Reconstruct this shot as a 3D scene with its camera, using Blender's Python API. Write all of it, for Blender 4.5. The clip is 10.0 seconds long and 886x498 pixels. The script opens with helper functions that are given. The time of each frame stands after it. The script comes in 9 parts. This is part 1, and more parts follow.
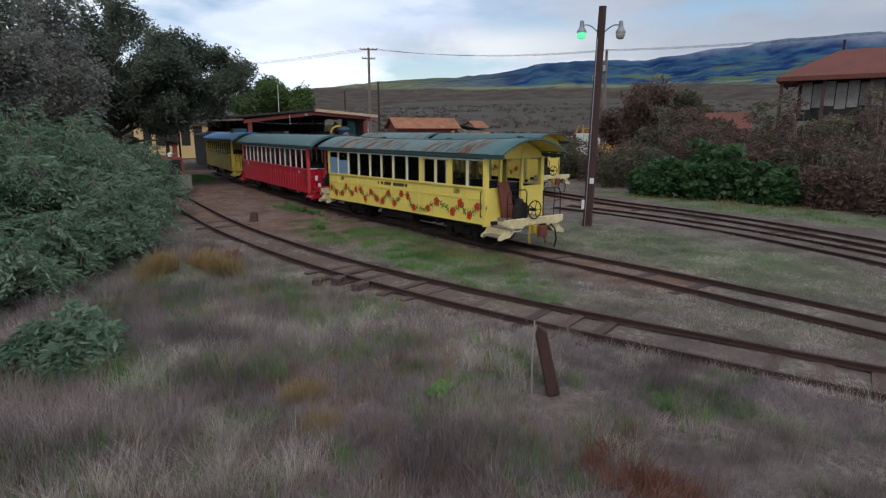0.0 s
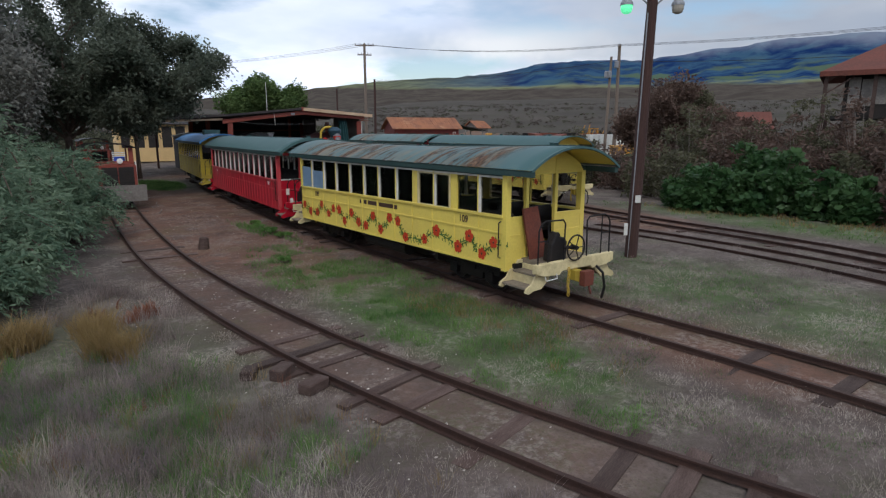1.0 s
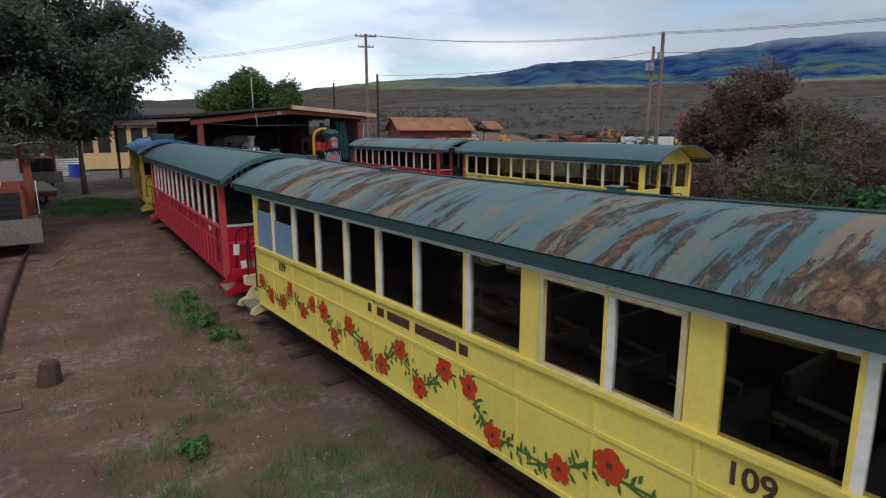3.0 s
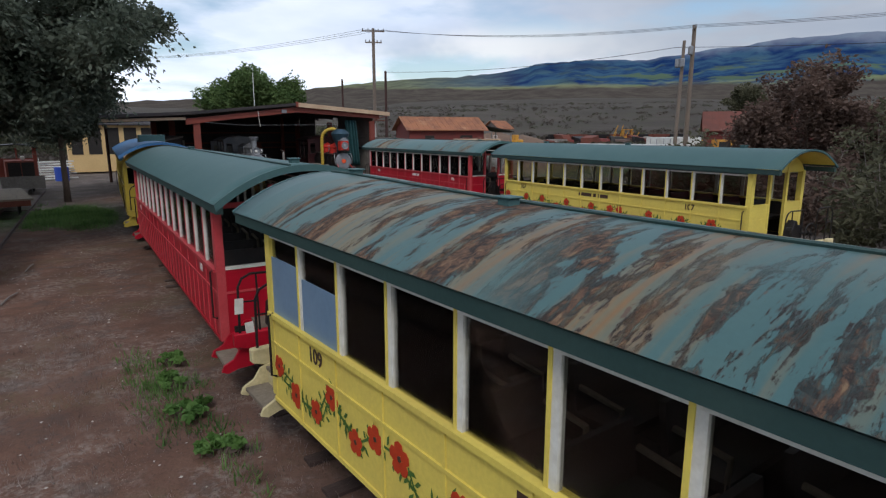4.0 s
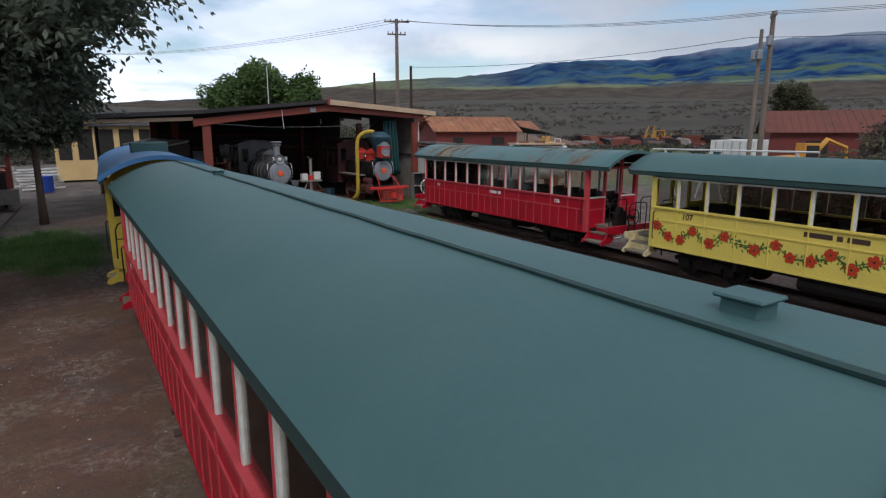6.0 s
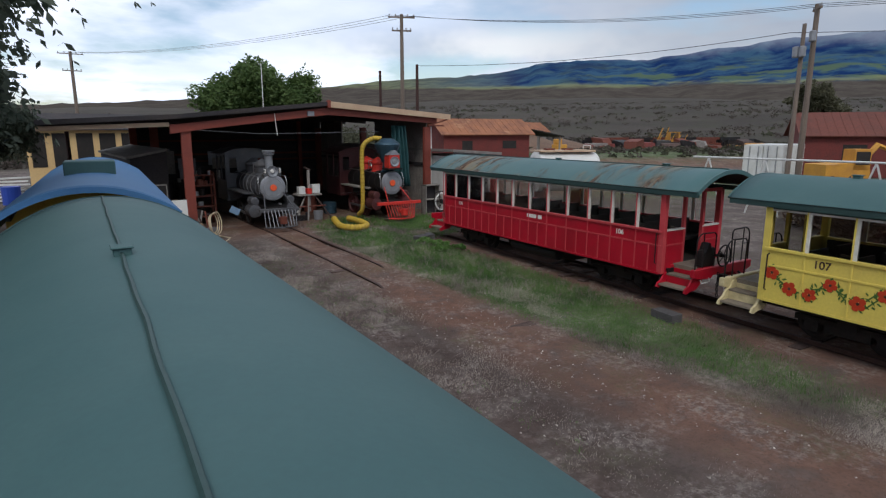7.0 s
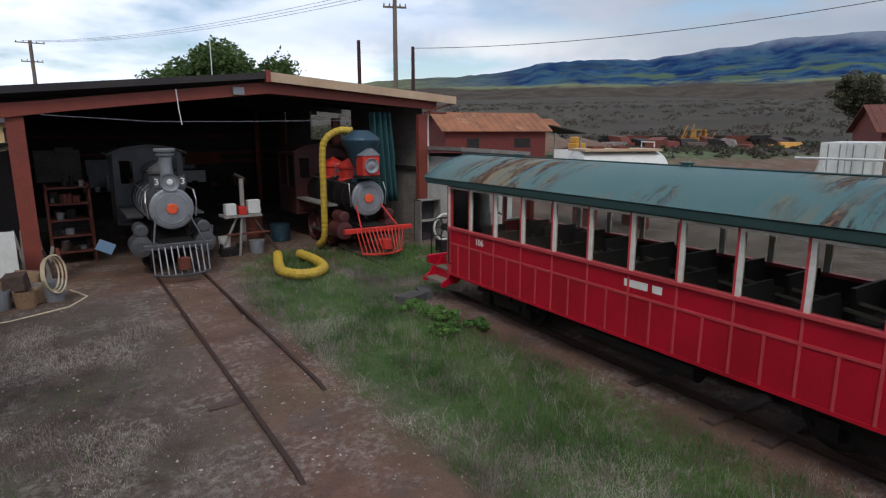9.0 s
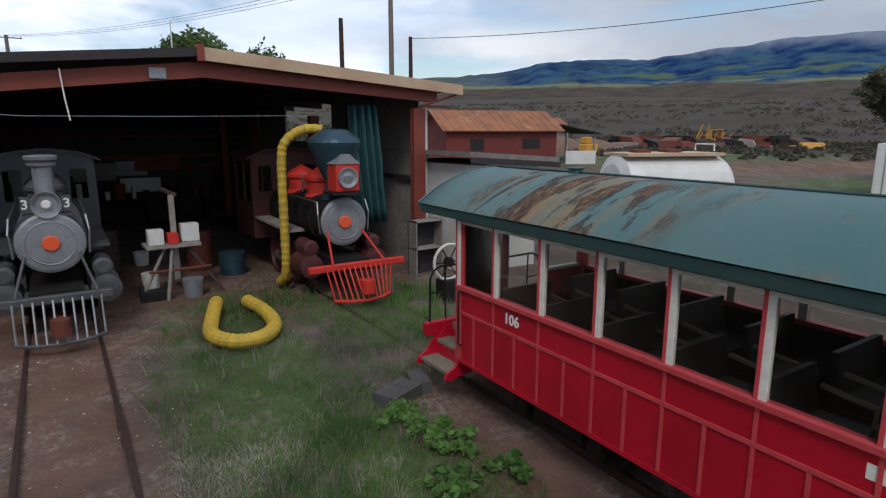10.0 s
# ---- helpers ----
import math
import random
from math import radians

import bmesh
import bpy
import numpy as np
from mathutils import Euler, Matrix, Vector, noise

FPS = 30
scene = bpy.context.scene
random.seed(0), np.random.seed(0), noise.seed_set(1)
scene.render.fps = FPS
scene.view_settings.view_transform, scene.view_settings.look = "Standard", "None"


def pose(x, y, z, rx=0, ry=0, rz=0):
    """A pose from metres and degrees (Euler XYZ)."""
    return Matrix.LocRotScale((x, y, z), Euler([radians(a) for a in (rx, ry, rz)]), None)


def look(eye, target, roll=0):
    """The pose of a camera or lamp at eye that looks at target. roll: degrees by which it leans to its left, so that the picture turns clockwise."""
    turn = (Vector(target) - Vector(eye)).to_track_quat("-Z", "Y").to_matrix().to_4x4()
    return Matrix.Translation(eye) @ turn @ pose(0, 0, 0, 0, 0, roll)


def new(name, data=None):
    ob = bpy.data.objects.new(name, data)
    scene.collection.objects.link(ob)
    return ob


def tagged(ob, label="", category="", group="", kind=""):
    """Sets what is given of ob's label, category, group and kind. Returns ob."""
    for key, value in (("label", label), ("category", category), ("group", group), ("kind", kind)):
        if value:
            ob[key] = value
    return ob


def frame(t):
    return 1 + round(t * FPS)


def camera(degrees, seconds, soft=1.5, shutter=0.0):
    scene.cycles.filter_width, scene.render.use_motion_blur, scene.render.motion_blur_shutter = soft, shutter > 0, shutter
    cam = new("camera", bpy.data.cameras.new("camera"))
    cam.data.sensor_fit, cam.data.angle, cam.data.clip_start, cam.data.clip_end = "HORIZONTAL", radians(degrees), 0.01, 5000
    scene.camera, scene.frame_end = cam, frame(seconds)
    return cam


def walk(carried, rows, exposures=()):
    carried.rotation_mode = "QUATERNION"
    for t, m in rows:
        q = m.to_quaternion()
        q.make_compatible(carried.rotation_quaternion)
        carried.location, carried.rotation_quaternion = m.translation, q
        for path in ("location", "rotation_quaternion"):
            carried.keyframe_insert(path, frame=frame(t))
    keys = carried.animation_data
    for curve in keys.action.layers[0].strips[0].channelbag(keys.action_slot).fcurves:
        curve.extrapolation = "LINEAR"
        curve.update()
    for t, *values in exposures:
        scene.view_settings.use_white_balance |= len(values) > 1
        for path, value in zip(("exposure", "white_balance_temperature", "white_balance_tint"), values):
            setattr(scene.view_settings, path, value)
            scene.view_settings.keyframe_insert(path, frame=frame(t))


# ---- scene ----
cam = camera(74.5, 10.0, soft=1.25)
PITCH, YAW = -11.38, -35.4
PATH = [
    (0.0, 0.000, -0.000, 3.002),
    (0.5, 1.247, 1.721, 3.031),
    (1.0, 2.505, 3.594, 3.084),
    (1.5, 3.713, 5.525, 3.125),
    (2.0, 4.719, 7.388, 3.181),
    (2.5, 5.530, 9.167, 3.246),
    (4.0, 7.193, 14.351, 3.281),
    (4.5, 7.403, 15.891, 3.263),
    (5.0, 7.588, 17.475, 3.248),
    (5.5, 7.859, 19.147, 3.279),
    (7.0, 9.837, 24.216, 3.688),
    (7.5, 10.890, 25.878, 3.665),
    (8.0, 12.041, 27.524, 3.557),
    (8.5, 13.289, 29.217, 3.452),
    (9.0, 14.533, 30.949, 3.390),
    (9.5, 15.782, 32.731, 3.370),
    (10.0, 16.944, 34.451, 3.375),
]
walk(cam, [(t, pose(x, y, z, 90 + PITCH, 0, YAW)) for t, x, y, z in PATH], exposures=[(0.0, 0.05), (10.0, 0.05)])

# ---- light ----
world = bpy.data.worlds.new("world")
scene.world = world
world.use_nodes = True
wn, wl = world.node_tree.nodes, world.node_tree.links
wn.clear()
SUN_EL, SUN_AZ = 48.0, 215.0
sky = wn.new("ShaderNodeTexSky")
sky.sky_type = "NISHITA"
sky.sun_disc = False
sky.sun_elevation, sky.sun_rotation = radians(SUN_EL), radians(SUN_AZ)
coord = wn.new("ShaderNodeTexCoord")
sep = wn.new("ShaderNodeSeparateXYZ")
wl.new(coord.outputs["Generated"], sep.inputs[0])


def wmath(op, a, b=None, c=None):
    n = wn.new("ShaderNodeMath")
    n.operation = op
    for i, v in enumerate((a, b, c)):
        if v is None:
            continue
        if isinstance(v, (int, float)):
            n.inputs[i].default_value = v
        else:
            wl.new(v, n.inputs[i])
    return n.outputs[0]


# cloud layer: the view direction is flattened onto a high ceiling, so that clouds crowd towards the horizon
up = wmath("MAXIMUM", sep.outputs["Z"], 0.0)
lift = wmath("ADD", up, 0.16)
flat = wn.new("ShaderNodeCombineXYZ")
wl.new(wmath("DIVIDE", sep.outputs["X"], lift), flat.inputs["X"])
wl.new(wmath("DIVIDE", sep.outputs["Y"], lift), flat.inputs["Y"])
cloud = wn.new("ShaderNodeTexNoise")
cloud.inputs["Scale"].default_value = 1.1
cloud.inputs["Detail"].default_value = 7.0
cloud.inputs["Roughness"].default_value = 0.52
wl.new(flat.outputs[0], cloud.inputs["Vector"])
cover = wn.new("ShaderNodeValToRGB")
cover.color_ramp.elements[0].position, cover.color_ramp.elements[0].color = 0.36, (0, 0, 0, 1)
cover.color_ramp.elements[1].position, cover.color_ramp.elements[1].color = 0.50, (1, 1, 1, 1)
wl.new(cloud.outputs["Fac"], cover.inputs[0])
shade = wn.new("ShaderNodeTexNoise")
shade.inputs["Scale"].default_value = 0.62
shade.inputs["Detail"].default_value = 6.0
wl.new(flat.outputs[0], shade.inputs["Vector"])
tone = wn.new("ShaderNodeValToRGB")
tone.color_ramp.elements[0].position, tone.color_ramp.elements[0].color = 0.34, (4.9, 5.8, 7.5, 1)
tone.color_ramp.elements[1].position, tone.color_ramp.elements[1].color = 0.66, (9.0, 9.4, 10.1, 1)
wl.new(shade.outputs["Fac"], tone.inputs[0])
mix = wn.new("ShaderNodeMix")
mix.data_type = "RGBA"
# low cloud is whiter towards the horizon, greyer overhead
low = wn.new("ShaderNodeMapRange")
low.inputs["From Min"].default_value, low.inputs["From Max"].default_value = 0.06, 0.30
low.inputs["To Min"].default_value, low.inputs["To Max"].default_value = 1.12, 0.88
wl.new(up, low.inputs["Value"])
# the cloud is thick and grey over the mountains to the east, thin and bright to the west
east = wmath("ADD", wmath("MULTIPLY", sep.outputs["X"], 0.906), wmath("MULTIPLY", sep.outputs["Y"], 0.423))
thick = wn.new("ShaderNodeMapRange")
thick.inputs["From Min"].default_value, thick.inputs["From Max"].default_value = 0.84, 0.99
thick.inputs["To Min"].default_value, thick.inputs["To Max"].default_value = 1.08, 0.56
wl.new(east, thick.inputs["Value"])
grey = wn.new("ShaderNodeVectorMath")
grey.operation = "SCALE"
wl.new(tone.outputs[0], grey.inputs[0])
wl.new(wmath("MULTIPLY", low.outputs["Result"], thick.outputs["Result"]), grey.inputs["Scale"])
wl.new(cover.outputs[0], mix.inputs["Factor"])
wl.new(sky.outputs[0], mix.inputs["A"])
wl.new(grey.outputs[0], mix.inputs["B"])
back = wn.new("ShaderNodeBackground")
back.inputs["Strength"].default_value = 0.118
wl.new(mix.outputs["Result"], back.inputs["Color"])
wout = wn.new("ShaderNodeOutputWorld")
wl.new(back.outputs[0], wout.inputs[0])

sun = bpy.data.lights.new("sun", "SUN")
sun.energy, sun.angle, sun.color = 1.15, radians(14), (1.0, 0.97, 0.93)
new("sun", sun).matrix_world = look((0, 0, 60), (0 - 60 * math.cos(radians(SUN_EL)) * math.sin(radians(SUN_AZ)) / math.sin(radians(SUN_EL)), -60 * math.cos(radians(SUN_EL)) * math.cos(radians(SUN_AZ)) / math.sin(radians(SUN_EL)), 0))


# ---- materials ----
def material(name, base, rough=0.7, metal=0.0, second=None, amount=0.5, scale=3.0, fine=40.0, grain=0.15, bump=0.15, third=None, third_at=(0.62, 0.72), third_scale=1.2, vary=0.0, island=0.0, stretch=None, spec=0.4):
    """Base colour broken by large stains (second), fine grain, and a third colour in patches."""
    m = bpy.data.materials.new(name)
    m.use_nodes = True
    nt = m.node_tree
    n, l = nt.nodes, nt.links
    b = n["Principled BSDF"]
    b.inputs["Roughness"].default_value = rough
    b.inputs["Metallic"].default_value = metal
    b.inputs["Specular IOR Level"].default_value = spec
    tc = n.new("ShaderNodeTexCoord")
    mp = n.new("ShaderNodeMapping")
    if stretch:
        mp.inputs["Scale"].default_value = stretch
    l.new(tc.outputs["Object"], mp.inputs["Vector"])
    vec = mp.outputs[0]

    def noisy(sc, detail=5.0, ro=0.6):
        t = n.new("ShaderNodeTexNoise")
        t.inputs["Scale"].default_value = sc
        t.inputs["Detail"].default_value = detail
        t.inputs["Roughness"].default_value = ro
        l.new(vec, t.inputs["Vector"])
        return t.outputs["Fac"]

    def blend(fac, a, bb, mode="MIX"):
        x = n.new("ShaderNodeMix")
        x.data_type = "RGBA"
        x.blend_type = mode
        if isinstance(fac, float):
            x.inputs["Factor"].default_value = fac
        else:
            l.new(fac, x.inputs["Factor"])
        for sock, v in (("A", a), ("B", bb)):
            if isinstance(v, tuple):
                x.inputs[sock].default_value = (*v, 1)
            else:
                l.new(v, x.inputs[sock])
        return x.outputs["Result"]

    def ramp(fac, lo, hi, v0=0.0, v1=1.0):
        r = n.new("ShaderNodeMapRange")
        r.inputs["From Min"].default_value, r.inputs["From Max"].default_value = lo, hi
        r.inputs["To Min"].default_value, r.inputs["To Max"].default_value = v0, v1
        l.new(fac, r.inputs["Value"])
        return r.outputs["Result"]

    col = base
    if second:
        col = blend(ramp(noisy(scale), 0.4, 0.65, 0.0, amount), col, second)
    if third:
        col = blend(ramp(noisy(third_scale, 8.0, 0.65), *third_at), col, third)
    g = noisy(fine, 3.0)
    gv = ramp(g, 0.25, 0.75, 1.0 - grain, 1.0 + grain)
    cv = n.new("ShaderNodeVectorMath")
    cv.operation = "SCALE"
    if isinstance(col, tuple):
        cv.inputs[0].default_value = col
    else:
        l.new(col, cv.inputs[0])
    l.new(gv, cv.inputs["Scale"])
    out = cv.outputs[0]
    for amt, node, sock in ((vary, "ShaderNodeObjectInfo", "Random"), (island, "ShaderNodeNewGeometry", "Random Per Island")):
        if amt:
            oi = n.new(node)
            s = n.new("ShaderNodeVectorMath")
            s.operation = "SCALE"
            l.new(out, s.inputs[0])
            l.new(ramp(oi.outputs[sock], 0.0, 1.0, 1.0 - amt, 1.0 + amt), s.inputs["Scale"])
            out = s.outputs[0]
    l.new(out, b.inputs["Base Color"])
    if bump:
        bp = n.new("ShaderNodeBump")
        bp.inputs["Strength"].default_value = bump
        bp.inputs["Distance"].default_value = 0.02
        l.new(g, bp.inputs["Height"])
        l.new(bp.outputs[0], b.inputs["Normal"])
    return m


def painted_roof(name, base, dull, amount, lo, hi):
    """Roofing with rust blisters and tan runs down the curve, as on sheet metal that has been left to weather."""
    m = bpy.data.materials.new(name)
    m.use_nodes = True
    n, l = m.node_tree.nodes, m.node_tree.links
    b = n["Principled BSDF"]
    b.inputs["Roughness"].default_value = 0.62
    b.inputs["Specular IOR Level"].default_value = 0.3
    tc = n.new("ShaderNodeTexCoord")

    def noisy(sc, stretch, detail=6.0, ro=0.6, warp=0.0):
        mp = n.new("ShaderNodeMapping")
        mp.inputs["Scale"].default_value = stretch
        l.new(tc.outputs["Object"], mp.inputs["Vector"])
        t = n.new("ShaderNodeTexNoise")
        t.inputs["Scale"].default_value = sc
        t.inputs["Detail"].default_value = detail
        t.inputs["Roughness"].default_value = ro
        t.inputs["Distortion"].default_value = warp
        l.new(mp.outputs[0], t.inputs["Vector"])
        return t.outputs["Fac"]

    def ramp(fac, a, bb, v0=0.0, v1=1.0):
        r = n.new("ShaderNodeMapRange")
        for k, v in zip(("From Min", "From Max", "To Min", "To Max"), (a, bb, v0, v1)):
            r.inputs[k].default_value = v
        l.new(fac, r.inputs["Value"])
        return r.outputs["Result"]

    def blend(fac, a, bb):
        x = n.new("ShaderNodeMix")
        x.data_type = "RGBA"
        if isinstance(fac, float):
            x.inputs["Factor"].default_value = fac
        else:
            l.new(fac, x.inputs["Factor"])
        for sock, v in (("A", a), ("B", bb)):
            if isinstance(v, tuple):
                x.inputs[sock].default_value = (*v, 1)
            else:
                l.new(v, x.inputs[sock])
        return x.outputs["Result"]

    col = blend(ramp(noisy(0.9, (1, 1, 1)), 0.35, 0.7, 0.0, 0.8), base, dull)
    if amount:
        def times(p, q):
            x = n.new("ShaderNodeMath")
            x.operation = "MULTIPLY"
            l.new(p, x.inputs[0])
            l.new(q, x.inputs[1])
            return x.outputs[0]
        # weathered stretch: most of the length, but for the end bays
        sp = n.new("ShaderNodeSeparateXYZ")
        l.new(tc.outputs["Object"], sp.inputs[0])
        ab = n.new("ShaderNodeMath")
        ab.operation = "ABSOLUTE"
        l.new(sp.outputs[1], ab.inputs[0])
        stretch_mask = ramp(ab.outputs[0], 4.35, 3.75)
        area = times(ramp(noisy(0.62, (0.8, 1.0, 0.8), 3.0, 0.55), lo, hi), stretch_mask)
        # tan and orange runs washed down the curve, then crinkled brown scale with dark curled edges
        runs = ramp(noisy(1.15, (0.24, 3.4, 0.24), 5.0, 0.58, 0.1), 0.45, 0.62)
        col = blend(ramp(times(area, runs), 0.0, 1.0, 0.0, amount), col, (0.182, 0.130, 0.060))
        drips = times(times(area, runs), ramp(noisy(2.0, (0.20, 5.0, 0.20), 4.0, 0.55, 0.1), 0.48, 0.60, 0.0, 0.85))
        col = blend(drips, col, (0.205, 0.098, 0.036))
        patch = noisy(2.2, (0.42, 1.7, 0.42), 10.0, 0.70, 0.25)
        scale_area = times(area, ramp(patch, 0.505, 0.565))
        crinkle = noisy(12.0, (0.8, 1.2, 0.8), 7.0, 0.70, 0.7)
        tone = blend(ramp(crinkle, 0.44, 0.52), (0.032, 0.015, 0.012), (0.140, 0.066, 0.038))
        tone = blend(ramp(crinkle, 0.55, 0.63), tone, (0.235, 0.140, 0.075))
        col = blend(ramp(scale_area, 0.0, 1.0, 0.0, 0.88), col, tone)
        rim = times(area, times(ramp(patch, 0.485, 0.505), ramp(patch, 0.540, 0.515)))
        col = blend(times(rim, ramp(crinkle, 0.54, 0.47, 0.0, 0.9)), col, (0.035, 0.018, 0.014))
        specks = times(area, ramp(noisy(10.0, (0.8, 1.2, 0.8), 5.0, 0.6, 0.6), 0.64, 0.69, 0.0, 0.8))
        col = blend(specks, col, (0.095, 0.045, 0.030))
        bp = n.new("ShaderNodeBump")
        bp.inputs["Strength"].default_value = 0.9
        bp.inputs["Distance"].default_value = 0.03
        l.new(times(scale_area, crinkle), bp.inputs["Height"])
        l.new(bp.outputs[0], b.inputs["Normal"])
        l.new(ramp(scale_area, 0, 1, 0.5, 0.9), b.inputs["Roughness"])
    col = blend(ramp(noisy(30.0, (1, 1, 1), 3.0), 0.3, 0.75, 0.0, 0.16), col, (0.03, 0.05, 0.05))
    l.new(col, b.inputs["Base Color"])
    return m


M = {}
M["yellow"] = material("yellow_paint", (0.72, 0.57, 0.115), 0.5, second=(0.62, 0.47, 0.11), amount=0.7, scale=1.3, fine=25, grain=0.07, bump=0.04, third=(0.30, 0.18, 0.06), third_at=(0.70, 0.82), third_scale=5.0, vary=0.03)
M["old_yellow"] = material("faded_yellow_paint", (0.42, 0.31, 0.035), 0.6, second=(0.30, 0.22, 0.04), amount=0.8, scale=1.5, fine=25, grain=0.1, bump=0.05, vary=0.04)
M["cream"] = material("cream_paint", (0.62, 0.53, 0.30), 0.6, second=(0.40, 0.33, 0.18), amount=0.8, scale=4.0, fine=30, grain=0.12, bump=0.08)
M["red"] = material("red_paint", (0.44, 0.005, 0.022), 0.40, second=(0.30, 0.005, 0.016), amount=0.8, scale=1.1, fine=25, grain=0.08, bump=0.04, vary=0.04)
M["red_trim"] = material("bright_red_trim", (0.50, 0.060, 0.070), 0.45, second=(0.40, 0.030, 0.040), scale=4.0, fine=30, grain=0.1, bump=0.04, vary=0.06)
M["white"] = material("white_paint", (0.68, 0.67, 0.63), 0.5, second=(0.48, 0.45, 0.38), amount=0.6, scale=4.0, fine=30, grain=0.08, bump=0.03, vary=0.04)
M["fascia"] = material("dark_green_fascia", (0.022, 0.052, 0.050), 0.55, second=(0.035, 0.065, 0.06), scale=2.0, fine=30, grain=0.1, bump=0.05)
M["roof_rust"] = painted_roof("rusted_green_roof", (0.046, 0.108, 0.114), (0.070, 0.128, 0.118), 0.72, 0.30, 0.42)
M["roof_mild"] = painted_roof("weathered_green_roof", (0.055, 0.125, 0.130), (0.082, 0.150, 0.140), 0.9, 0.43, 0.54)
M["roof_clean"] = painted_roof("green_roof", (0.045, 0.102, 0.104), (0.062, 0.122, 0.121), 0.0, 0.8, 0.9)
M["roof_blue"] = painted_roof("blue_roof", (0.050, 0.155, 0.33), (0.065, 0.18, 0.33), 0.0, 0.8, 0.9)
M["black"] = material("black_iron", (0.012, 0.011, 0.012), 0.6, 0.3, second=(0.032, 0.022, 0.018), scale=3.0, fine=40, grain=0.3, bump=0.15)
# near-black base with the shade of interiors put into the colour
M["dark"] = material("shade_dark_interior", (0.017, 0.015, 0.014), 0.8, second=(0.032, 0.024, 0.020), scale=2.0, fine=30, grain=0.25, bump=0.1)
M["seat"] = material("dark_slatted_seat", (0.017, 0.015, 0.015), 0.6, second=(0.032, 0.026, 0.022), scale=3.0, fine=40, grain=0.25, bump=0.1, vary=0.15)
M["rail"] = material("rusty_rail_steel", (0.060, 0.032, 0.025), 0.65, 0.4, second=(0.030, 0.020, 0.018), scale=3.0, fine=50, grain=0.25, bump=0.2)
M["tie"] = material("weathered_tie_timber", (0.060, 0.036, 0.030), 0.9, second=(0.115, 0.080, 0.068), scale=2.0, fine=18, grain=0.35, bump=0.5, vary=0.35, stretch=(1, 6, 6))
M["step"] = material("worn_grey_boards", (0.20, 0.165, 0.125), 0.8, second=(0.11, 0.088, 0.068), scale=5.0, fine=30, grain=0.2, bump=0.2)
M["rust"] = material("rust_red_steel", (0.16, 0.045, 0.028), 0.75, 0.2, second=(0.09, 0.035, 0.028), scale=3.0, fine=35, grain=0.25, bump=0.25)
M["orange_roof"] = material("rusted_orange_roofing", (0.30, 0.120, 0.058), 0.8, second=(0.18, 0.075, 0.045), amount=0.9, scale=0.9, fine=12, grain=0.2, bump=0.2, third=(0.40, 0.22, 0.12), third_at=(0.58, 0.7), third_scale=0.8)
M["shed_red"] = material("oxide_red_steel", (0.22, 0.045, 0.028), 0.6, second=(0.13, 0.035, 0.028), scale=1.5, fine=25, grain=0.15, bump=0.08, vary=0.06)
# dark sheet and fascia colour, lowered to hold the shed's inside shade
M["shed_dark"] = material("dark_sheet_shed_shade", (0.030, 0.027, 0.030), 0.85, second=(0.058, 0.045, 0.040), scale=0.8, fine=15, grain=0.25, bump=0.15)
M["shed_tan"] = material("tan_fascia", (0.50, 0.36, 0.24), 0.6, second=(0.34, 0.20, 0.13), scale=1.2, fine=25, grain=0.1, bump=0.05)
M["pole"] = material("creosoted_pole", (0.042, 0.020, 0.017), 0.85, second=(0.065, 0.030, 0.024), scale=2.0, fine=25, grain=0.3, bump=0.3, stretch=(6, 6, 0.6))
M["grey_pole"] = material("weathered_grey_pole", (0.14, 0.11, 0.09), 0.85, second=(0.22, 0.17, 0.13), scale=1.0, fine=15, grain=0.2, bump=0.2, stretch=(4, 4, 0.5))
M["smoke_grey"] = material("graphite_paint", (0.25, 0.26, 0.28), 0.5, 0.3, second=(0.16, 0.16, 0.17), scale=3.0, fine=30, grain=0.12, bump=0.05)
M["loco_grey"] = material("dull_grey_iron", (0.070, 0.072, 0.080), 0.5, 0.2, second=(0.125, 0.120, 0.118), scale=2.5, fine=30, grain=0.2, bump=0.08)
M["signal_red"] = material("signal_red_paint", (0.55, 0.035, 0.025), 0.45, second=(0.40, 0.03, 0.02), scale=3.0, fine=30, grain=0.1, bump=0.04)
M["target"] = material("orange_red_plate", (0.75, 0.10, 0.03), 0.5, second=(0.6, 0.08, 0.03), scale=6.0, fine=40, grain=0.08, bump=0.02)
M["stack_blue"] = material("blue_black_stack", (0.035, 0.075, 0.105), 0.4, 0.4, second=(0.025, 0.05, 0.07), scale=3.0, fine=30, grain=0.1, bump=0.04)
M["hose"] = material("yellow_duct_hose", (0.50, 0.33, 0.035), 0.6, second=(0.30, 0.21, 0.05), scale=6.0, fine=40, grain=0.15, bump=0.1)
M["tarp"] = material("blue_green_tarp", (0.018, 0.07, 0.075), 0.6, second=(0.012, 0.045, 0.05), scale=3.0, fine=20, grain=0.15, bump=0.15)
M["stone_white"] = material("chalky_white_metal", (0.62, 0.62, 0.60), 0.6, second=(0.45, 0.43, 0.38), scale=1.5, fine=20, grain=0.08, bump=0.06, third=(0.30, 0.18, 0.10), third_at=(0.7, 0.8), third_scale=2.0)
M["machine_yellow"] = material("machine_yellow_paint", (0.55, 0.27, 0.035), 0.6, second=(0.35, 0.15, 0.04), scale=1.5, fine=20, grain=0.15, bump=0.1)
M["barn_red"] = material("barn_red_boards", (0.15, 0.030, 0.025), 0.8, second=(0.09, 0.028, 0.024), scale=1.5, fine=10, grain=0.2, bump=0.2)
M["maroon"] = material("dark_maroon_paint", (0.075, 0.018, 0.018), 0.6, second=(0.045, 0.016, 0.016), scale=2.0, fine=20, grain=0.2, bump=0.1)
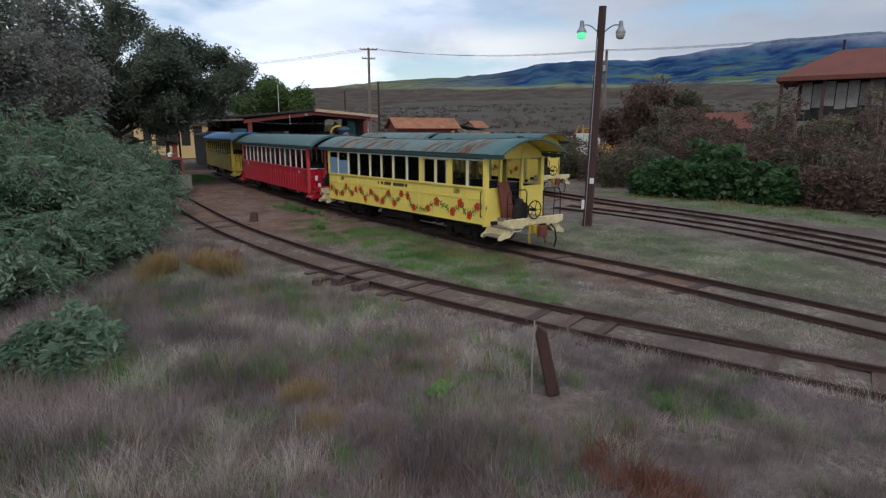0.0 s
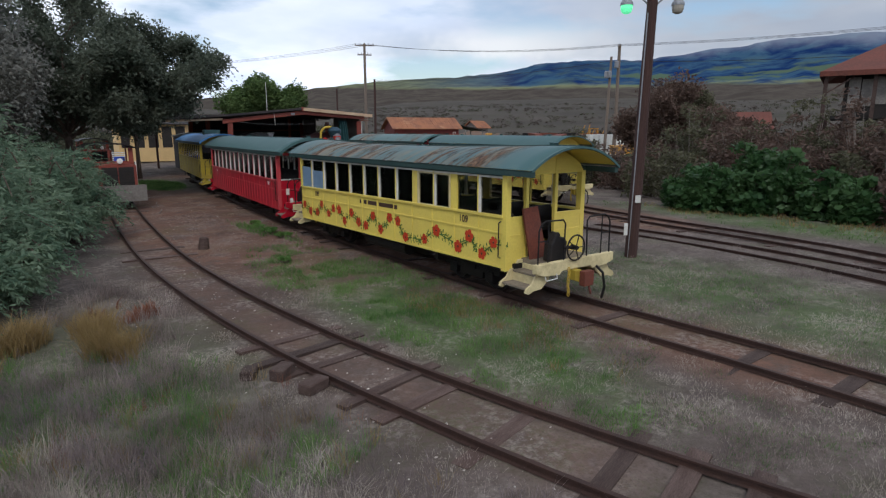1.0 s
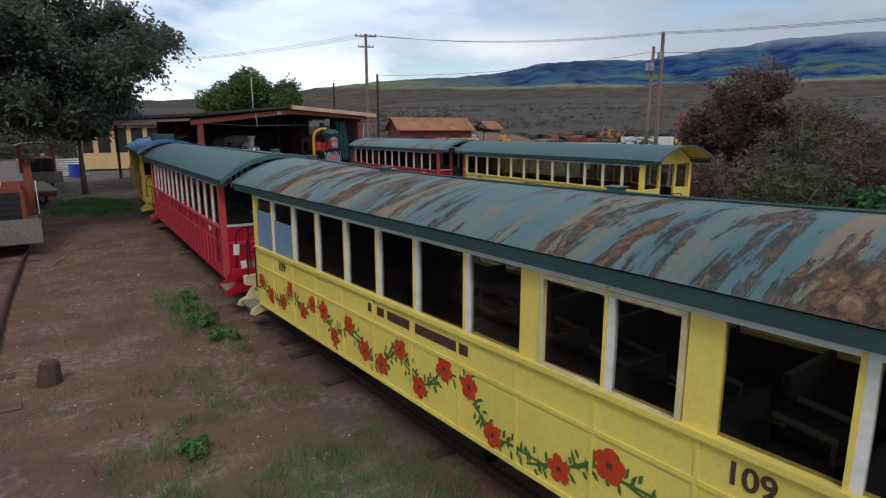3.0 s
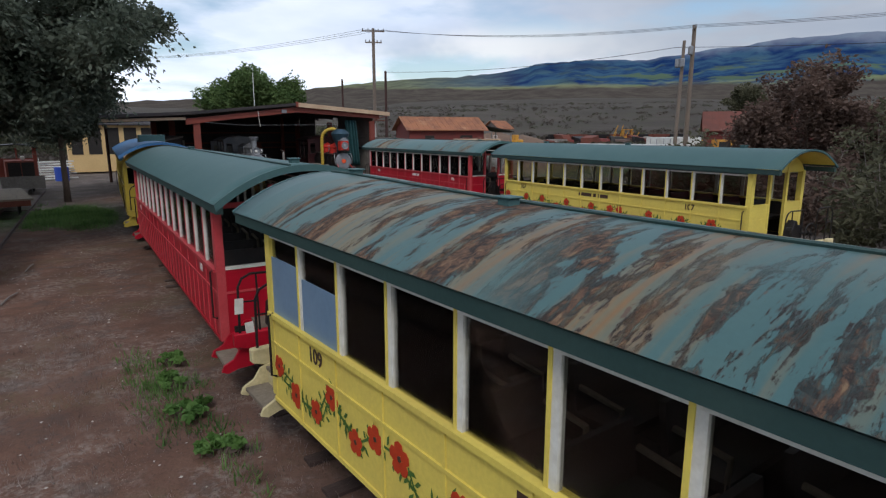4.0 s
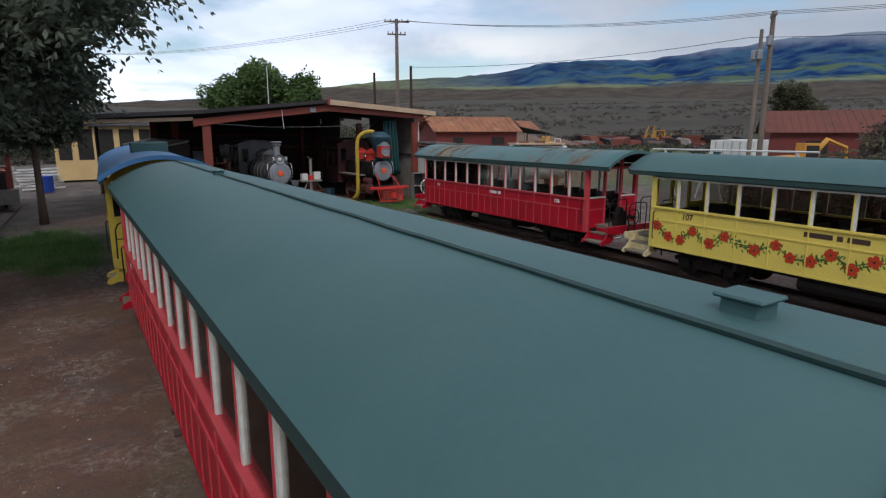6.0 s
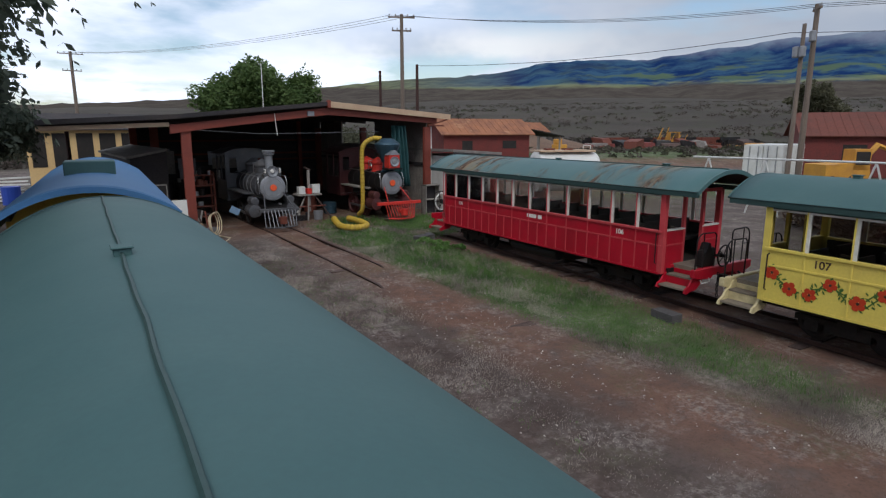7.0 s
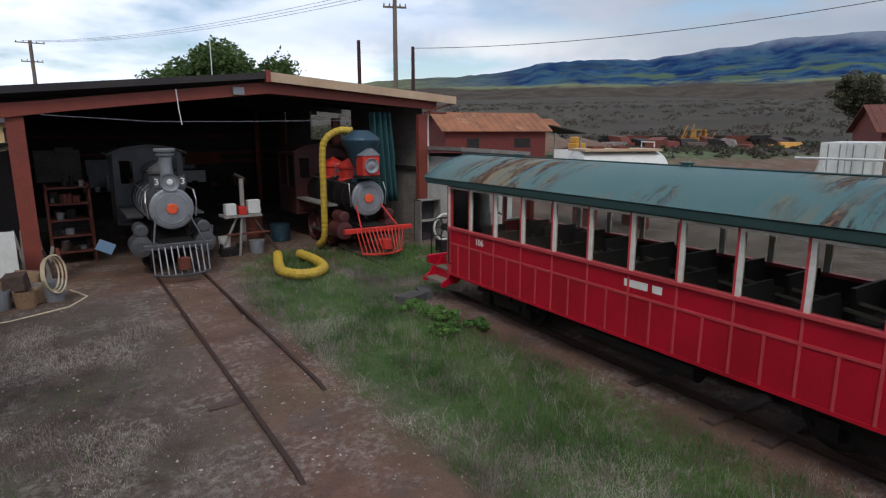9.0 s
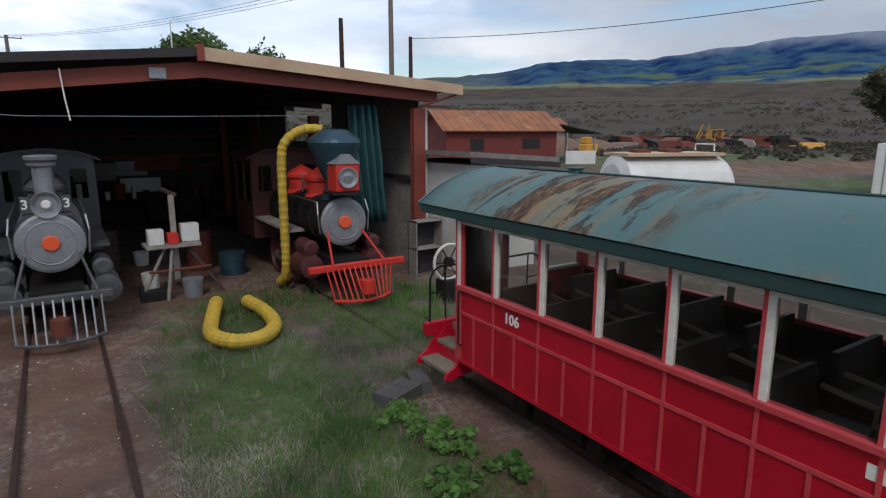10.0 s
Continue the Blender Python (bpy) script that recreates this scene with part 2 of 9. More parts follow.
M["cardboard"] = material("soiled_cardboard", (0.24, 0.15, 0.085), 0.85, second=(0.12, 0.075, 0.05), scale=3.0, fine=25, grain=0.25, bump=0.3)
M["dark_roof"] = material("brown_red_roofing", (0.13, 0.037, 0.024), 0.8, second=(0.08, 0.03, 0.022), scale=0.7, fine=8, grain=0.25, bump=0.2)
M["grey_board"] = material("silvered_boards", (0.24, 0.22, 0.20), 0.85, second=(0.14, 0.12, 0.11), scale=2.0, fine=12, grain=0.25, bump=0.3, vary=0.2)
M["buff_wall"] = material("buff_plaster", (0.62, 0.43, 0.20), 0.8, second=(0.5, 0.33, 0.15), scale=1.0, fine=12, grain=0.1, bump=0.1)
M["petal"] = material("orange_red_flower_paint", (0.50, 0.045, 0.012), 0.55, second=(0.40, 0.03, 0.01), scale=12.0, fine=40, grain=0.1, bump=0.0)
M["vine"] = material("green_vine_paint", (0.055, 0.13, 0.025), 0.55, second=(0.09, 0.17, 0.04), scale=12.0, fine=40, grain=0.15, bump=0.0)
M["ink"] = material("dark_brown_lettering", (0.055, 0.03, 0.02), 0.55, second=(0.08, 0.045, 0.03), scale=10.0, fine=40, grain=0.1, bump=0.0)
M["letter_white"] = material("white_lettering", (0.72, 0.70, 0.66), 0.55, second=(0.6, 0.57, 0.5), scale=10.0, fine=40, grain=0.08, bump=0.0)
M["blue_sheet"] = material("blue_grey_window_sheet", (0.16, 0.25, 0.36), 0.35, second=(0.11, 0.19, 0.29), scale=2.0, fine=20, grain=0.05, bump=0.02)
def tinted_glass(name, tint):
    """Dusty window glass: tinted see-through with a mirror film by Fresnel."""
    m = bpy.data.materials.new(name)
    m.use_nodes = True
    n, l = m.node_tree.nodes, m.node_tree.links
    n.clear()
    tr = n.new("ShaderNodeBsdfTransparent")
    tr.inputs["Color"].default_value = (tint, tint, tint * 0.98, 1)
    gl = n.new("ShaderNodeBsdfGlossy")
    gl.inputs["Roughness"].default_value = 0.06
    fr = n.new("ShaderNodeFresnel")
    fr.inputs["IOR"].default_value = 1.25
    mx = n.new("ShaderNodeMixShader")
    l.new(fr.outputs[0], mx.inputs[0])
    l.new(tr.outputs[0], mx.inputs[1])
    l.new(gl.outputs[0], mx.inputs[2])
    out = n.new("ShaderNodeOutputMaterial")
    l.new(mx.outputs[0], out.inputs["Surface"])
    return m


M["glass_dark"] = tinted_glass("smoked_window_glass", 0.74)
M["glass_light"] = tinted_glass("dusty_window_glass", 0.92)
M["bark"] = material("grey_brown_bark", (0.11, 0.08, 0.062), 0.9, second=(0.065, 0.048, 0.04), scale=4.0, fine=20, grain=0.35, bump=0.6, stretch=(3, 3, 0.7))
M["dead_wood"] = material("bleached_twigs", (0.22, 0.19, 0.17), 0.9, second=(0.14, 0.115, 0.10), scale=4.0, fine=20, grain=0.3, bump=0.2)
M["brick_block"] = material("concrete_block", (0.085, 0.080, 0.080), 0.9, second=(0.05, 0.046, 0.044), scale=6.0, fine=40, grain=0.25, bump=0.4)
M["rope"] = material("pale_rope", (0.55, 0.46, 0.32), 0.8, second=(0.4, 0.33, 0.22), scale=20.0, fine=60, grain=0.15, bump=0.1)
M["chrome"] = material("tarnished_chrome", (0.42, 0.42, 0.43), 0.3, 0.85, second=(0.28, 0.27, 0.26), scale=5.0, fine=30, grain=0.1, bump=0.02)


def leaf_material(name, base, other, rough=0.6):
    m = bpy.data.materials.new(name)
    m.use_nodes = True
    n, l = m.node_tree.nodes, m.node_tree.links
    b = n["Principled BSDF"]
    b.inputs["Roughness"].default_value = rough
    b.inputs["Specular IOR Level"].default_value = 0.25
    g = n.new("ShaderNodeNewGeometry")
    t = n.new("ShaderNodeTexNoise")
    t.inputs["Scale"].default_value = 0.9
    t.inputs["Detail"].default_value = 4.0
    l.new(g.outputs["Position"], t.inputs["Vector"])
    add = n.new("ShaderNodeMath")
    add.operation = "MULTIPLY_ADD"
    l.new(g.outputs["Random Per Island"], add.inputs[0])
    add.inputs[1].default_value = 0.55
    r0 = n.new("ShaderNodeMapRange")
    r0.inputs["From Min"].default_value, r0.inputs["From Max"].default_value = 0.3, 0.7
    r0.inputs["To Min"].default_value, r0.inputs["To Max"].default_value = -0.35, 0.8
    l.new(t.outputs["Fac"], r0.inputs["Value"])
    l.new(r0.outputs["Result"], add.inputs[2])
    x = n.new("ShaderNodeMix")
    x.data_type = "RGBA"
    l.new(add.outputs[0], x.inputs["Factor"])
    x.inputs["A"].default_value, x.inputs["B"].default_value = (*base, 1), (*other, 1)
    l.new(x.outputs["Result"], b.inputs["Base Color"])
    tl = n.new("ShaderNodeBsdfTranslucent")
    l.new(x.outputs["Result"], tl.inputs["Color"])
    mx = n.new("ShaderNodeMixShader")
    mx.inputs[0].default_value = 0.42
    l.new(b.outputs[0], mx.inputs[1])
    l.new(tl.outputs[0], mx.inputs[2])
    l.new(mx.outputs[0], n["Material Output"].inputs["Surface"])
    return m


M["leaf_dark"] = leaf_material("dark_tree_leaves", (0.050, 0.066, 0.046), (0.150, 0.172, 0.128))
M["leaf_round"] = leaf_material("green_tree_leaves", (0.050, 0.092, 0.028), (0.125, 0.185, 0.062))
M["leaf_fern"] = leaf_material("grey_green_feathery_leaves", (0.060, 0.115, 0.072), (0.210, 0.285, 0.190))
M["leaf_bush"] = leaf_material("glossy_bush_leaves", (0.025, 0.070, 0.022), (0.07, 0.135, 0.05), 0.45)
M["leaf_brown"] = leaf_material("dry_brown_scrub", (0.085, 0.055, 0.044), (0.17, 0.112, 0.088))
M["leaf_olive"] = leaf_material("olive_scrub", (0.065, 0.065, 0.038), (0.13, 0.125, 0.075))
M["leaf_grey"] = leaf_material("dry_grey_leaves", (0.120, 0.122, 0.108), (0.27, 0.268, 0.240))
M["leaf_weed"] = leaf_material("bright_weed_leaves", (0.075, 0.165, 0.040), (0.170, 0.300, 0.085))
M["blade_dry"] = leaf_material("dry_grass", (0.15, 0.118, 0.112), (0.40, 0.325, 0.295), 0.8)
M["blade_mauve"] = leaf_material("greyed_grass", (0.125, 0.098, 0.106), (0.31, 0.255, 0.265), 0.85)
M["blade_straw"] = leaf_material("bleached_straw", (0.34, 0.295, 0.255), (0.62, 0.55, 0.48), 0.85)
M["blade_gold"] = leaf_material("golden_grass", (0.19, 0.13, 0.055), (0.34, 0.24, 0.11), 0.8)
M["blade_green"] = leaf_material("green_grass", (0.058, 0.140, 0.036), (0.175, 0.290, 0.090), 0.7)
M["leaf_far"] = leaf_material("far_brown_brush", (0.060, 0.048, 0.041), (0.105, 0.086, 0.072), 0.9)
M["leaf_far_green"] = leaf_material("far_olive_brush", (0.056, 0.058, 0.038), (0.098, 0.098, 0.062), 0.9)
M["blade_rust"] = leaf_material("rust_red_weeds", (0.13, 0.05, 0.034), (0.28, 0.12, 0.075), 0.8)


# ---- mesh tools ----
class Build:
    """Collects plain geometry, then links it as one mesh object."""

    def __init__(self):
        self.v, self.f = [], []

    def box(self, x0, x1, y0, y1, z0, z1, m=None):
        k = len(self.v)
        for z in (z0, z1):
            for x, y in ((x0, y0), (x1, y0), (x1, y1), (x0, y1)):
                p = Vector((x, y, z))
                self.v.append(tuple(m @ p) if m else (x, y, z))
        for q in ((3, 2, 1, 0), (4, 5, 6, 7), (0, 1, 5, 4), (1, 2, 6, 5), (2, 3, 7, 6), (3, 0, 4, 7)):
            self.f.append(tuple(k + i for i in q))
        return self

    def tube(self, points, radius, sides=8, closed=False, caps=True):
        """A round bar along a line of points; radius may be a list."""
        pts = [Vector(p) for p in points]
        rad = radius if isinstance(radius, (list, tuple)) else [radius] * len(pts)
        base = len(self.v)
        ref = None
        for i, p in enumerate(pts):
            a = pts[(i - 1) % len(pts)] if closed or i else p
            b = pts[(i + 1) % len(pts)] if closed or i < len(pts) - 1 else p
            d = (b - a).normalized() if (b - a).length > 1e-9 else Vector((0, 0, 1))
            if ref is None:
                ref = d.orthogonal().normalized()
            ref = (ref - d * ref.dot(d))
            ref = ref.normalized() if ref.length > 1e-6 else d.orthogonal().normalized()
            o = d.cross(ref)
            for s in range(sides):
                w = 2 * math.pi * s / sides
                self.v.append(tuple(p + (ref * math.cos(w) + o * math.sin(w)) * rad[i]))
        n = len(pts)
        for i in range(n if closed else n - 1):
            for s in range(sides):
                a, b = base + i * sides + s, base + i * sides + (s + 1) % sides
                j = (i + 1) % n
                self.f.append((a, b, base + j * sides + (s + 1) % sides, base + j * sides + s))
        if caps and not closed:
            self.f.append(tuple(base + s for s in reversed(range(sides))))
            self.f.append(tuple(base + (n - 1) * sides + s for s in range(sides)))
        return self

    def disc_along(self, c, axis, profile, sides=20):
        """A turned shape: profile rows of (distance along axis, radius)."""
        axis = Vector(axis).normalized()
        c = Vector(c)
        ref = axis.orthogonal().normalized()
        o = axis.cross(ref)
        base = len(self.v)
        for d, r in profile:
            for s in range(sides):
                w = 2 * math.pi * s / sides
                self.v.append(tuple(c + axis * d + (ref * math.cos(w) + o * math.sin(w)) * max(r, 1e-4)))
        for i in range(len(profile) - 1):
            for s in range(sides):
                a, b = base + i * sides + s, base + i * sides + (s + 1) % sides
                self.f.append((a, b, b + sides, a + sides))
        self.f.append(tuple(base + s for s in reversed(range(sides))))
        e = base + (len(profile) - 1) * sides
        self.f.append(tuple(e + s for s in range(sides)))
        return self

    def prism(self, outline, y0, y1, m=None):
        """An outline in x, z drawn out along y."""
        k, n = len(self.v), len(outline)
        for y in (y0, y1):
            for x, z in outline:
                p = Vector((x, y, z))
                self.v.append(tuple(m @ p) if m else tuple(p))
        self.f.append(tuple(k + i for i in range(n)))
        self.f.append(tuple(k + n + i for i in reversed(range(n))))
        for i in range(n):
            j = (i + 1) % n
            self.f.append((k + j, k + i, k + n + i, k + n + j))
        return self

    def mesh(self, name, mat, smooth=False):
        me = bpy.data.meshes.new(name)
        me.from_pydata(self.v, [], self.f)
        me.materials.append(mat)
        if smooth:
            me.polygons.foreach_set("use_smooth", [True] * len(me.polygons))
        me.update()
        return me


def link(name, me, parent=None, label="", m=None):
    ob = new(name, me)
    if m is not None:
        ob.matrix_basis = m
    if parent:
        ob.parent = parent
    if label:
        ob["label"] = label
    return ob


def part(name, b, mat, parent, label="", smooth=False):
    return link(name, b.mesh(name, mat, smooth), parent, label)


def bevel(ob, width=0.01, seg=1):
    md = ob.modifiers.new("bevel", "BEVEL")
    md.width, md.segments, md.limit_method, md.angle_limit = width, seg, "ANGLE", radians(50)
    return ob


def thing(name, m, label, category, group="", kind=""):
    ob = new(name)
    ob.empty_display_size = 0.2
    ob.matrix_basis = m
    return tagged(ob, label, category, group, kind)


def smooth_line(pts, step):
    """Points at even steps on a rounded curve through pts (x, y)."""
    p = [Vector((*q, 0)) for q in pts]
    p = [2 * p[0] - p[1]] + p + [2 * p[-1] - p[-2]]
    raw = []
    for i in range(1, len(p) - 2):
        for k in range(40):
            t = k / 40
            a, b, c, d = p[i - 1:i + 3]
            raw.append(0.5 * ((2 * b) + (c - a) * t + (2 * a - 5 * b + 4 * c - d) * t * t + (3 * b - a - 3 * c + d) * t ** 3))
    raw.append(p[-2])
    out, need = [raw[0]], step
    for a, b in zip(raw, raw[1:]):
        seg = (b - a).length
        while seg >= need > 0:
            a = a + (b - a) * (need / seg)
            out.append(a)
            seg = (b - a).length
            need = step
        need -= seg
    return out


def ground_z(x, y):
    """The yard is nearly level; it rises a little to the sheds, and steadily to the hills far off."""
    def ease(v, a, b):
        t = min(max((v - a) / (b - a), 0), 1)
        return t * t * (3 - 2 * t)
    z = 0.16 * ease(y, 26, 44) * ease(x, 6, 16)
    z += 1.25 * ease(y + 0.25 * (x - 45), 57, 70) * ease(x, 24, 34)
    far = math.hypot(x - 15, y - 20)
    if far > 60:
        d = far - 60
        z += 0.052 * min(d, 900) * ease(d, 0, 220) * (0.62 + 0.42 * ease(math.atan2(x, max(y, 1)), 0.15, 0.75))
    return z


def ground_top(x, y):
    """Height of the yard's surface with its small humps."""
    z = ground_z(x, y)
    if -30 < x < 70 and -20 < y < 90:
        z += 0.05 * (noise.noise((x * 0.35, y * 0.35, 0)) - 0.1) + 0.02 * noise.noise((x * 1.3, y * 1.3, 3))
    return z


# ---- ground ----
def axis_steps(lo, hi, fine, far):
    a = list(np.arange(lo, hi + 1e-6, fine))
    s, v, w = fine, lo, hi
    left, right = [], []
    while v > -far:
        s *= 1.18
        v -= s
        left.append(v)
    s = fine
    while w < far:
        s *= 1.18
        w += s
        right.append(w)
    return left[::-1] + a + right


def blob(x, y, cx, cy, rx, ry):
    return max(0.0, 1.0 - ((x - cx) / rx) ** 2 - ((y - cy) / ry) ** 2)


def near_line(x, y, line, half):
    best = 1e9
    for a, b in zip(line, line[1:]):
        ax, ay, bx, by = *a, *b
        t = max(0, min(1, ((x - ax) * (bx - ax) + (y - ay) * (by - ay)) / ((bx - ax) ** 2 + (by - ay) ** 2)))
        best = min(best, math.hypot(x - ax - t * (bx - ax), y - ay - t * (by - ay)))
    return max(0.0, 1.0 - best / half)


TRACK_SIDING = [(9.6, -1.5), (8.1, 2.2), (7.35, 4.4), (6.55, 6.9), (6.05, 8.9), (5.55, 11.4), (5.15, 15.0), (5.0, 19.0), (5.15, 24.0), (5.5, 30.0), (6.1, 38.0), (6.8, 46.0), (7.5, 54.0)]
TRACK_COACH = [(10.3, -6.0), (10.5, 0.0), (10.5, 4.0), (10.42, 7.0), (10.2, 10.0), (10.05, 15.0), (10.0, 20.0), (10.08, 25.0), (10.38, 30.0), (10.72, 34.0), (11.15, 39.0), (11.8, 45.0)]
TRACK_SHED = [(13.6, -2.0), (16.2, 4.6), (17.5, 9.5), (17.7, 14.0), (17.2, 20.0), (16.75, 28.0), (16.75, 33.0), (16.9, 38.0), (17.1, 44.0), (17.45, 54.0)]
TRACK_RIGHT = [(15.4, -1.5), (18.2, 5.4), (19.6, 10.6), (20.0, 15.6), (20.55, 20.0), (20.95, 25.0), (21.4, 31.3), (21.8, 39.6), (22.0, 44.5), (22.3, 54.0)]


def build_ground():
    xs = axis_steps(-8, 40, 0.5, 2600)
    ys = axis_steps(-4, 60, 0.5, 2600)
    verts, cover = [], []
    for y in ys:
        for x in xs:
            z = ground_top(x, y)
            inside = -30 < x < 115 and -20 < y < 100
            if not inside and math.hypot(x, y) > 150:
                z += 0.012 * math.hypot(x, y) * noise.noise((x * 0.004, y * 0.004, 5))
            verts.append((x, y, z))
            dirt = green = gravel = 0.0
            if inside:
                w = 0.5 + 0.5 * noise.fractal((x * 0.5, y * 0.5, 1.5), 1.0, 2.0, 4)
                dirt = max(1.5 * blob(x, y, 7.4, 27, 3.6, 14), blob(x, y, 17.5, 47.5, 10, 4.5), 1.5 * near_line(x, y, TRACK_SHED[4:], 1.05) * (y > 24), 0.8 * blob(x, y, 40, 54, 18, 9), 1.5 * near_line(x, y, ((30, 56), (55, 60.5), (72, 54.8), (100, 46)), 3.4), 1.8 * near_line(x, y, TRACK_RIGHT[3:8], 1.9), 1.2 * near_line(x, y, TRACK_COACH[3:8], 1.4), blob(x, y, 36, 60, 18, 7), 1.2 * near_line(x, y, TRACK_SHED[4:7], 1.0), 0.35 * near_line(x, y, TRACK_SIDING[3:8], 1.0))
                dirt = min(1, 1.6 * dirt) * (0.55 + 0.45 * w)
                green = max(blob(x, y, 18.9, 35.5, 1.5, 9.5), blob(x, y, 7.9, 12.5, 1.5, 6.0), 0.7 * blob(x, y, 23.3, 10, 2.0, 12), 0.8 * blob(x, y, 6.6, 42, 2.6, 4), 0.9 * blob(x, y, 9.0, 41.5, 1.6, 5.0), 0.5 * blob(x, y, 13.3, 9, 3, 7), 0.45 * blob(x, y, 2.6, 11, 2.5, 5), 0.9 * blob(x, y, 75, 70, 40, 16), 0.8 * blob(x, y, 52, 47, 18, 9))
                green = min(1, 2.2 * green * (0.35 + 0.8 * w))
                gravel = max(blob(x, y, 13.4, 34, 3.4, 13), 0.5 * blob(x, y, 5.5, 16, 1.8, 7))
                gravel = min(1, 1.5 * gravel)
            far = 1.0 if math.hypot(x - 15, y - 25) > 70 else 0.0
            cover.append((dirt, green, gravel, 1.0 - far))
    nx = len(xs)
    faces = [(j * nx + i, j * nx + i + 1, (j + 1) * nx + i + 1, (j + 1) * nx + i) for j in range(len(ys) - 1) for i in range(nx - 1)]
    me = bpy.data.meshes.new("ground")
    me.from_pydata(verts, [], faces)
    at = me.color_attributes.new("cover", "FLOAT_COLOR", "POINT")
    at.data.foreach_set("color", np.array(cover, dtype=np.float32).ravel())
    me.polygons.foreach_set("use_smooth", [True] * len(me.polygons))
    m = bpy.data.materials.new("yard_ground")
    m.use_nodes = True
    n, l = m.node_tree.nodes, m.node_tree.links
    b = n["Principled BSDF"]
    b.inputs["Roughness"].default_value = 0.95
    b.inputs["Specular IOR Level"].default_value = 0.15
    tc = n.new("ShaderNodeTexCoord")
    ca = n.new("ShaderNodeVertexColor")
    ca.layer_name = "cover"
    sp = n.new("ShaderNodeSeparateColor")
    l.new(ca.outputs["Color"], sp.inputs[0])

    def noisy(sc, detail=6.0, ro=0.6):
        t = n.new("ShaderNodeTexNoise")
        t.inputs["Scale"].default_value, t.inputs["Detail"].default_value, t.inputs["Roughness"].default_value = sc, detail, ro
        l.new(tc.outputs["Object"], t.inputs["Vector"])
        return t.outputs["Fac"]

    def ramp(fac, a, bb, v0=0.0, v1=1.0):
        r = n.new("ShaderNodeMapRange")
        for k, v in zip(("From Min", "From Max", "To Min", "To Max"), (a, bb, v0, v1)):
            r.inputs[k].default_value = v
        l.new(fac, r.inputs["Value"])
        return r.outputs["Result"]

    def mul(a, bb):
        x = n.new("ShaderNodeMath")
        x.operation = "MULTIPLY"
        l.new(a, x.inputs[0])
        if isinstance(bb, float):
            x.inputs[1].default_value = bb
        else:
            l.new(bb, x.inputs[1])
        return x.outputs[0]

    def blend(fac, a, bb):
        x = n.new("ShaderNodeMix")
        x.data_type = "RGBA"
        l.new(fac, x.inputs["Factor"])
        for sock, v in (("A", a), ("B", bb)):
            if isinstance(v, tuple):
                x.inputs[sock].default_value = (*v, 1)
            else:
                l.new(v, x.inputs[sock])
        return x.outputs["Result"]

    straw = blend(ramp(noisy(0.8), 0.35, 0.65), (0.090, 0.070, 0.064), (0.165, 0.132, 0.119))
    straw = blend(ramp(noisy(7.0, 8.0, 0.7), 0.4, 0.7), straw, (0.085, 0.070, 0.058))
    stones = blend(ramp(noisy(3.0, 9.0, 0.75), 0.35, 0.65), (0.050, 0.035, 0.031), (0.098, 0.070, 0.061))
    earth = blend(ramp(noisy(2.2, 8.0, 0.7), 0.35, 0.65), (0.112, 0.055, 0.038), (0.195, 0.105, 0.074))
    grass = blend(ramp(noisy(4.0, 8.0, 0.7), 0.35, 0.65), (0.046, 0.088, 0.028), (0.095, 0.130, 0.052))
    rough = noisy(1.6, 8.0, 0.7)
    col = blend(mul(sp.outputs[2], ramp(rough, 0.38, 0.55)), straw, stones)
    col = blend(mul(sp.outputs[1], ramp(rough, 0.30, 0.50)), col, grass)
    col = blend(mul(sp.outputs[0], ramp(noisy(1.1, 8.0, 0.7), 0.30, 0.48)), col, earth)
    # bleached litter in ragged patches, greenish moss, and darker damp hollows
    pale = mul(ramp(noisy(9.0, 8.0, 0.76), 0.46, 0.60), ramp(noisy(0.9, 5.0, 0.62), 0.47, 0.58))
    col = blend(mul(pale, 0.50), col, (0.34, 0.295, 0.265))
    col = blend(mul(mul(ramp(noisy(0.55, 6.0, 0.65), 0.52, 0.64), ramp(noisy(12.0, 6.0, 0.7), 0.40, 0.62)), 0.55), col, (0.078, 0.092, 0.040))
    col = blend(ramp(noisy(0.42, 6.0, 0.62), 0.54, 0.70, 0.0, 0.45), col, (0.062, 0.044, 0.038))
    col = blend(ramp(noisy(26.0, 6.0, 0.75), 0.52, 0.68, 0.0, 0.6), col, (0.045, 0.036, 0.031))
    # far scrub plain: dark brushland, with pale fields higher up
    scrub = blend(ramp(noisy(0.030, 8.0, 0.7), 0.42, 0.60), (0.046, 0.037, 0.032), (0.076, 0.062, 0.052))
    scrub = blend(ramp(noisy(0.12, 9.0, 0.75), 0.45, 0.62), scrub, (0.050, 0.048, 0.032))
    col = blend(ca.outputs["Alpha"], scrub, col)
    l.new(col, b.inputs["Base Color"])
    bp = n.new("ShaderNodeBump")
    bp.inputs["Strength"].default_value, bp.inputs["Distance"].default_value = 0.6, 0.05
    l.new(noisy(14.0, 8.0, 0.7), bp.inputs["Height"])
    l.new(bp.outputs[0], b.inputs["Normal"])
    me.materials.append(m)
    return tagged(new("ground", me), "dry yard ground of straw, grey gravel, red earth and green patches", "ground", kind="structure")


build_ground()


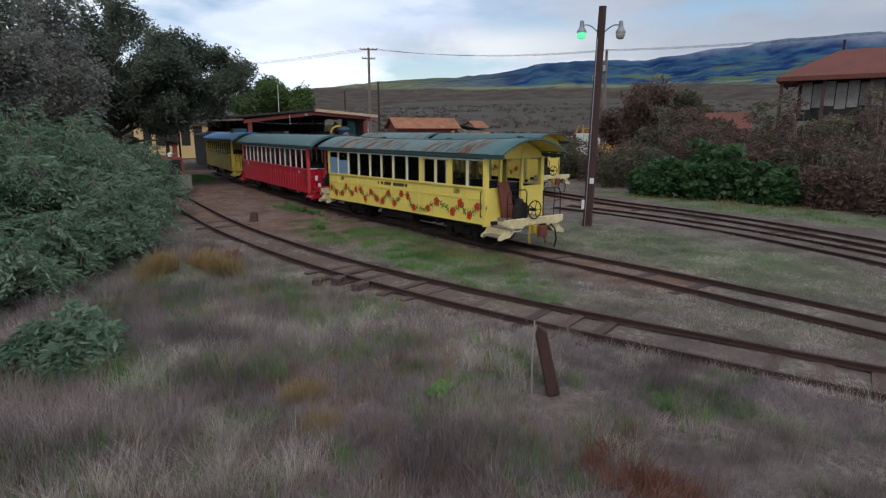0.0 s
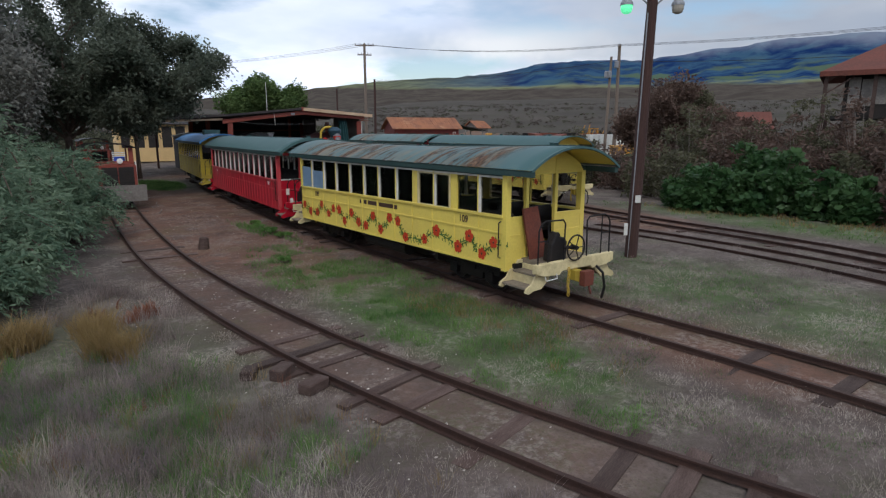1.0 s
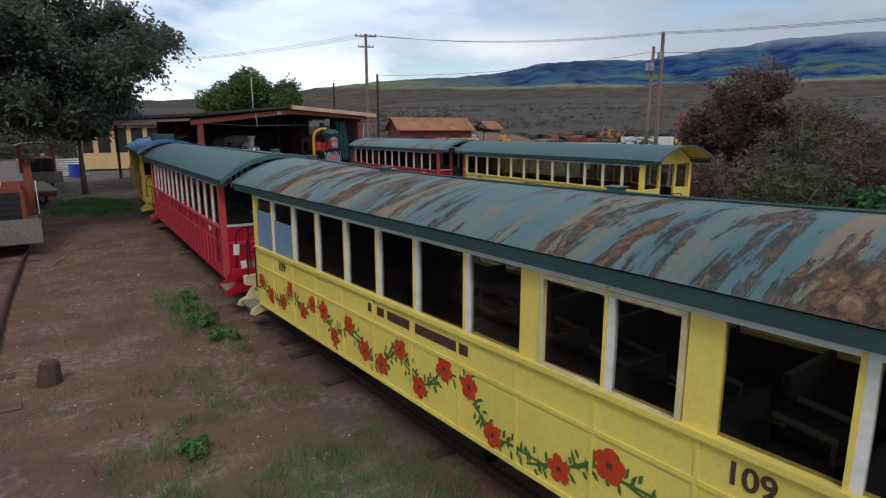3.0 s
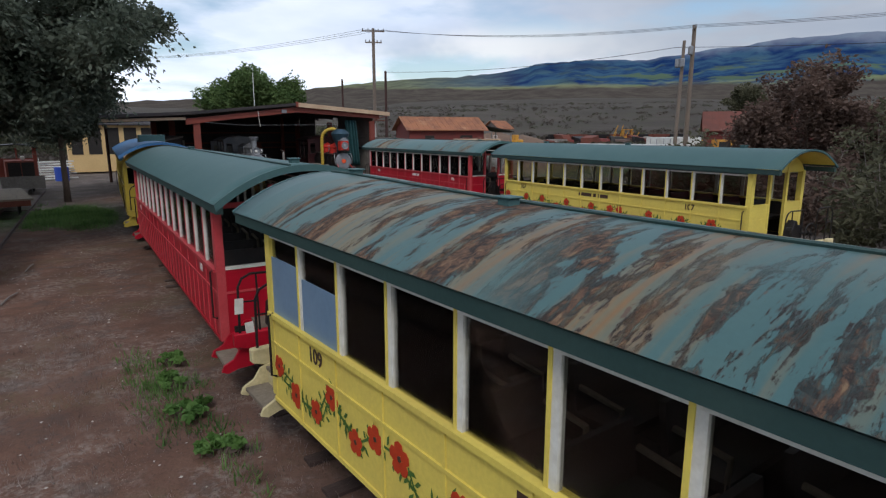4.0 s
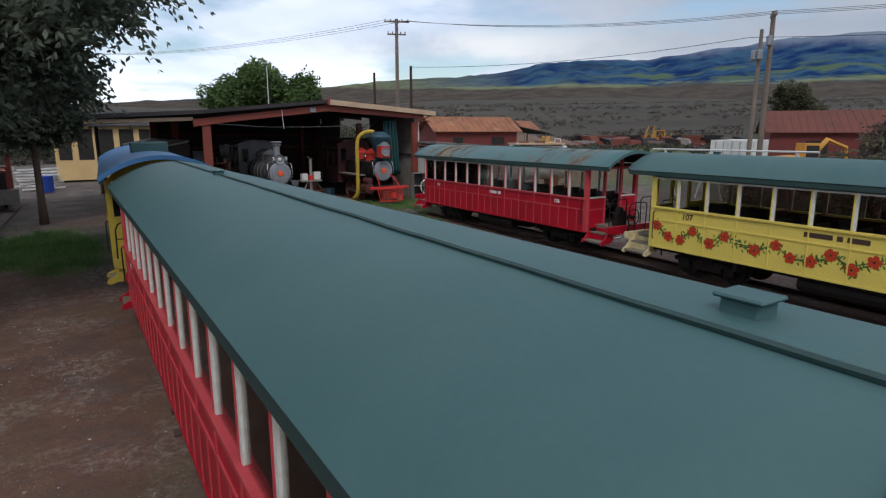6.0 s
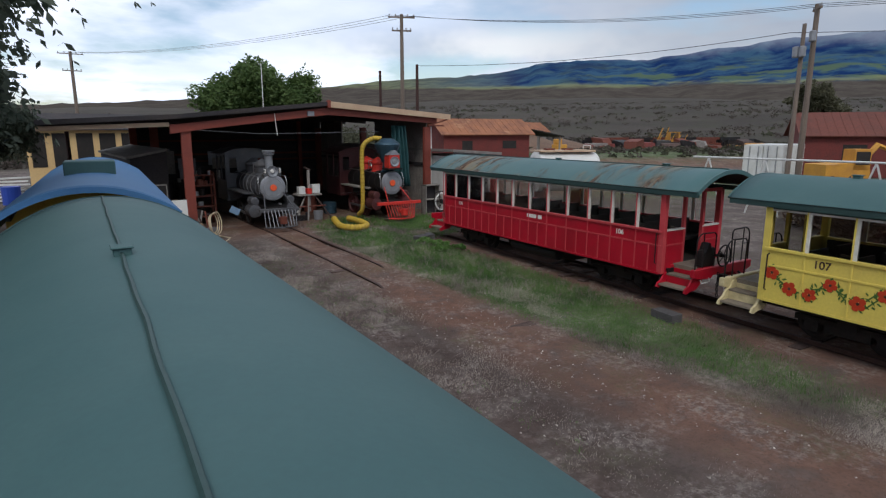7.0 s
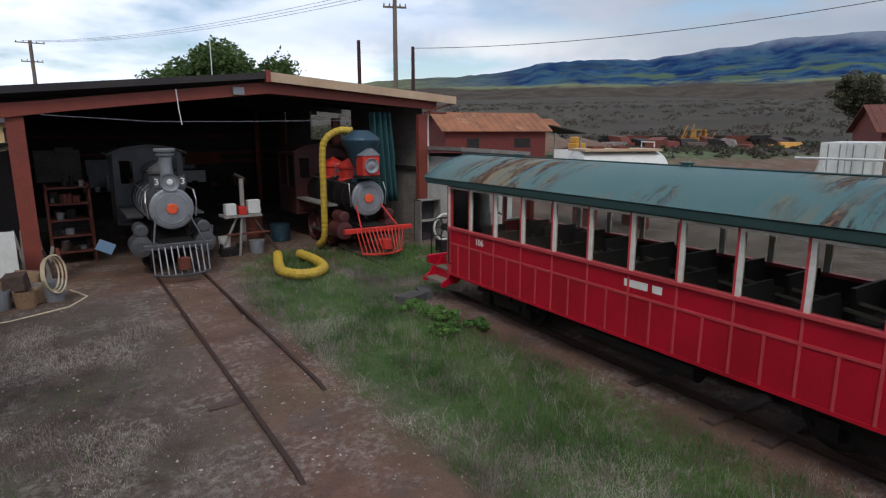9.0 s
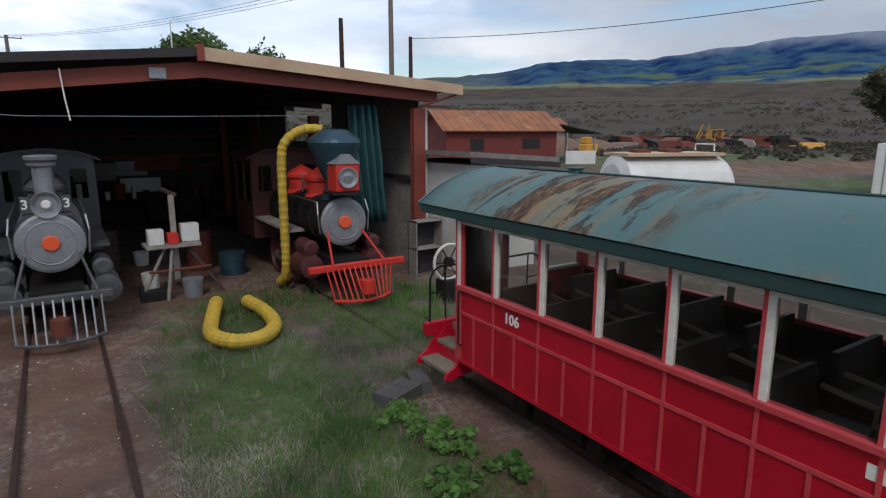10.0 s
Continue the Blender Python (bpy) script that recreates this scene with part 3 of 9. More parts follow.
def build_mountains():
    """Far ridges: flanks rise from the plain into the cloud."""
    # yaw from the camera's heading (degrees to the right), elevation of the crest (degrees)
    crest = [(-75, 1.4), (-50, 1.7), (-36.4, 2.1), (-26.7, 2.6), (-21.7, 3.0), (-13.4, 3.86), (-4.5, 4.85), (0.9, 5.15), (6.4, 5.57), (8.8, 6.29), (13.9, 6.5), (17.3, 6.3), (24.7, 7.0), (28.8, 7.5), (31.6, 7.5), (35.9, 7.5), (45, 8), (60, 8.5), (80, 7), (110, 4)]
    xs, es = [c[0] for c in crest], [c[1] for c in crest]
    verts, faces, place = [], [], []
    cols, rows = 300, 40
    for i in range(cols):
        a = -75 + 185 * i / (cols - 1)
        e = float(np.interp(a, xs, es)) + 0.20 * noise.noise((a * 0.4, 0, 7)) + 0.10 * noise.noise((a * 1.5, 0, 3))
        w = radians(35.4 + a)
        for j in range(rows):
            s = j / (rows - 1)
            d = 1500 + 2300 * s
            foot = 0.8
            el = foot + (e - foot) * s ** 0.85 + s * (1 - s) * 4 * (0.30 * noise.noise((a * 0.30, s * 4, 2)) + 0.20 * noise.noise((a * 0.9, s * 3, 6)))
            d += (260 * noise.noise((a * 0.22, s * 2.2, 4)) + 130 * noise.noise((a * 0.75, s * 3, 8))) * s
            verts.append((d * math.sin(w), d * math.cos(w), d * math.tan(radians(el)) - 3))
            place.append((el / 10, (a + 75) / 185, s, 1.0))
    for i in range(cols - 1):
        for j in range(rows - 1):
            k = i * rows + j
            faces.append((k, k + rows, k + rows + 1, k + 1))
    me = bpy.data.meshes.new("mountain_backdrop")
    me.from_pydata(verts, [], faces)
    at = me.color_attributes.new("place", "FLOAT_COLOR", "POINT")
    at.data.foreach_set("color", np.array(place, dtype=np.float32).ravel())
    me.polygons.foreach_set("use_smooth", [True] * len(me.polygons))
    m = bpy.data.materials.new("haze_tinted_slopes")
    m.use_nodes = True
    n, l = m.node_tree.nodes, m.node_tree.links
    b = n["Principled BSDF"]
    b.inputs["Roughness"].default_value = 1.0
    b.inputs["Specular IOR Level"].default_value = 0.0
    tc = n.new("ShaderNodeTexCoord")

    def noisy(sc, stretch, detail=6.0, ro=0.6):
        mp = n.new("ShaderNodeMapping")
        mp.inputs["Scale"].default_value = stretch
        l.new(tc.outputs["Object"], mp.inputs["Vector"])
        t = n.new("ShaderNodeTexNoise")
        t.inputs["Scale"].default_value, t.inputs["Detail"].default_value, t.inputs["Roughness"].default_value = sc, detail, ro
        l.new(mp.outputs[0], t.inputs["Vector"])
        return t.outputs["Fac"]

    def ramp(fac, a, bb, v0=0.0, v1=1.0):
        r = n.new("ShaderNodeMapRange")
        for k, v in zip(("From Min", "From Max", "To Min", "To Max"), (a, bb, v0, v1)):
            r.inputs[k].default_value = v
        l.new(fac, r.inputs["Value"])
        return r.outputs["Result"]

    def mul(a, bb):
        x = n.new("ShaderNodeMath")
        x.operation = "MULTIPLY"
        l.new(a, x.inputs[0])
        l.new(bb, x.inputs[1])
        return x.outputs[0]

    def blend(fac, a, bb):
        x = n.new("ShaderNodeMix")
        x.data_type = "RGBA"
        l.new(fac, x.inputs["Factor"])
        for sock, v in (("A", a), ("B", bb)):
            if isinstance(v, tuple):
                x.inputs[sock].default_value = (*v, 1)
            else:
                l.new(v, x.inputs[sock])
        return x.outputs["Result"]

    ca = n.new("ShaderNodeVertexColor")
    ca.layer_name = "place"
    sz = n.new("ShaderNodeSeparateColor")
    l.new(ca.outputs["Color"], sz.inputs[0])
    el, bearing = sz.outputs[0], sz.outputs[1]
    # distance haze is put into the slope colour as dark and pale blue
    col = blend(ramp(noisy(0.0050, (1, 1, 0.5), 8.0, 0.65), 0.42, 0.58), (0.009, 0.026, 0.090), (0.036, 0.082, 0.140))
    # grassy slopes in patches, most of them on the lower half
    patch = mul(ramp(noisy(0.0036, (1, 1, 4.5), 5.0, 0.6), 0.50, 0.58), ramp(el, 0.64, 0.52))
    col = blend(mul(patch, ramp(bearing, 0.44, 0.50, 0.0, 0.85)), col, (0.085, 0.125, 0.072))
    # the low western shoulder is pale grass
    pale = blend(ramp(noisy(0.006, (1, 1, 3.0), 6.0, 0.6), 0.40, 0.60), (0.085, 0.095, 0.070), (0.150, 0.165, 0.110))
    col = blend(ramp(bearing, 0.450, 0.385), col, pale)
    # meadow strip along the foot, then the brushland of the plain
    wave = n.new("ShaderNodeMath")
    wave.operation = "MULTIPLY_ADD"
    l.new(noisy(0.0028, (1, 1, 1), 5.0, 0.6), wave.inputs[0])
    wave.inputs[1].default_value = 0.10
    l.new(el, wave.inputs[2])
    strip = mul(ramp(wave.outputs[0], 0.500, 0.475), ramp(noisy(0.004, (1, 1, 2.0), 5.0, 0.65), 0.44, 0.56, 0.1, 0.95))
    col = blend(strip, col, (0.190, 0.210, 0.110))
    brush = blend(ramp(noisy(0.012, (1, 1, 2.5), 8.0, 0.7), 0.40, 0.60), (0.058, 0.049, 0.043), (0.086, 0.075, 0.064))
    col = blend(ramp(wave.outputs[0], 0.482, 0.455), col, brush)
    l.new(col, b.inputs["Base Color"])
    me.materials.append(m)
    return tagged(new("mountain_backdrop", me), "mountain slopes tinted blue for haze, with green fields under low cloud", "mountain", kind="structure")


build_mountains()


def build_cloud_bank():
    """Low cloud lying on the far ridge, ragged below and thinning out above."""
    verts, faces, place = [], [], []
    cols, rows = 200, 30
    for i in range(cols):
        a = -60 + 170 * i / (cols - 1)
        w = radians(35.4 + a)
        for j in range(rows):
            el = 4.4 + 6.2 * j / (rows - 1)
            d = 3050
            verts.append((d * math.sin(w), d * math.cos(w), d * math.tan(radians(el))))
            place.append((min(max((a + 16) / 14, 0), 1) * (1 - 0.5 * min(max((a - 12) / 10, 0), 1)) * min(max((105 - a) / 20, 0), 1), min(max((a - 6) / 16, 0), 1), 0, 1))
    for i in range(cols - 1):
        for j in range(rows - 1):
            k = i * rows + j
            faces.append((k, k + rows, k + rows + 1, k + 1))
    me = bpy.data.meshes.new("cloud_bank")
    me.from_pydata(verts, [], faces)
    at = me.color_attributes.new("place", "FLOAT_COLOR", "POINT")
    at.data.foreach_set("color", np.array(place, dtype=np.float32).ravel())
    m = bpy.data.materials.new("self_lit_low_cloud")
    m.use_nodes = True
    n, l = m.node_tree.nodes, m.node_tree.links
    n.clear()
    tc = n.new("ShaderNodeTexCoord")
    sz = n.new("ShaderNodeSeparateXYZ")
    l.new(tc.outputs["Object"], sz.inputs[0])

    def noisy(sc, stretch, detail):
        mp = n.new("ShaderNodeMapping")
        mp.inputs["Scale"].default_value = stretch
        l.new(tc.outputs["Object"], mp.inputs["Vector"])
        t = n.new("ShaderNodeTexNoise")
        t.inputs["Scale"].default_value, t.inputs["Detail"].default_value, t.inputs["Roughness"].default_value = sc, detail, 0.6
        l.new(mp.outputs[0], t.inputs["Vector"])
        return t.outputs["Fac"]

    def op(kind, a, b2, c=None):
        x = n.new("ShaderNodeMath")
        x.operation = kind
        for i, v in enumerate((a, b2, c)):
            if v is None:
                continue
            if isinstance(v, float):
                x.inputs[i].default_value = v
            else:
                l.new(v, x.inputs[i])
        return x.outputs[0]

    def ramp(fac, a, bb, v0=0.0, v1=1.0):
        r = n.new("ShaderNodeMapRange")
        r.interpolation_type = "SMOOTHSTEP"
        for k, v in zip(("From Min", "From Max", "To Min", "To Max"), (a, bb, v0, v1)):
            r.inputs[k].default_value = v
        l.new(fac, r.inputs["Value"])
        return r.outputs["Result"]

    # height above the ridge foot, made ragged
    h = op("MULTIPLY_ADD", noisy(0.0021, (1, 1, 1.6), 6.0), 150.0, sz.outputs[2])
    body = op("MULTIPLY", ramp(h, 405.0, 465.0), ramp(sz.outputs[2], 560.0, 420.0))
    tone = n.new("ShaderNodeMix")
    tone.data_type = "RGBA"
    l.new(ramp(noisy(0.0016, (1, 1, 1.5), 4.0), 0.38, 0.62), tone.inputs["Factor"])
    tone.inputs["A"].default_value, tone.inputs["B"].default_value = (0.52, 0.60, 0.72, 1), (0.90, 0.92, 0.95, 1)
    dull = n.new("ShaderNodeMix")
    dull.data_type = "RGBA"
    ca = n.new("ShaderNodeVertexColor")
    ca.layer_name = "place"
    sc = n.new("ShaderNodeSeparateColor")
    l.new(ca.outputs["Color"], sc.inputs[0])
    l.new(sc.outputs[1], dull.inputs["Factor"])
    l.new(tone.outputs["Result"], dull.inputs["A"])
    dull.inputs["B"].default_value = (0.38, 0.44, 0.54, 1)
    body = op("MULTIPLY", body, sc.outputs[0])
    # cloud brightness is put in as emission; sun and sky do not light it
    em = n.new("ShaderNodeEmission")
    l.new(dull.outputs["Result"], em.inputs["Color"])
    tr = n.new("ShaderNodeBsdfTransparent")
    mx = n.new("ShaderNodeMixShader")
    l.new(op("MULTIPLY", body, 0.80), mx.inputs[0])
    l.new(tr.outputs[0], mx.inputs[1])
    l.new(em.outputs[0], mx.inputs[2])
    out = n.new("ShaderNodeOutputMaterial")
    l.new(mx.outputs[0], out.inputs["Surface"])
    me.materials.append(m)
    ob = tagged(new("cloud_backdrop", me), "bank of low white and grey cloud on the ridge", "cloud", kind="structure")
    ob.visible_shadow = False
    return ob


build_cloud_bank()


# ---- railway tracks ----
def track(points, label, ties=True, tie_cover=0.0, bury=0.0, seed=1, sunk=lambda y, side: 0.0):
    rng = random.Random(seed)
    line = smooth_line(points, 0.58)
    root = thing("railway_track", pose(0, 0, 0), label, "railway track", "tracks in the yard", "structure")
    fine = smooth_line(points, 0.9)
    for side in (-1, 1):
        b = Build()
        ring = []
        n = len(fine)
        for i in range(n):
            p = fine[i]
            d = (fine[min(i + 1, n - 1)] - fine[max(i - 1, 0)]).normalized()
            o = Vector((d.y, -d.x, 0)) * side
            c = p + o * 0.475
            z = ground_z(c.x, c.y) + 0.035 - bury - sunk(p.y, side)
            ring.append([c + o * dx + Vector((0, 0, z + dz)) for dx, dz in ((-0.028, 0.085), (0.028, 0.085), (0.028, 0.062), (0.010, 0.055), (0.012, 0.012), (0.048, 0.0), (-0.048, 0.0), (-0.012, 0.012), (-0.010, 0.055), (-0.028, 0.062))])
        for r in ring:
            b.v.extend(tuple(v) for v in r)
        for i in range(len(ring) - 1):
            for k in range(10):
                a, c = i * 10 + k, i * 10 + (k + 1) % 10
                b.f.append((a, c, c + 10, a + 10))
        part("rail", b, M["rail"], root)
    if ties:
        tb = Build().box(-0.86, 0.86, -0.095, 0.095, -0.09, 0.03)
        tb.v = [(x + 0.01 * math.sin(9 * x + y * 40), y, z + (0.008 if (x > 0) == (y > 0) else 0)) for x, y, z in tb.v]
        me = tb.mesh("tie", M["tie"])
        for i, p in enumerate(line[1:-1], 1):
            if rng.random() < (tie_cover if isinstance(tie_cover, float) else tie_cover(p.y)) or p.y > 50 or p.y < -3:
                continue
            d = (line[i + 1] - line[i - 1]).normalized()
            m = Matrix.Translation((p.x, p.y, ground_z(p.x, p.y) + 0.012 - bury - rng.random() * 0.02)) @ Matrix.Rotation(math.atan2(d.y, d.x) - math.pi / 2 + rng.uniform(-0.04, 0.04), 4, "Z") @ Matrix.Diagonal((rng.uniform(0.9, 1.05), rng.uniform(0.85, 1.1), 1, 1))
            link("tie", me, root, m=m)
    return root


track(TRACK_SIDING, "rusty narrow-gauge siding with weathered timber ties in dry grass", tie_cover=lambda y: 0.3 if y < 12 else 0.88, bury=0.02, seed=3)
track(TRACK_COACH, "rusty narrow-gauge track carrying the near row of coaches", tie_cover=0.72, bury=0.02, seed=4)
track(TRACK_SHED, "half-buried rusty track running into the engine shed", tie_cover=0.93, bury=0.05, seed=5, sunk=lambda y, side: 0.22 if 17 < y < (36.9 if side > 0 else 35.4) else (0.03 if y > 17 else 0.0))
track(TRACK_RIGHT, "rusty narrow-gauge track carrying the far row of coaches", tie_cover=lambda y: 0.75 if y < 40 else 1.0, bury=0.02, seed=6, sunk=lambda y, side: 0.09 if y > 40 else 0.0)


# ---- coaches ----
HW, HEAD, EAVE, RIDGE = 1.0, 2.33, 2.47, 2.86


def text_mesh(body, size, mat):
    cu = bpy.data.curves.new("lettering", "FONT")
    cu.body, cu.size, cu.extrude, cu.align_x, cu.align_y, cu.offset = body, size, 0.002, "CENTER", "CENTER", 0.0035
    ob = bpy.data.objects.new("lettering", cu)
    scene.collection.objects.link(ob)
    bpy.context.view_layer.update()
    me = bpy.data.meshes.new_from_object(ob.evaluated_get(bpy.context.evaluated_depsgraph_get()))
    bpy.data.objects.remove(ob)
    me.materials.clear()
    me.materials.append(mat)
    return me


def roof_arc(half, eave, ridge, n=16):
    """x, z of a shallow arched roof, from one eave to the other."""
    return [(half * (-1 + 2 * i / n), eave + (ridge - eave) * (1 - abs(-1 + 2 * i / n) ** 2.1)) for i in range(n + 1)]


def flower_mesh():
    b = Build()
    for k in range(5):
        a = 2 * math.pi * k / 5 + 0.3
        ring = []
        for q in range(9):
            w = 2 * math.pi * q / 8
            r, s = 0.075 + 0.055 * math.cos(w), 0.042 * math.sin(w) * (1.25 + 0.3 * math.cos(w))
            ring.append((0.0, r * math.cos(a) - s * math.sin(a), r * math.sin(a) + s * math.cos(a)))
        ring = ring[:8]
        i = len(b.v)
        b.v += ring + [(-0.004, y, z) for x, y, z in ring]
        b.f.append(tuple(range(i + 8, i + 16)))
        b.f += [(i + j, i + (j + 1) % 8, i + 8 + (j + 1) % 8, i + 8 + j) for j in range(8)]
    return b.mesh("painted_flower", M["petal"])


def leaf_spray(seed):
    rng = random.Random(seed)
    b = Build()
    for k in range(9):
        y, z = -0.24 + 0.06 * k, 0.03 * math.sin(k * 0.9)
        a = rng.uniform(0.4, 1.2) * (1 if k % 2 else -1)
        ln, wd = rng.uniform(0.05, 0.085), 0.018
        i = len(b.v)
        for r, s in ((0, 0), (0.5, wd), (1, 0), (0.5, -wd)):
            b.v.append((-0.003, y + r * ln * math.cos(a) - s * math.sin(a), z + r * ln * math.sin(a) + s * math.cos(a)))
        b.f.append((i, i + 1, i + 2, i + 3))
    i = len(b.v)
    b.v += [(-0.002, -0.26, -0.006), (-0.002, 0.28, -0.008), (-0.002, 0.28, 0.006), (-0.002, -0.26, 0.006)]
    b.f.append((i, i + 1, i + 2, i + 3))
    return b.mesh("painted_vine", M["vine"])


FLOWER = flower_mesh()
HEART = Build().disc_along((-0.006, 0, 0), (1, 0, 0), [(0, 0.022), (0.004, 0.026)], 8).mesh("flower_centre", M["ink"])
VINES = [leaf_spray(s) for s in range(3)]


def wheel_mesh():
    b = Build()
    b.disc_along((0, 0, 0), (1, 0, 0), [(-0.05, 0.30), (-0.05, 0.36), (-0.02, 0.36), (-0.02, 0.31), (0.055, 0.305), (0.055, 0.25), (0.03, 0.22), (0.03, 0.10), (0.07, 0.08), (0.07, 0.0)], 20)
    return b.mesh("wheel", M["black"])


WHEEL = wheel_mesh()


def seat_mesh():
    """Cushion, sloped back and cast side frame of a bench."""
    cushion = Build().box(-0.38, 0.38, -0.20, 0.18, 0.36, 0.43).mesh("seat", M["seat"])
    back_rest = Build().prism([(-0.38, 0.0), (0.38, 0.0), (0.38, 0.50), (-0.38, 0.50)], -0.025, 0.025, Matrix.Translation((0, 0.19, 0.40)) @ Matrix.Rotation(-0.12, 4, "X")).mesh("backrest", M["seat"])
    arm_rest = Build().tube([(0, 0.16, 0.0), (0, -0.18, 0.36), (0, -0.19, 0.58), (0, 0.17, 0.62)], 0.024, 5).mesh("armrest", M["step"])
    return cushion, back_rest, arm_rest


SEAT = seat_mesh()


def bogie(coach, y):
    b = Build()
    for s in (-1, 1):
        b.box(s * 0.62 - 0.04, s * 0.62 + 0.04, y - 0.85, y + 0.85, 0.42, 0.52)
        b.prism([(s * 0.62 - 0.045, 0.30), (s * 0.62 + 0.045, 0.30), (s * 0.62 + 0.045, 0.44), (s * 0.62 - 0.045, 0.44)], y - 0.35, y + 0.35)
        for q in (-0.55, 0.55):
            b.box(s * 0.62 - 0.07, s * 0.62 + 0.09, y + q - 0.11, y + q + 0.11, 0.28, 0.48)
    b.box(-0.7, 0.7, y - 0.15, y + 0.15, 0.45, 0.66)
    fr = part("bogie_frame", b, M["black"], coach)
    for q in (-0.55, 0.55):
        ax = Build().tube([(-0.5, y + q, 0.46), (0.5, y + q, 0.46)], 0.05, 8)
        part("axle", ax, M["black"], fr)
        for s in (-1, 1):
            link("wheel", WHEEL, fr, m=Matrix.Translation((s * 0.475, y + q, 0.46 - 0.02)) @ Matrix.Rotation(0 if s > 0 else math.pi, 4, "Z"))


def coach(m, label, body, post, roof, hl, number, number_mat, ends, bays=12, over=(0.85, 0.62), flowers=0, battens=False, wide=(), corner=None, name_bar=None, sheet=(), end_ceiling=None, vents=((0.0, -3.4), (0.0, 0.0), (0.0, 3.4)), dz=0.0, step_mat=None, railing=True, plank=False, deck=None, seam=False, big_vent=None, posts=None, numbers=None, sill=1.60, bot=0.70, droop=0.0, plat=0.66, door=(-0.32, 0.32), blooms=None, seam_x=(0.0, 0.0), tags=False, ridge=(RIDGE, RIDGE), glass=M["glass_dark"]):
    """A narrow-gauge open coach. Its near end is at -y. ends: which ends have a platform (near, far)."""
    c = thing("passenger_coach", m @ Matrix.Translation((0, 0, dz)), label, "railway coach", "coaches in the yard")
    corner = corner or body
    fl = 0.88
    belt = sill - 0.30

    def crest(y):
        """Height of the roof ridge, which may sag between the ends."""
        return ridge[0] + (ridge[1] - ridge[0]) * max(0.0, 1 - (y / hl) ** 2)

    def roof_z(x, y):
        return EAVE + (crest(y) - EAVE) * (1 - abs(x / 1.11) ** 2.1)

    sag = Matrix.Rotation(-droop, 4, "X")
    y0, y1 = -hl, hl
    # underframe
    b = Build().box(-0.84, 0.84, y0 - 0.05, y1 + 0.05, 0.60, 0.80)
    for q in (-0.5, 0.5):
        b.box(-0.9, 0.9, q * hl - 0.05, q * hl + 0.05, 0.5, 0.66)
    b.box(-0.35, 0.35, -1.1, 0.4, 0.34, 0.6)
    b.tube([(-0.7, -0.9, 0.5), (-0.7, 0.9, 0.5)], 0.16, 10)
    part("underframe", b, M["black"], c)
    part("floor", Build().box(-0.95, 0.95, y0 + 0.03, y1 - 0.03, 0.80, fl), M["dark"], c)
    bogie(c, y0 + 1.35)
    bogie(c, y1 - 1.35)
    pitch = 2 * hl / bays
    for s in (-1, 1):
        X = s * HW

        def slab(a, d, ya, yb, za, zb):
            lo, hi = X - s * d, X + s * a
            return Build().box(min(lo, hi), max(lo, hi), ya, yb, za, zb)
        side = part("side_panel", slab(0.0, 0.05, y0 + 0.04, y1 - 0.04, bot, sill - 0.03), body, c)
        side.matrix_basis = sag
        # added near-black panel; the coach's inside shade is in its colour
        part("inner_lining", slab(-0.052, 0.066, y0 + 0.12, y1 - 0.12, fl + 0.01, sill - 0.032), M["dark"], side, "inner lining in near-black shade colour")
        part("belt_moulding", slab(0.014, 0.0, y0 + 0.05, y1 - 0.05, belt - 0.016, belt + 0.016), corner, side)
        part("skirt_moulding", slab(0.012, 0.0, y0 + 0.05, y1 - 0.05, bot - 0.01, bot + 0.03), body, side)
        part("window_sill", slab(0.035, 0.07, y0 + 0.05, y1 - 0.05, sill - 0.03, sill + 0.012), corner if body is not M["old_yellow"] else body, side)
        count = bays * 2 if battens else bays
        step = 2 * hl / count
        bm = slab(0.012, 0.0, -0.014, 0.014, bot + 0.03, belt - 0.016).mesh("batten", corner if battens else body)
        bl = slab(0.012, 0.0, -0.014, 0.014, belt + 0.016, sill - 0.03).mesh("batten", corner if battens else body)
        for k in range(1, count):
            link("batten", bm, side, m=Matrix.Translation((0, y0 + k * step, 0)))
            if k % (2 if battens else 1) == 0:
                link("batten", bl, side, m=Matrix.Translation((0, y0 + k * step, 0)))
        part("letter_board", slab(0.004, 0.05, y0, y1, HEAD, HEAD + 0.10), M["fascia"], c)
        pw = Build().box(min(X - s * 0.004, X - s * 0.049), max(X - s * 0.004, X - s * 0.049), -0.038, 0.038, sill - 0.06, HEAD).mesh("window_post", post)
        face = Build().box(min(X + s * 0.004, X - s * 0.004), max(X + s * 0.004, X - s * 0.004), *((0.012, 0.038) if s < 0 else (-0.038, -0.012)), sill - 0.04, HEAD).mesh("post_strip", corner)
        pwide = Build().box(min(X - s * 0.004, X - s * 0.049), max(X - s * 0.004, X - s * 0.049), -0.10, 0.10, sill - 0.06, HEAD).mesh("window_post", body)
        for yy, ww in posts or ():
            if ww > 0.12:
                part("window_post", Build().box(min(X - s * 0.004, X - s * 0.049), max(X - s * 0.004, X - s * 0.049), yy - ww / 2, yy + ww / 2, sill - 0.06, HEAD), body, c)
            else:
                po = link("window_post", pw, c, m=Matrix.Translation((0, yy, 0)))
                link("post_strip", face, po)
        for k in range(1, bays if posts is None else 1):
            if k in wide:
                link("window_post", pwide, c, m=Matrix.Translation((0, y0 + k * pitch, 0)))
            else:
                po = link("window_post", pw, c, m=Matrix.Translation((0, y0 + k * pitch, 0)))
                link("post_strip", face, po)
        marks = sorted([y0 + 0.10, y1 - 0.10] + ([q for q, ww in posts] if posts else [y0 + k * pitch for k in range(1, bays)]))
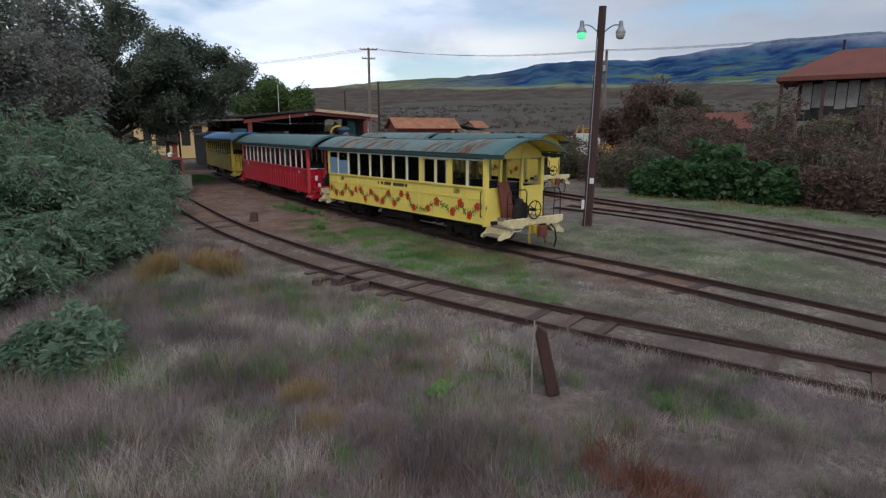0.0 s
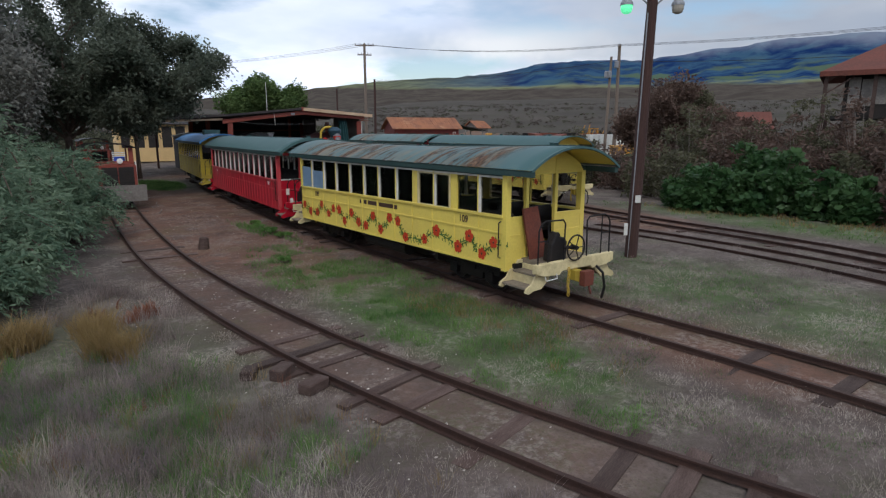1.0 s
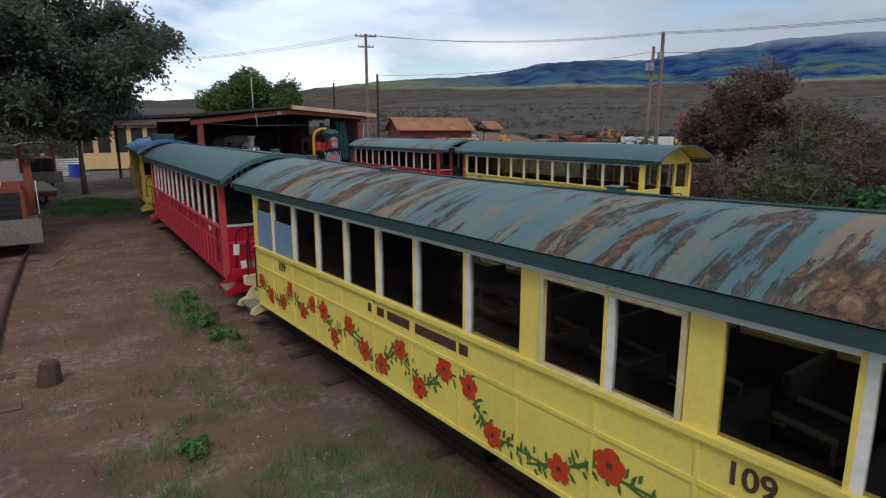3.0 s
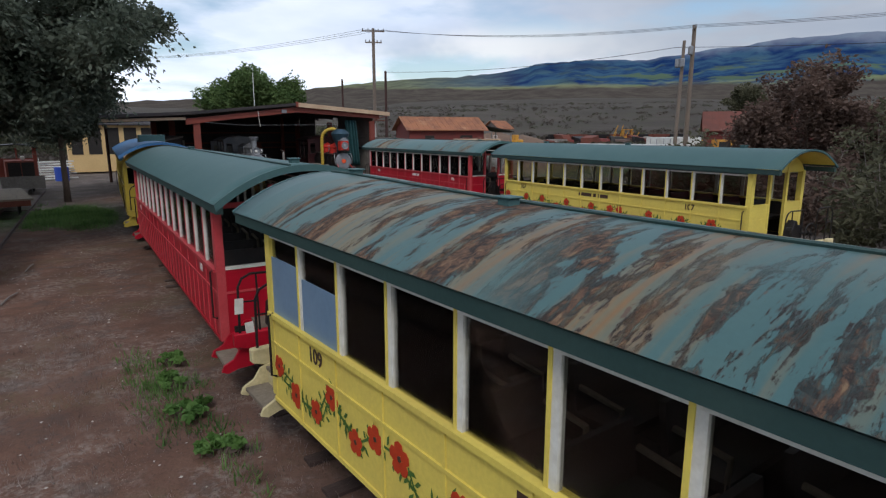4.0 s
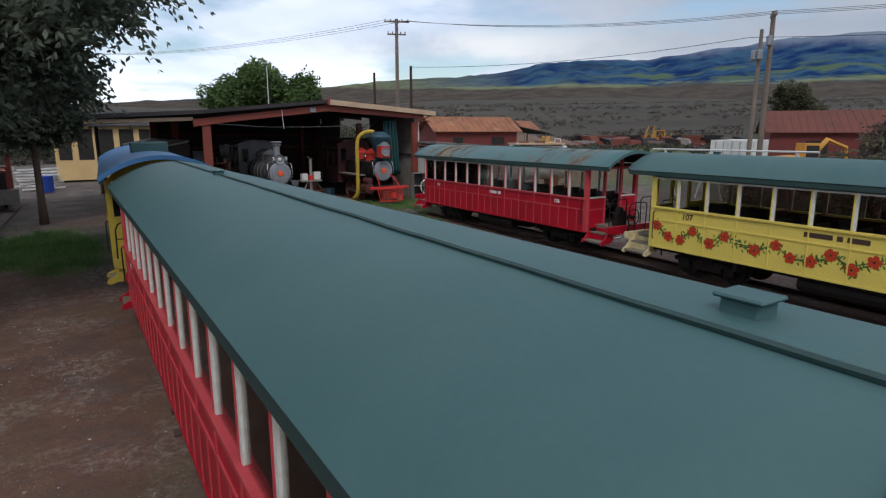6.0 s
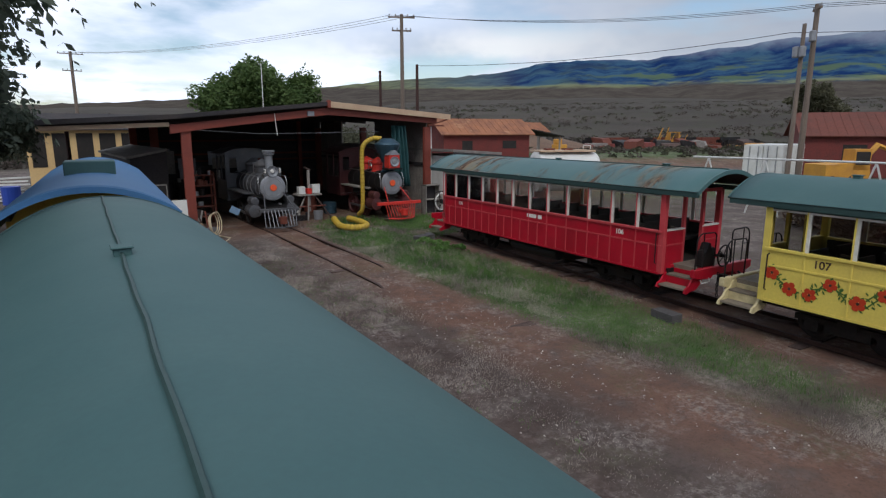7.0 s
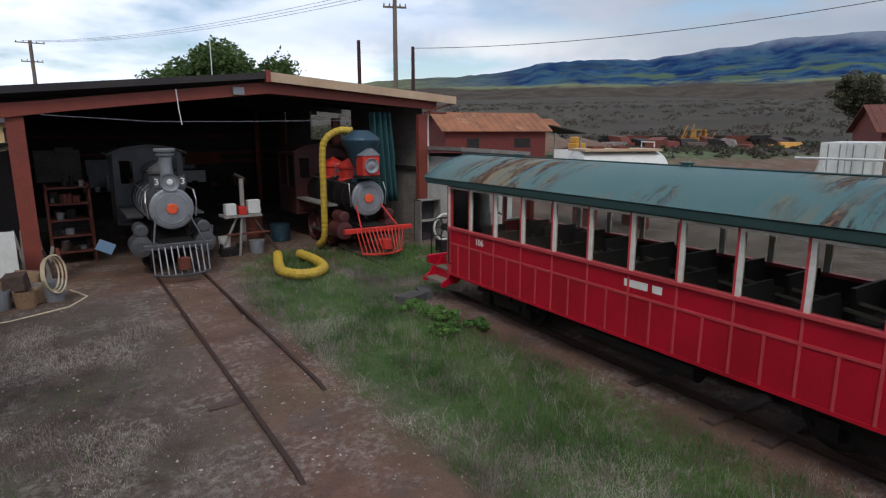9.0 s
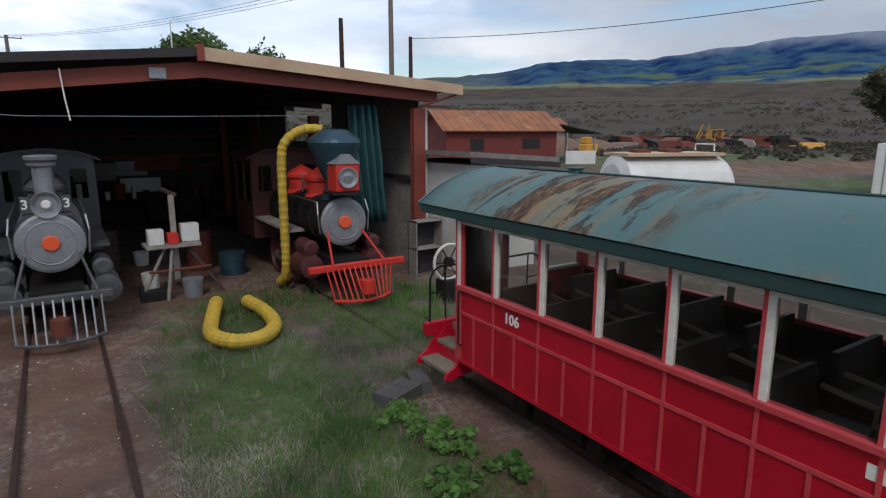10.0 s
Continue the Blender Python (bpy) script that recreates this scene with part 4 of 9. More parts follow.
        for ya, yb in zip(marks, marks[1:]):
            pane = part("window_pane", slab(-0.022, 0.028, ya + 0.02, yb - 0.02, sill - 0.05, HEAD - 0.02), glass, c)
            pane.visible_shadow = False
        part("window_head", slab(-0.002, 0.05, y0 + 0.06, y1 - 0.06, HEAD - 0.035, HEAD), post, c)
        for k in sheet:
            part("window_sheet", slab(-0.010, 0.019, k[0], k[1], sill - 0.05, sill + k[2]), M["blue_sheet"], c, "blue-grey panel over the lower part of the pane")
        for yy in (y0, y1):
            part("corner_post", Build().box(min(X + s * 0.008, X - s * 0.1), max(X + s * 0.008, X - s * 0.1), yy - 0.005 if yy < 0 else yy - 0.11, yy + 0.11 if yy < 0 else yy + 0.005, bot, HEAD + 0.04), corner, c)
        if posts:
            # white frame of the double window
            wf = Build()
            for ya, yb, za, zb in ((-2.79, -1.67, sill + 0.012, sill + 0.045), (-2.79, -1.67, HEAD - 0.068, HEAD - 0.036), (-2.79, -2.758, sill + 0.045, HEAD - 0.068), (-1.702, -1.67, sill + 0.045, HEAD - 0.068)):
                wf.box(min(X + s * 0.012, X - s * 0.03), max(X + s * 0.012, X - s * 0.03), ya, yb, za, zb)
            part("window_frame", wf, M["cream"], c)
        if glass is M["glass_light"]:
            part("corner_strip", slab(0.014, -0.008, y1 - 0.10, y1 - 0.04, sill + 0.012, HEAD - 0.002), M["white"], c, "white painted strip")
        # grab irons by the corners
        for yy in (y0 + 0.13, y1 - 0.13):
            g = Build().tube([(X + s * 0.01, yy, 1.55), (X + s * 0.06, yy, 1.53), (X + s * 0.06, yy, 0.92), (X + s * 0.01, yy, 0.9)], 0.012, 6)
            part("grab_iron", g, M["black"], c)
        # painted flowers, number and name
        rot = Matrix.Rotation(0 if s < 0 else math.pi, 4, "Z")
        if flowers:
            rng = random.Random(flowers + s)
            for k, (yy, zz) in enumerate(blooms):
                sc = rng.uniform(0.84, 1.0)
                fm = Matrix.Translation((X + s * 0.005, yy * -s, zz)) @ rot @ Matrix.Rotation(rng.random() * 2, 4, "X") @ Matrix.Diagonal((1, sc, sc, 1))
                link("flower_centre", HEART, link("painted_flower", FLOWER, side, m=fm))
                nxt = blooms[k + 1] if k + 1 < len(blooms) else (yy - 0.3, zz)
                gap = math.hypot(nxt[0] - yy, nxt[1] - zz)
                for q in range(max(1, round(gap / 0.24))):
                    u = (q + 0.5) / max(1, round(gap / 0.24))
                    py, pz = yy + (nxt[0] - yy) * u, zz + (nxt[1] - zz) * u
                    ang = math.atan2(nxt[1] - zz, (nxt[0] - yy) * -s) * (1 if s < 0 else -1) + rng.uniform(-0.35, 0.35)
                    link("painted_vine", VINES[(k + q) % 3], side, m=Matrix.Translation((X + s * 0.0035, py * -s, pz + rng.uniform(-0.03, 0.02))) @ rot @ Matrix.Rotation(ang, 4, "X") @ Matrix.Diagonal((1, 0.84, 1.7, 1)))
        if number:
            me = text_mesh(number, 0.185 if flowers else 0.155, number_mat)
            turn = Matrix(((0, 0, s, 0), (s, 0, 0, 0), (0, 1, 0, 0), (0, 0, 0, 1)))
            for yy in numbers or (y0 + 1.05, y1 - 1.05):
                link("number", me, side, "painted coach number", m=Matrix.Translation((X + s * 0.006, yy, sill - 0.155)) @ turn)
        if name_bar:
            rng = random.Random(5)
            yy, words = name_bar
            cur = yy
            for wlen in words:
                link("name_bar", slab(0.004, 0.0, 0, wlen, sill - 0.20, sill - 0.105).mesh("name_bar", number_mat), side, "painted name as a plain bar", m=Matrix.Translation((0, cur, 0)))
                cur += wlen + 0.07
    # ends
    for e, (yy, sg) in enumerate(((y0, -1), (y1, 1))):
        ya, yb = (yy, yy + 0.05) if sg < 0 else (yy - 0.05, yy)
        for xa, xb in ((-HW + 0.1, door[0] + 0.02), (door[1] - 0.02, HW - 0.1)):
            part("end_panel", Build().box(xa, xb, ya, yb, bot, sill), body, c)
            part("end_rail", Build().box(xa, xb, ya - 0.012, yb + 0.012, sill, sill + 0.035), post if body is not M["yellow"] else body, c)
            part("end_moulding", Build().box(xa, xb, ya - 0.008, yb + 0.008, belt - 0.016, belt + 0.016), corner, c)
        for x in door:
            part("door_post", Build().box(x - 0.035, x + 0.035, ya - 0.008, yb + 0.008, bot, 2.62), corner, c)
        arch = [(x * 0.985, z - 0.05) for x, z in roof_arc(HW, EAVE - 0.02, ridge[0])]
        ol = [(-HW + 0.03, HEAD + 0.01)] + [p for p in arch if abs(p[0]) < 0.97] + [(HW - 0.03, HEAD + 0.01)]
        if body is not M["red"]:
            part("end_arch", Build().prism(ol[::-1], ya + 0.004, yb - 0.004), corner, c)
        else:
            part("end_header", Build().box(-HW + 0.06, HW - 0.06, ya + 0.004, yb - 0.004, HEAD + 0.01, HEAD + 0.08), corner, c)
        if not ends[e]:
            continue
        # platform: deck, beam, steps, rails
        d0, d1 = (yy - plat, yy) if sg < 0 else (yy, yy + plat)
        lo, hi = min(d0, d1), max(d0, d1)
        part("platform_deck", Build().box(-0.62, 0.62, lo, hi, 0.80, fl), deck or M["step"], c)
        beam_y = yy + sg * (plat + 0.04)
        bo = [(-1.0, 0.92), (1.0, 0.92), (1.0, 0.76), (0.80, 0.70), (0.42, 0.68), (0.36, 0.74), (-0.36, 0.74), (-0.42, 0.68), (-0.80, 0.70), (-1.0, 0.76)]
        bevel(part("end_beam", Build().prism(bo[::-1], beam_y - 0.05, beam_y + 0.05), step_mat or body, c), 0.012)
        cp = Build().box(-0.02, 0.16, min(beam_y, beam_y + sg * 0.22), max(beam_y, beam_y + sg * 0.22), 0.52, 0.68)
        cp.box(-0.05, 0.19, min(beam_y + sg * 0.16, beam_y + sg * 0.28), max(beam_y + sg * 0.16, beam_y + sg * 0.28), 0.46, 0.72)
        cp.tube([(0.15, beam_y + sg * 0.20, 0.46), (0.15, beam_y + sg * 0.24, 0.34), (0.19, beam_y + sg * 0.22, 0.29), (0.23, beam_y + sg * 0.18, 0.34)], 0.022, 6)
        bevel(part("coupler", cp, M["rust"], c), 0.012)
        part("draft_pocket", Build().prism([(-0.14, 0.56), (0.02, 0.50), (0.02, 0.73), (-0.14, 0.73)][::-1], min(beam_y, beam_y + sg * 0.14), max(beam_y, beam_y + sg * 0.14)), M["old_yellow"] if body is M["yellow"] else M["black"], c)
        ch = Build()
        for k in range(9):
            cz, flip = 0.76 - 0.055 * k, k % 2
            ring = [(0.024 * math.cos(a * math.pi / 5), 0.040 * math.sin(a * math.pi / 5)) for a in range(10)]
            ch.tube([(-0.25 + (u if flip else 0) + 0.01 * math.sin(k), beam_y + sg * 0.09 + (0 if flip else u), cz + w) for u, w in ring], 0.009, 5, closed=True)
        part("safety_chain", ch, M["hose"] if body is M["yellow"] else M["black"], c)
        part("brake_hose", Build().tube([(0.52, beam_y + sg * 0.05, 0.72), (0.58, beam_y + sg * 0.16, 0.60), (0.62, beam_y + sg * 0.18, 0.34), (0.60, beam_y + sg * 0.14, 0.12)], 0.024, 7), M["black"], c)
        part("cut_lever", Build().tube([(-0.52, beam_y + sg * 0.06, 0.72), (-0.52, beam_y + sg * 0.08, 0.64), (-0.78, beam_y + sg * 0.08, 0.63), (-0.80, beam_y + sg * 0.06, 0.70)], 0.010, 5), M["stone_white"], c)
        for s in (-1, 1):
            sb = Build()
            for za, xa, xb in ((0.69, 0.62, 0.86), (0.50, 0.82, 1.10)):
                sb.box(min(s * xa, s * xb), max(s * xa, s * xb), lo + 0.03, hi - 0.03, za - 0.018, za + 0.018)
            step = part("step_treads", sb, M["step"], c)
            for yq in (lo - 0.005, hi - 0.035):
                o2 = [(s * 0.60, 0.86), (s * 0.72, 0.86), (s * 0.80, 0.74), (s * 0.92, 0.70), (s * 1.00, 0.58), (s * 1.12, 0.52), (s * 1.15, 0.45), (s * 1.08, 0.42), (s * 0.96, 0.46), (s * 0.78, 0.47), (s * 0.60, 0.62)]
                part("step_side", Build().prism(o2 if s < 0 else o2[::-1], yq, yq + 0.04), step_mat or body, step)
            for xa, za, zb in ((0.62, 0.71, 0.80), (0.83, 0.52, 0.67)):
                part("step_riser", Build().box(min(s * xa, s * (xa + 0.02)), max(s * xa, s * (xa + 0.02)), lo + 0.035, hi - 0.035, za, zb), step_mat or body, step)
        if railing:
            # one bent hoop on each side of the gangway, with two uprights and a mid bar
            for s in (-1, 1):
                rb = Build()
                rb.tube([(s * 0.92, beam_y, 0.90), (s * 0.91, beam_y, 1.48), (s * 0.86, beam_y, 1.58), (s * 0.76, beam_y, 1.63), (s * 0.34, beam_y, 1.62), (s * 0.28, beam_y, 1.55), (s * 0.30, beam_y, 0.90)], 0.015, 6)
                rb.tube([(s * 0.68, beam_y, 0.90), (s * 0.69, beam_y, 1.62)], 0.012, 6)
                rb.tube([(s * 0.91, beam_y, 1.30), (s * 0.69, beam_y, 1.29)], 0.012, 6)
                part("platform_railing", rb, M["black"], c)
            if e == 0:
                bx, bz = -0.07, 1.12
                hb = Build().tube([(bx + 0.22 * math.cos(a * math.pi / 10), beam_y - 0.07, bz + 0.22 * math.sin(a * math.pi / 10)) for a in range(20)], 0.016, 6, closed=True)
                hw = part("brake_wheel", hb, M["black"], c)
                sp = Build()
                for a in range(5):
                    sp.tube([(bx, beam_y - 0.07, bz), (bx + 0.21 * math.cos(a * 1.257), beam_y - 0.07, bz + 0.21 * math.sin(a * 1.257))], 0.010, 5)
                sp.disc_along((bx, beam_y - 0.11, bz), (0, 1, 0), [(0, 0.035), (0.14, 0.05)], 10)
                part("brake_spokes", sp, M["black"], hw)
                gb = Build().prism([(-0.56, 0.90), (-0.16, 0.90), (-0.14, 1.22), (-0.22, 1.30), (-0.30, 1.30), (-0.34, 1.40), (-0.42, 1.40), (-0.48, 1.26), (-0.54, 1.20)][::-1], beam_y + 0.06, beam_y + 0.24)
                gb.tube([(bx, beam_y - 0.02, bz), (-0.30, beam_y + 0.12, bz)], 0.03, 8)
                bevel(part("brake_gearbox", gb, M["black"], hw), 0.03, 2)
        if tags and e == 0:
            for x, y, z, tilt in ((-0.92, beam_y - 0.02, 1.16, 0.06), (-0.80, beam_y - 0.04, 0.86, -0.10)):
                part("paper_tag", Build().box(-0.05, 0.05, -0.004, 0.004, 0.0, 0.19, Matrix.Translation((x, y, z)) @ Matrix.Rotation(tilt, 4, "Y")), M["white"], c, "white card tied to the railing")
        if plank and e == 0:
            pb = Build().prism([(-0.20, 0), (0.20, 0.0), (0.19, 0.90), (-0.17, 0.93)][::-1], -0.02, 0.02, Matrix.Translation((-0.40, yy - 0.20, fl)) @ Matrix.Rotation(-0.15, 4, "X") @ Matrix.Rotation(-0.13, 4, "Y"))
            tagged(part("leaning_plate", pb, M["rust"], c), "rust-red steel plate leaning by the door")
    # roof
    ra, rb2 = y0 - over[0], y1 + over[1]
    arc = roof_arc(1.11, EAVE, ridge[0], 20)
    under = [(x * 0.99, z - 0.035) for x, z in arc]
    b = Build()
    segs = 24
    for i in range(segs + 1):
        y = ra + (rb2 - ra) * i / segs
        dip = 0.006 * noise.noise((y * 0.6, m.translation.x, 1))
        b.v += [(x, y, z + dip) for x, z in roof_arc(1.11, EAVE, crest(y), 20)]
    na = len(arc)
    for i in range(segs):
        for k in range(na - 1):
            a = i * na + k
            b.f.append((a, a + 1, a + na + 1, a + na))
    k0 = len(b.v)
    for y in (ra, rb2):
        b.v += [(x, y, z) for x, z in under]
    for k in range(na - 1):
        b.f.append((k, k0 + k, k0 + k + 1, k + 1))
        t = segs * na
        b.f.append((t + k + 1, k0 + na + k + 1, k0 + na + k, t + k))
    ro = part("roof", b, roof, c, smooth=False)
    me = ro.data
    me.polygons.foreach_set("use_smooth", [i < segs * (na - 1) for i in range(len(me.polygons))])
    for s in (-1, 1):
        part("eave_fascia", Build().box(min(s * 1.01, s * 1.095), max(s * 1.01, s * 1.095), ra + 0.03, rb2 - 0.03, EAVE - 0.11, EAVE - 0.012), M["fascia"], ro)
    ceil_b = Build()
    cl = [(x, z - 0.042) for x, z in arc if abs(x) < 1.08]
    for y in (ra + 0.01, y0, 0.0, y1, rb2 - 0.01):
        ceil_b.v += [(x, y, roof_z(x, y) - 0.042) for x, z in cl]
    nc = len(cl)
    ceil_b.f = [(j * nc + k + 1, j * nc + k, j * nc + nc + k, j * nc + nc + k + 1) for j in range(4) for k in range(nc - 1)]
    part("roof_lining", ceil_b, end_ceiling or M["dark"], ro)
    for k, y in enumerate((ra, rb2)):
        hoop = Build()
        ya, yb = (y - 0.004, y + 0.03) if k == 0 else (y - 0.03, y + 0.004)
        hoop.prism([(x * 1.004, z + 0.006) for x, z in arc] + [(x * 0.985, z - (0.030 if end_ceiling else 0.075)) for x, z in arc[::-1]], ya, yb)
        part("roof_edge", hoop, roof, ro)
    if seam:
        line = []
        for i in range(61):
            y = ra + 0.1 + (rb2 - ra - 0.2) * i / 60
            x = seam_x[0] + (seam_x[1] - seam_x[0]) * i / 60 + 0.012 * noise.noise((i * 0.35, 3, 1))
            line.append((x, y, roof_z(x, y) + 0.010))
        sm = Build().tube(line, 0.014, 6)
        part("ridge_seam", sm, M["fascia"], ro)
    for x, y in vents:
        top = roof_z(x, y)
        vb = Build().box(x - 0.055, x + 0.055, y - 0.06, y + 0.06, top - 0.03, top + 0.045)
        vb.box(x - 0.07, x + 0.07, y - 0.08, y + 0.08, top + 0.045, top + 0.06)
        bevel(part("roof_vent", vb, M["roof_clean"] if roof is not M["roof_blue"] else M["roof_blue"], ro), 0.006)
    if big_vent is not None:
        vb = Build().box(-0.40, 0.40, big_vent - 0.35, big_vent + 0.35, ridge[0] - 0.1, ridge[0] + 0.20)
        bevel(part("roof_box", vb, M["roof_clean"], ro), 0.02)
    # benches
    for k in range(bays - 1):
        yy = y0 + (k + 0.75) * pitch
        for s in (-1, 1):
            st = link("seat", SEAT[0], c, m=Matrix.Translation((s * 0.54, yy, fl)))
            link("backrest", SEAT[1], st, m=Matrix.Diagonal((1, 1, 0.86, 1)))
            link("armrest", SEAT[2], st, m=Matrix.Translation((-s * 0.36, 0, 0)))
    return c


def along(points, y):
    """Pose on a track's centre line at y, with its heading."""
    line = smooth_line(points, 0.2)
    i = min(range(len(line)), key=lambda k: abs(line[k].y - y))
    a, b = line[max(i - 20, 0)], line[min(i + 20, len(line) - 1)]
    return Matrix.Translation((line[i].x, line[i].y, 0)) @ Matrix.Rotation(math.atan2(-(b.x - a.x), b.y - a.y), 4, "Z")


def on_track(points, ya, yb):
    line = smooth_line(points, 0.1)
    a = min(line, key=lambda p: abs(p.y - ya))
    b = min(line, key=lambda p: abs(p.y - yb))
    c = (a + b) / 2
    return Matrix.Translation((c.x, c.y, 0)) @ Matrix.Rotation(math.atan2(-(b.x - a.x), b.y - a.y), 4, "Z")


BLOOMS_NEAR = [(4.18, 1.08), (3.78, 0.92), (3.34, 0.93), (3.02, 1.18), (2.62, 0.96), (2.31, 1.12), (1.98, 1.12), (1.69, 0.86), (1.3, 1.11), (0.94, 0.91), (0.57, 0.87), (0.21, 1.14), (-0.13, 0.86), (-0.54, 1.18), (-0.89, 1.13), (-1.2, 0.82), (-1.92, 0.87), (-2.35, 1.1), (-3.06, 0.88), (-3.4, 1.13), (-3.77, 0.85), (-4.09, 1.1)]
BLOOMS_FAR = [(4.09, 1.22), (3.77, 1.0), (3.44, 0.97), (3.14, 1.2), (2.72, 1.0), (2.37, 1.2), (1.71, 1.03), (1.29, 1.2), (1.0, 1.0), (0.63, 1.0), (0.29, 1.18), (-0.07, 0.98), (-0.4, 1.18), (-0.73, 1.19), (-1.23, 0.98), (-1.7, 1.18), (-2.23, 1.0), (-2.63, 1.17), (-3.03, 0.98), (-3.43, 1.17), (-3.83, 1.0)]
coach(on_track(TRACK_COACH, 11.02, 19.96), "pale yellow open coach with painted flowers and a rust-streaked green roof", M["yellow"], M["white"], M["roof_rust"], 4.40, "109", M["ink"], (True, True), flowers=9, blooms=BLOOMS_NEAR, posts=tuple((q - 15.48, w) for q, w in ((11.83, 0.07), (12.58, 0.2), (13.22, 0.07), (13.91, 0.22), (14.66, 0.07), (15.42, 0.07), (16.12, 0.07), (16.84, 0.07), (17.6, 0.07), (18.34, 0.07), (19.1, 0.07))), numbers=(-3.23, 3.31), name_bar=(-0.87, (0.80, 0.44, 0.14, 0.12)), sheet=((3.66, 4.30, 0.52), (2.9, 3.58, 0.44)), over=(0.70, 0.62), vents=((0.12, -4.4), (0.10, -1.43), (-0.10, 1.94), (0.03, 4.45)), end_ceiling=M["yellow"], step_mat=M["cream"], plank=True, deck=M["step"], seam=True, seam_x=(0.10, -0.02), ridge=(2.84, 2.765), sill=1.59, bot=0.675, droop=0.012, door=(-0.51, 0.22))
coach(on_track(TRACK_COACH, 21.8, 31.8), "long dark red open coach with white posts and plain green roof", M["red"], M["white"], M["roof_clean"], 5.0, "101", M["letter_white"], (True, True), battens=True, corner=M["red_trim"], over=(0.71, 0.90), bays=14, seam=True, seam_x=(-0.19, 0.0), vents=((0.03, -5.1), (-0.06, 1.77)), sill=1.555, bot=0.62, ridge=(2.89, 2.89), plat=0.62, door=(-0.26, 0.40), tags=True)
coach(on_track(TRACK_COACH, 33.9, 43.1) @ Matrix.Translation((-0.18, 0, 0)), "faded yellow coach with a blue roof behind the red one", M["old_yellow"], M["old_yellow"], M["roof_blue"], 4.6, "", M["ink"], (True, False), over=(0.85, 0.5), bays=12, vents=(), big_vent=-1.9, dz=0.12)
coach(on_track(TRACK_RIGHT, 20.5, 29.1), "pale yellow open coach with painted flowers and a green roof", M["yellow"], M["white"], M["roof_clean"], 4.30, "107", M["ink"], (True, True), flowers=21, blooms=BLOOMS_FAR, end_ceiling=M["yellow"], name_bar=(-0.30, (0.36, 0.10, 0.50)), numbers=(-2.83, 3.3), dz=0.06, step_mat=M["cream"], deck=M["step"], sill=1.645, over=(0.62, 0.68), plat=0.68)
coach(on_track(TRACK_RIGHT, 31.13, 39.53), "dark red open coach with white posts and rust-patched green roof", M["red"], M["white"], M["roof_mild"], 4.20, "106", M["letter_white"], (True, True), battens=True, corner=M["red_trim"], over=(0.78, 0.66), name_bar=(-0.5, (0.14, 0.36)), numbers=(-3.06, 3.2), dz=0.08, seam=True, sill=1.585, bot=0.69, plat=0.68, glass=M["glass_light"])


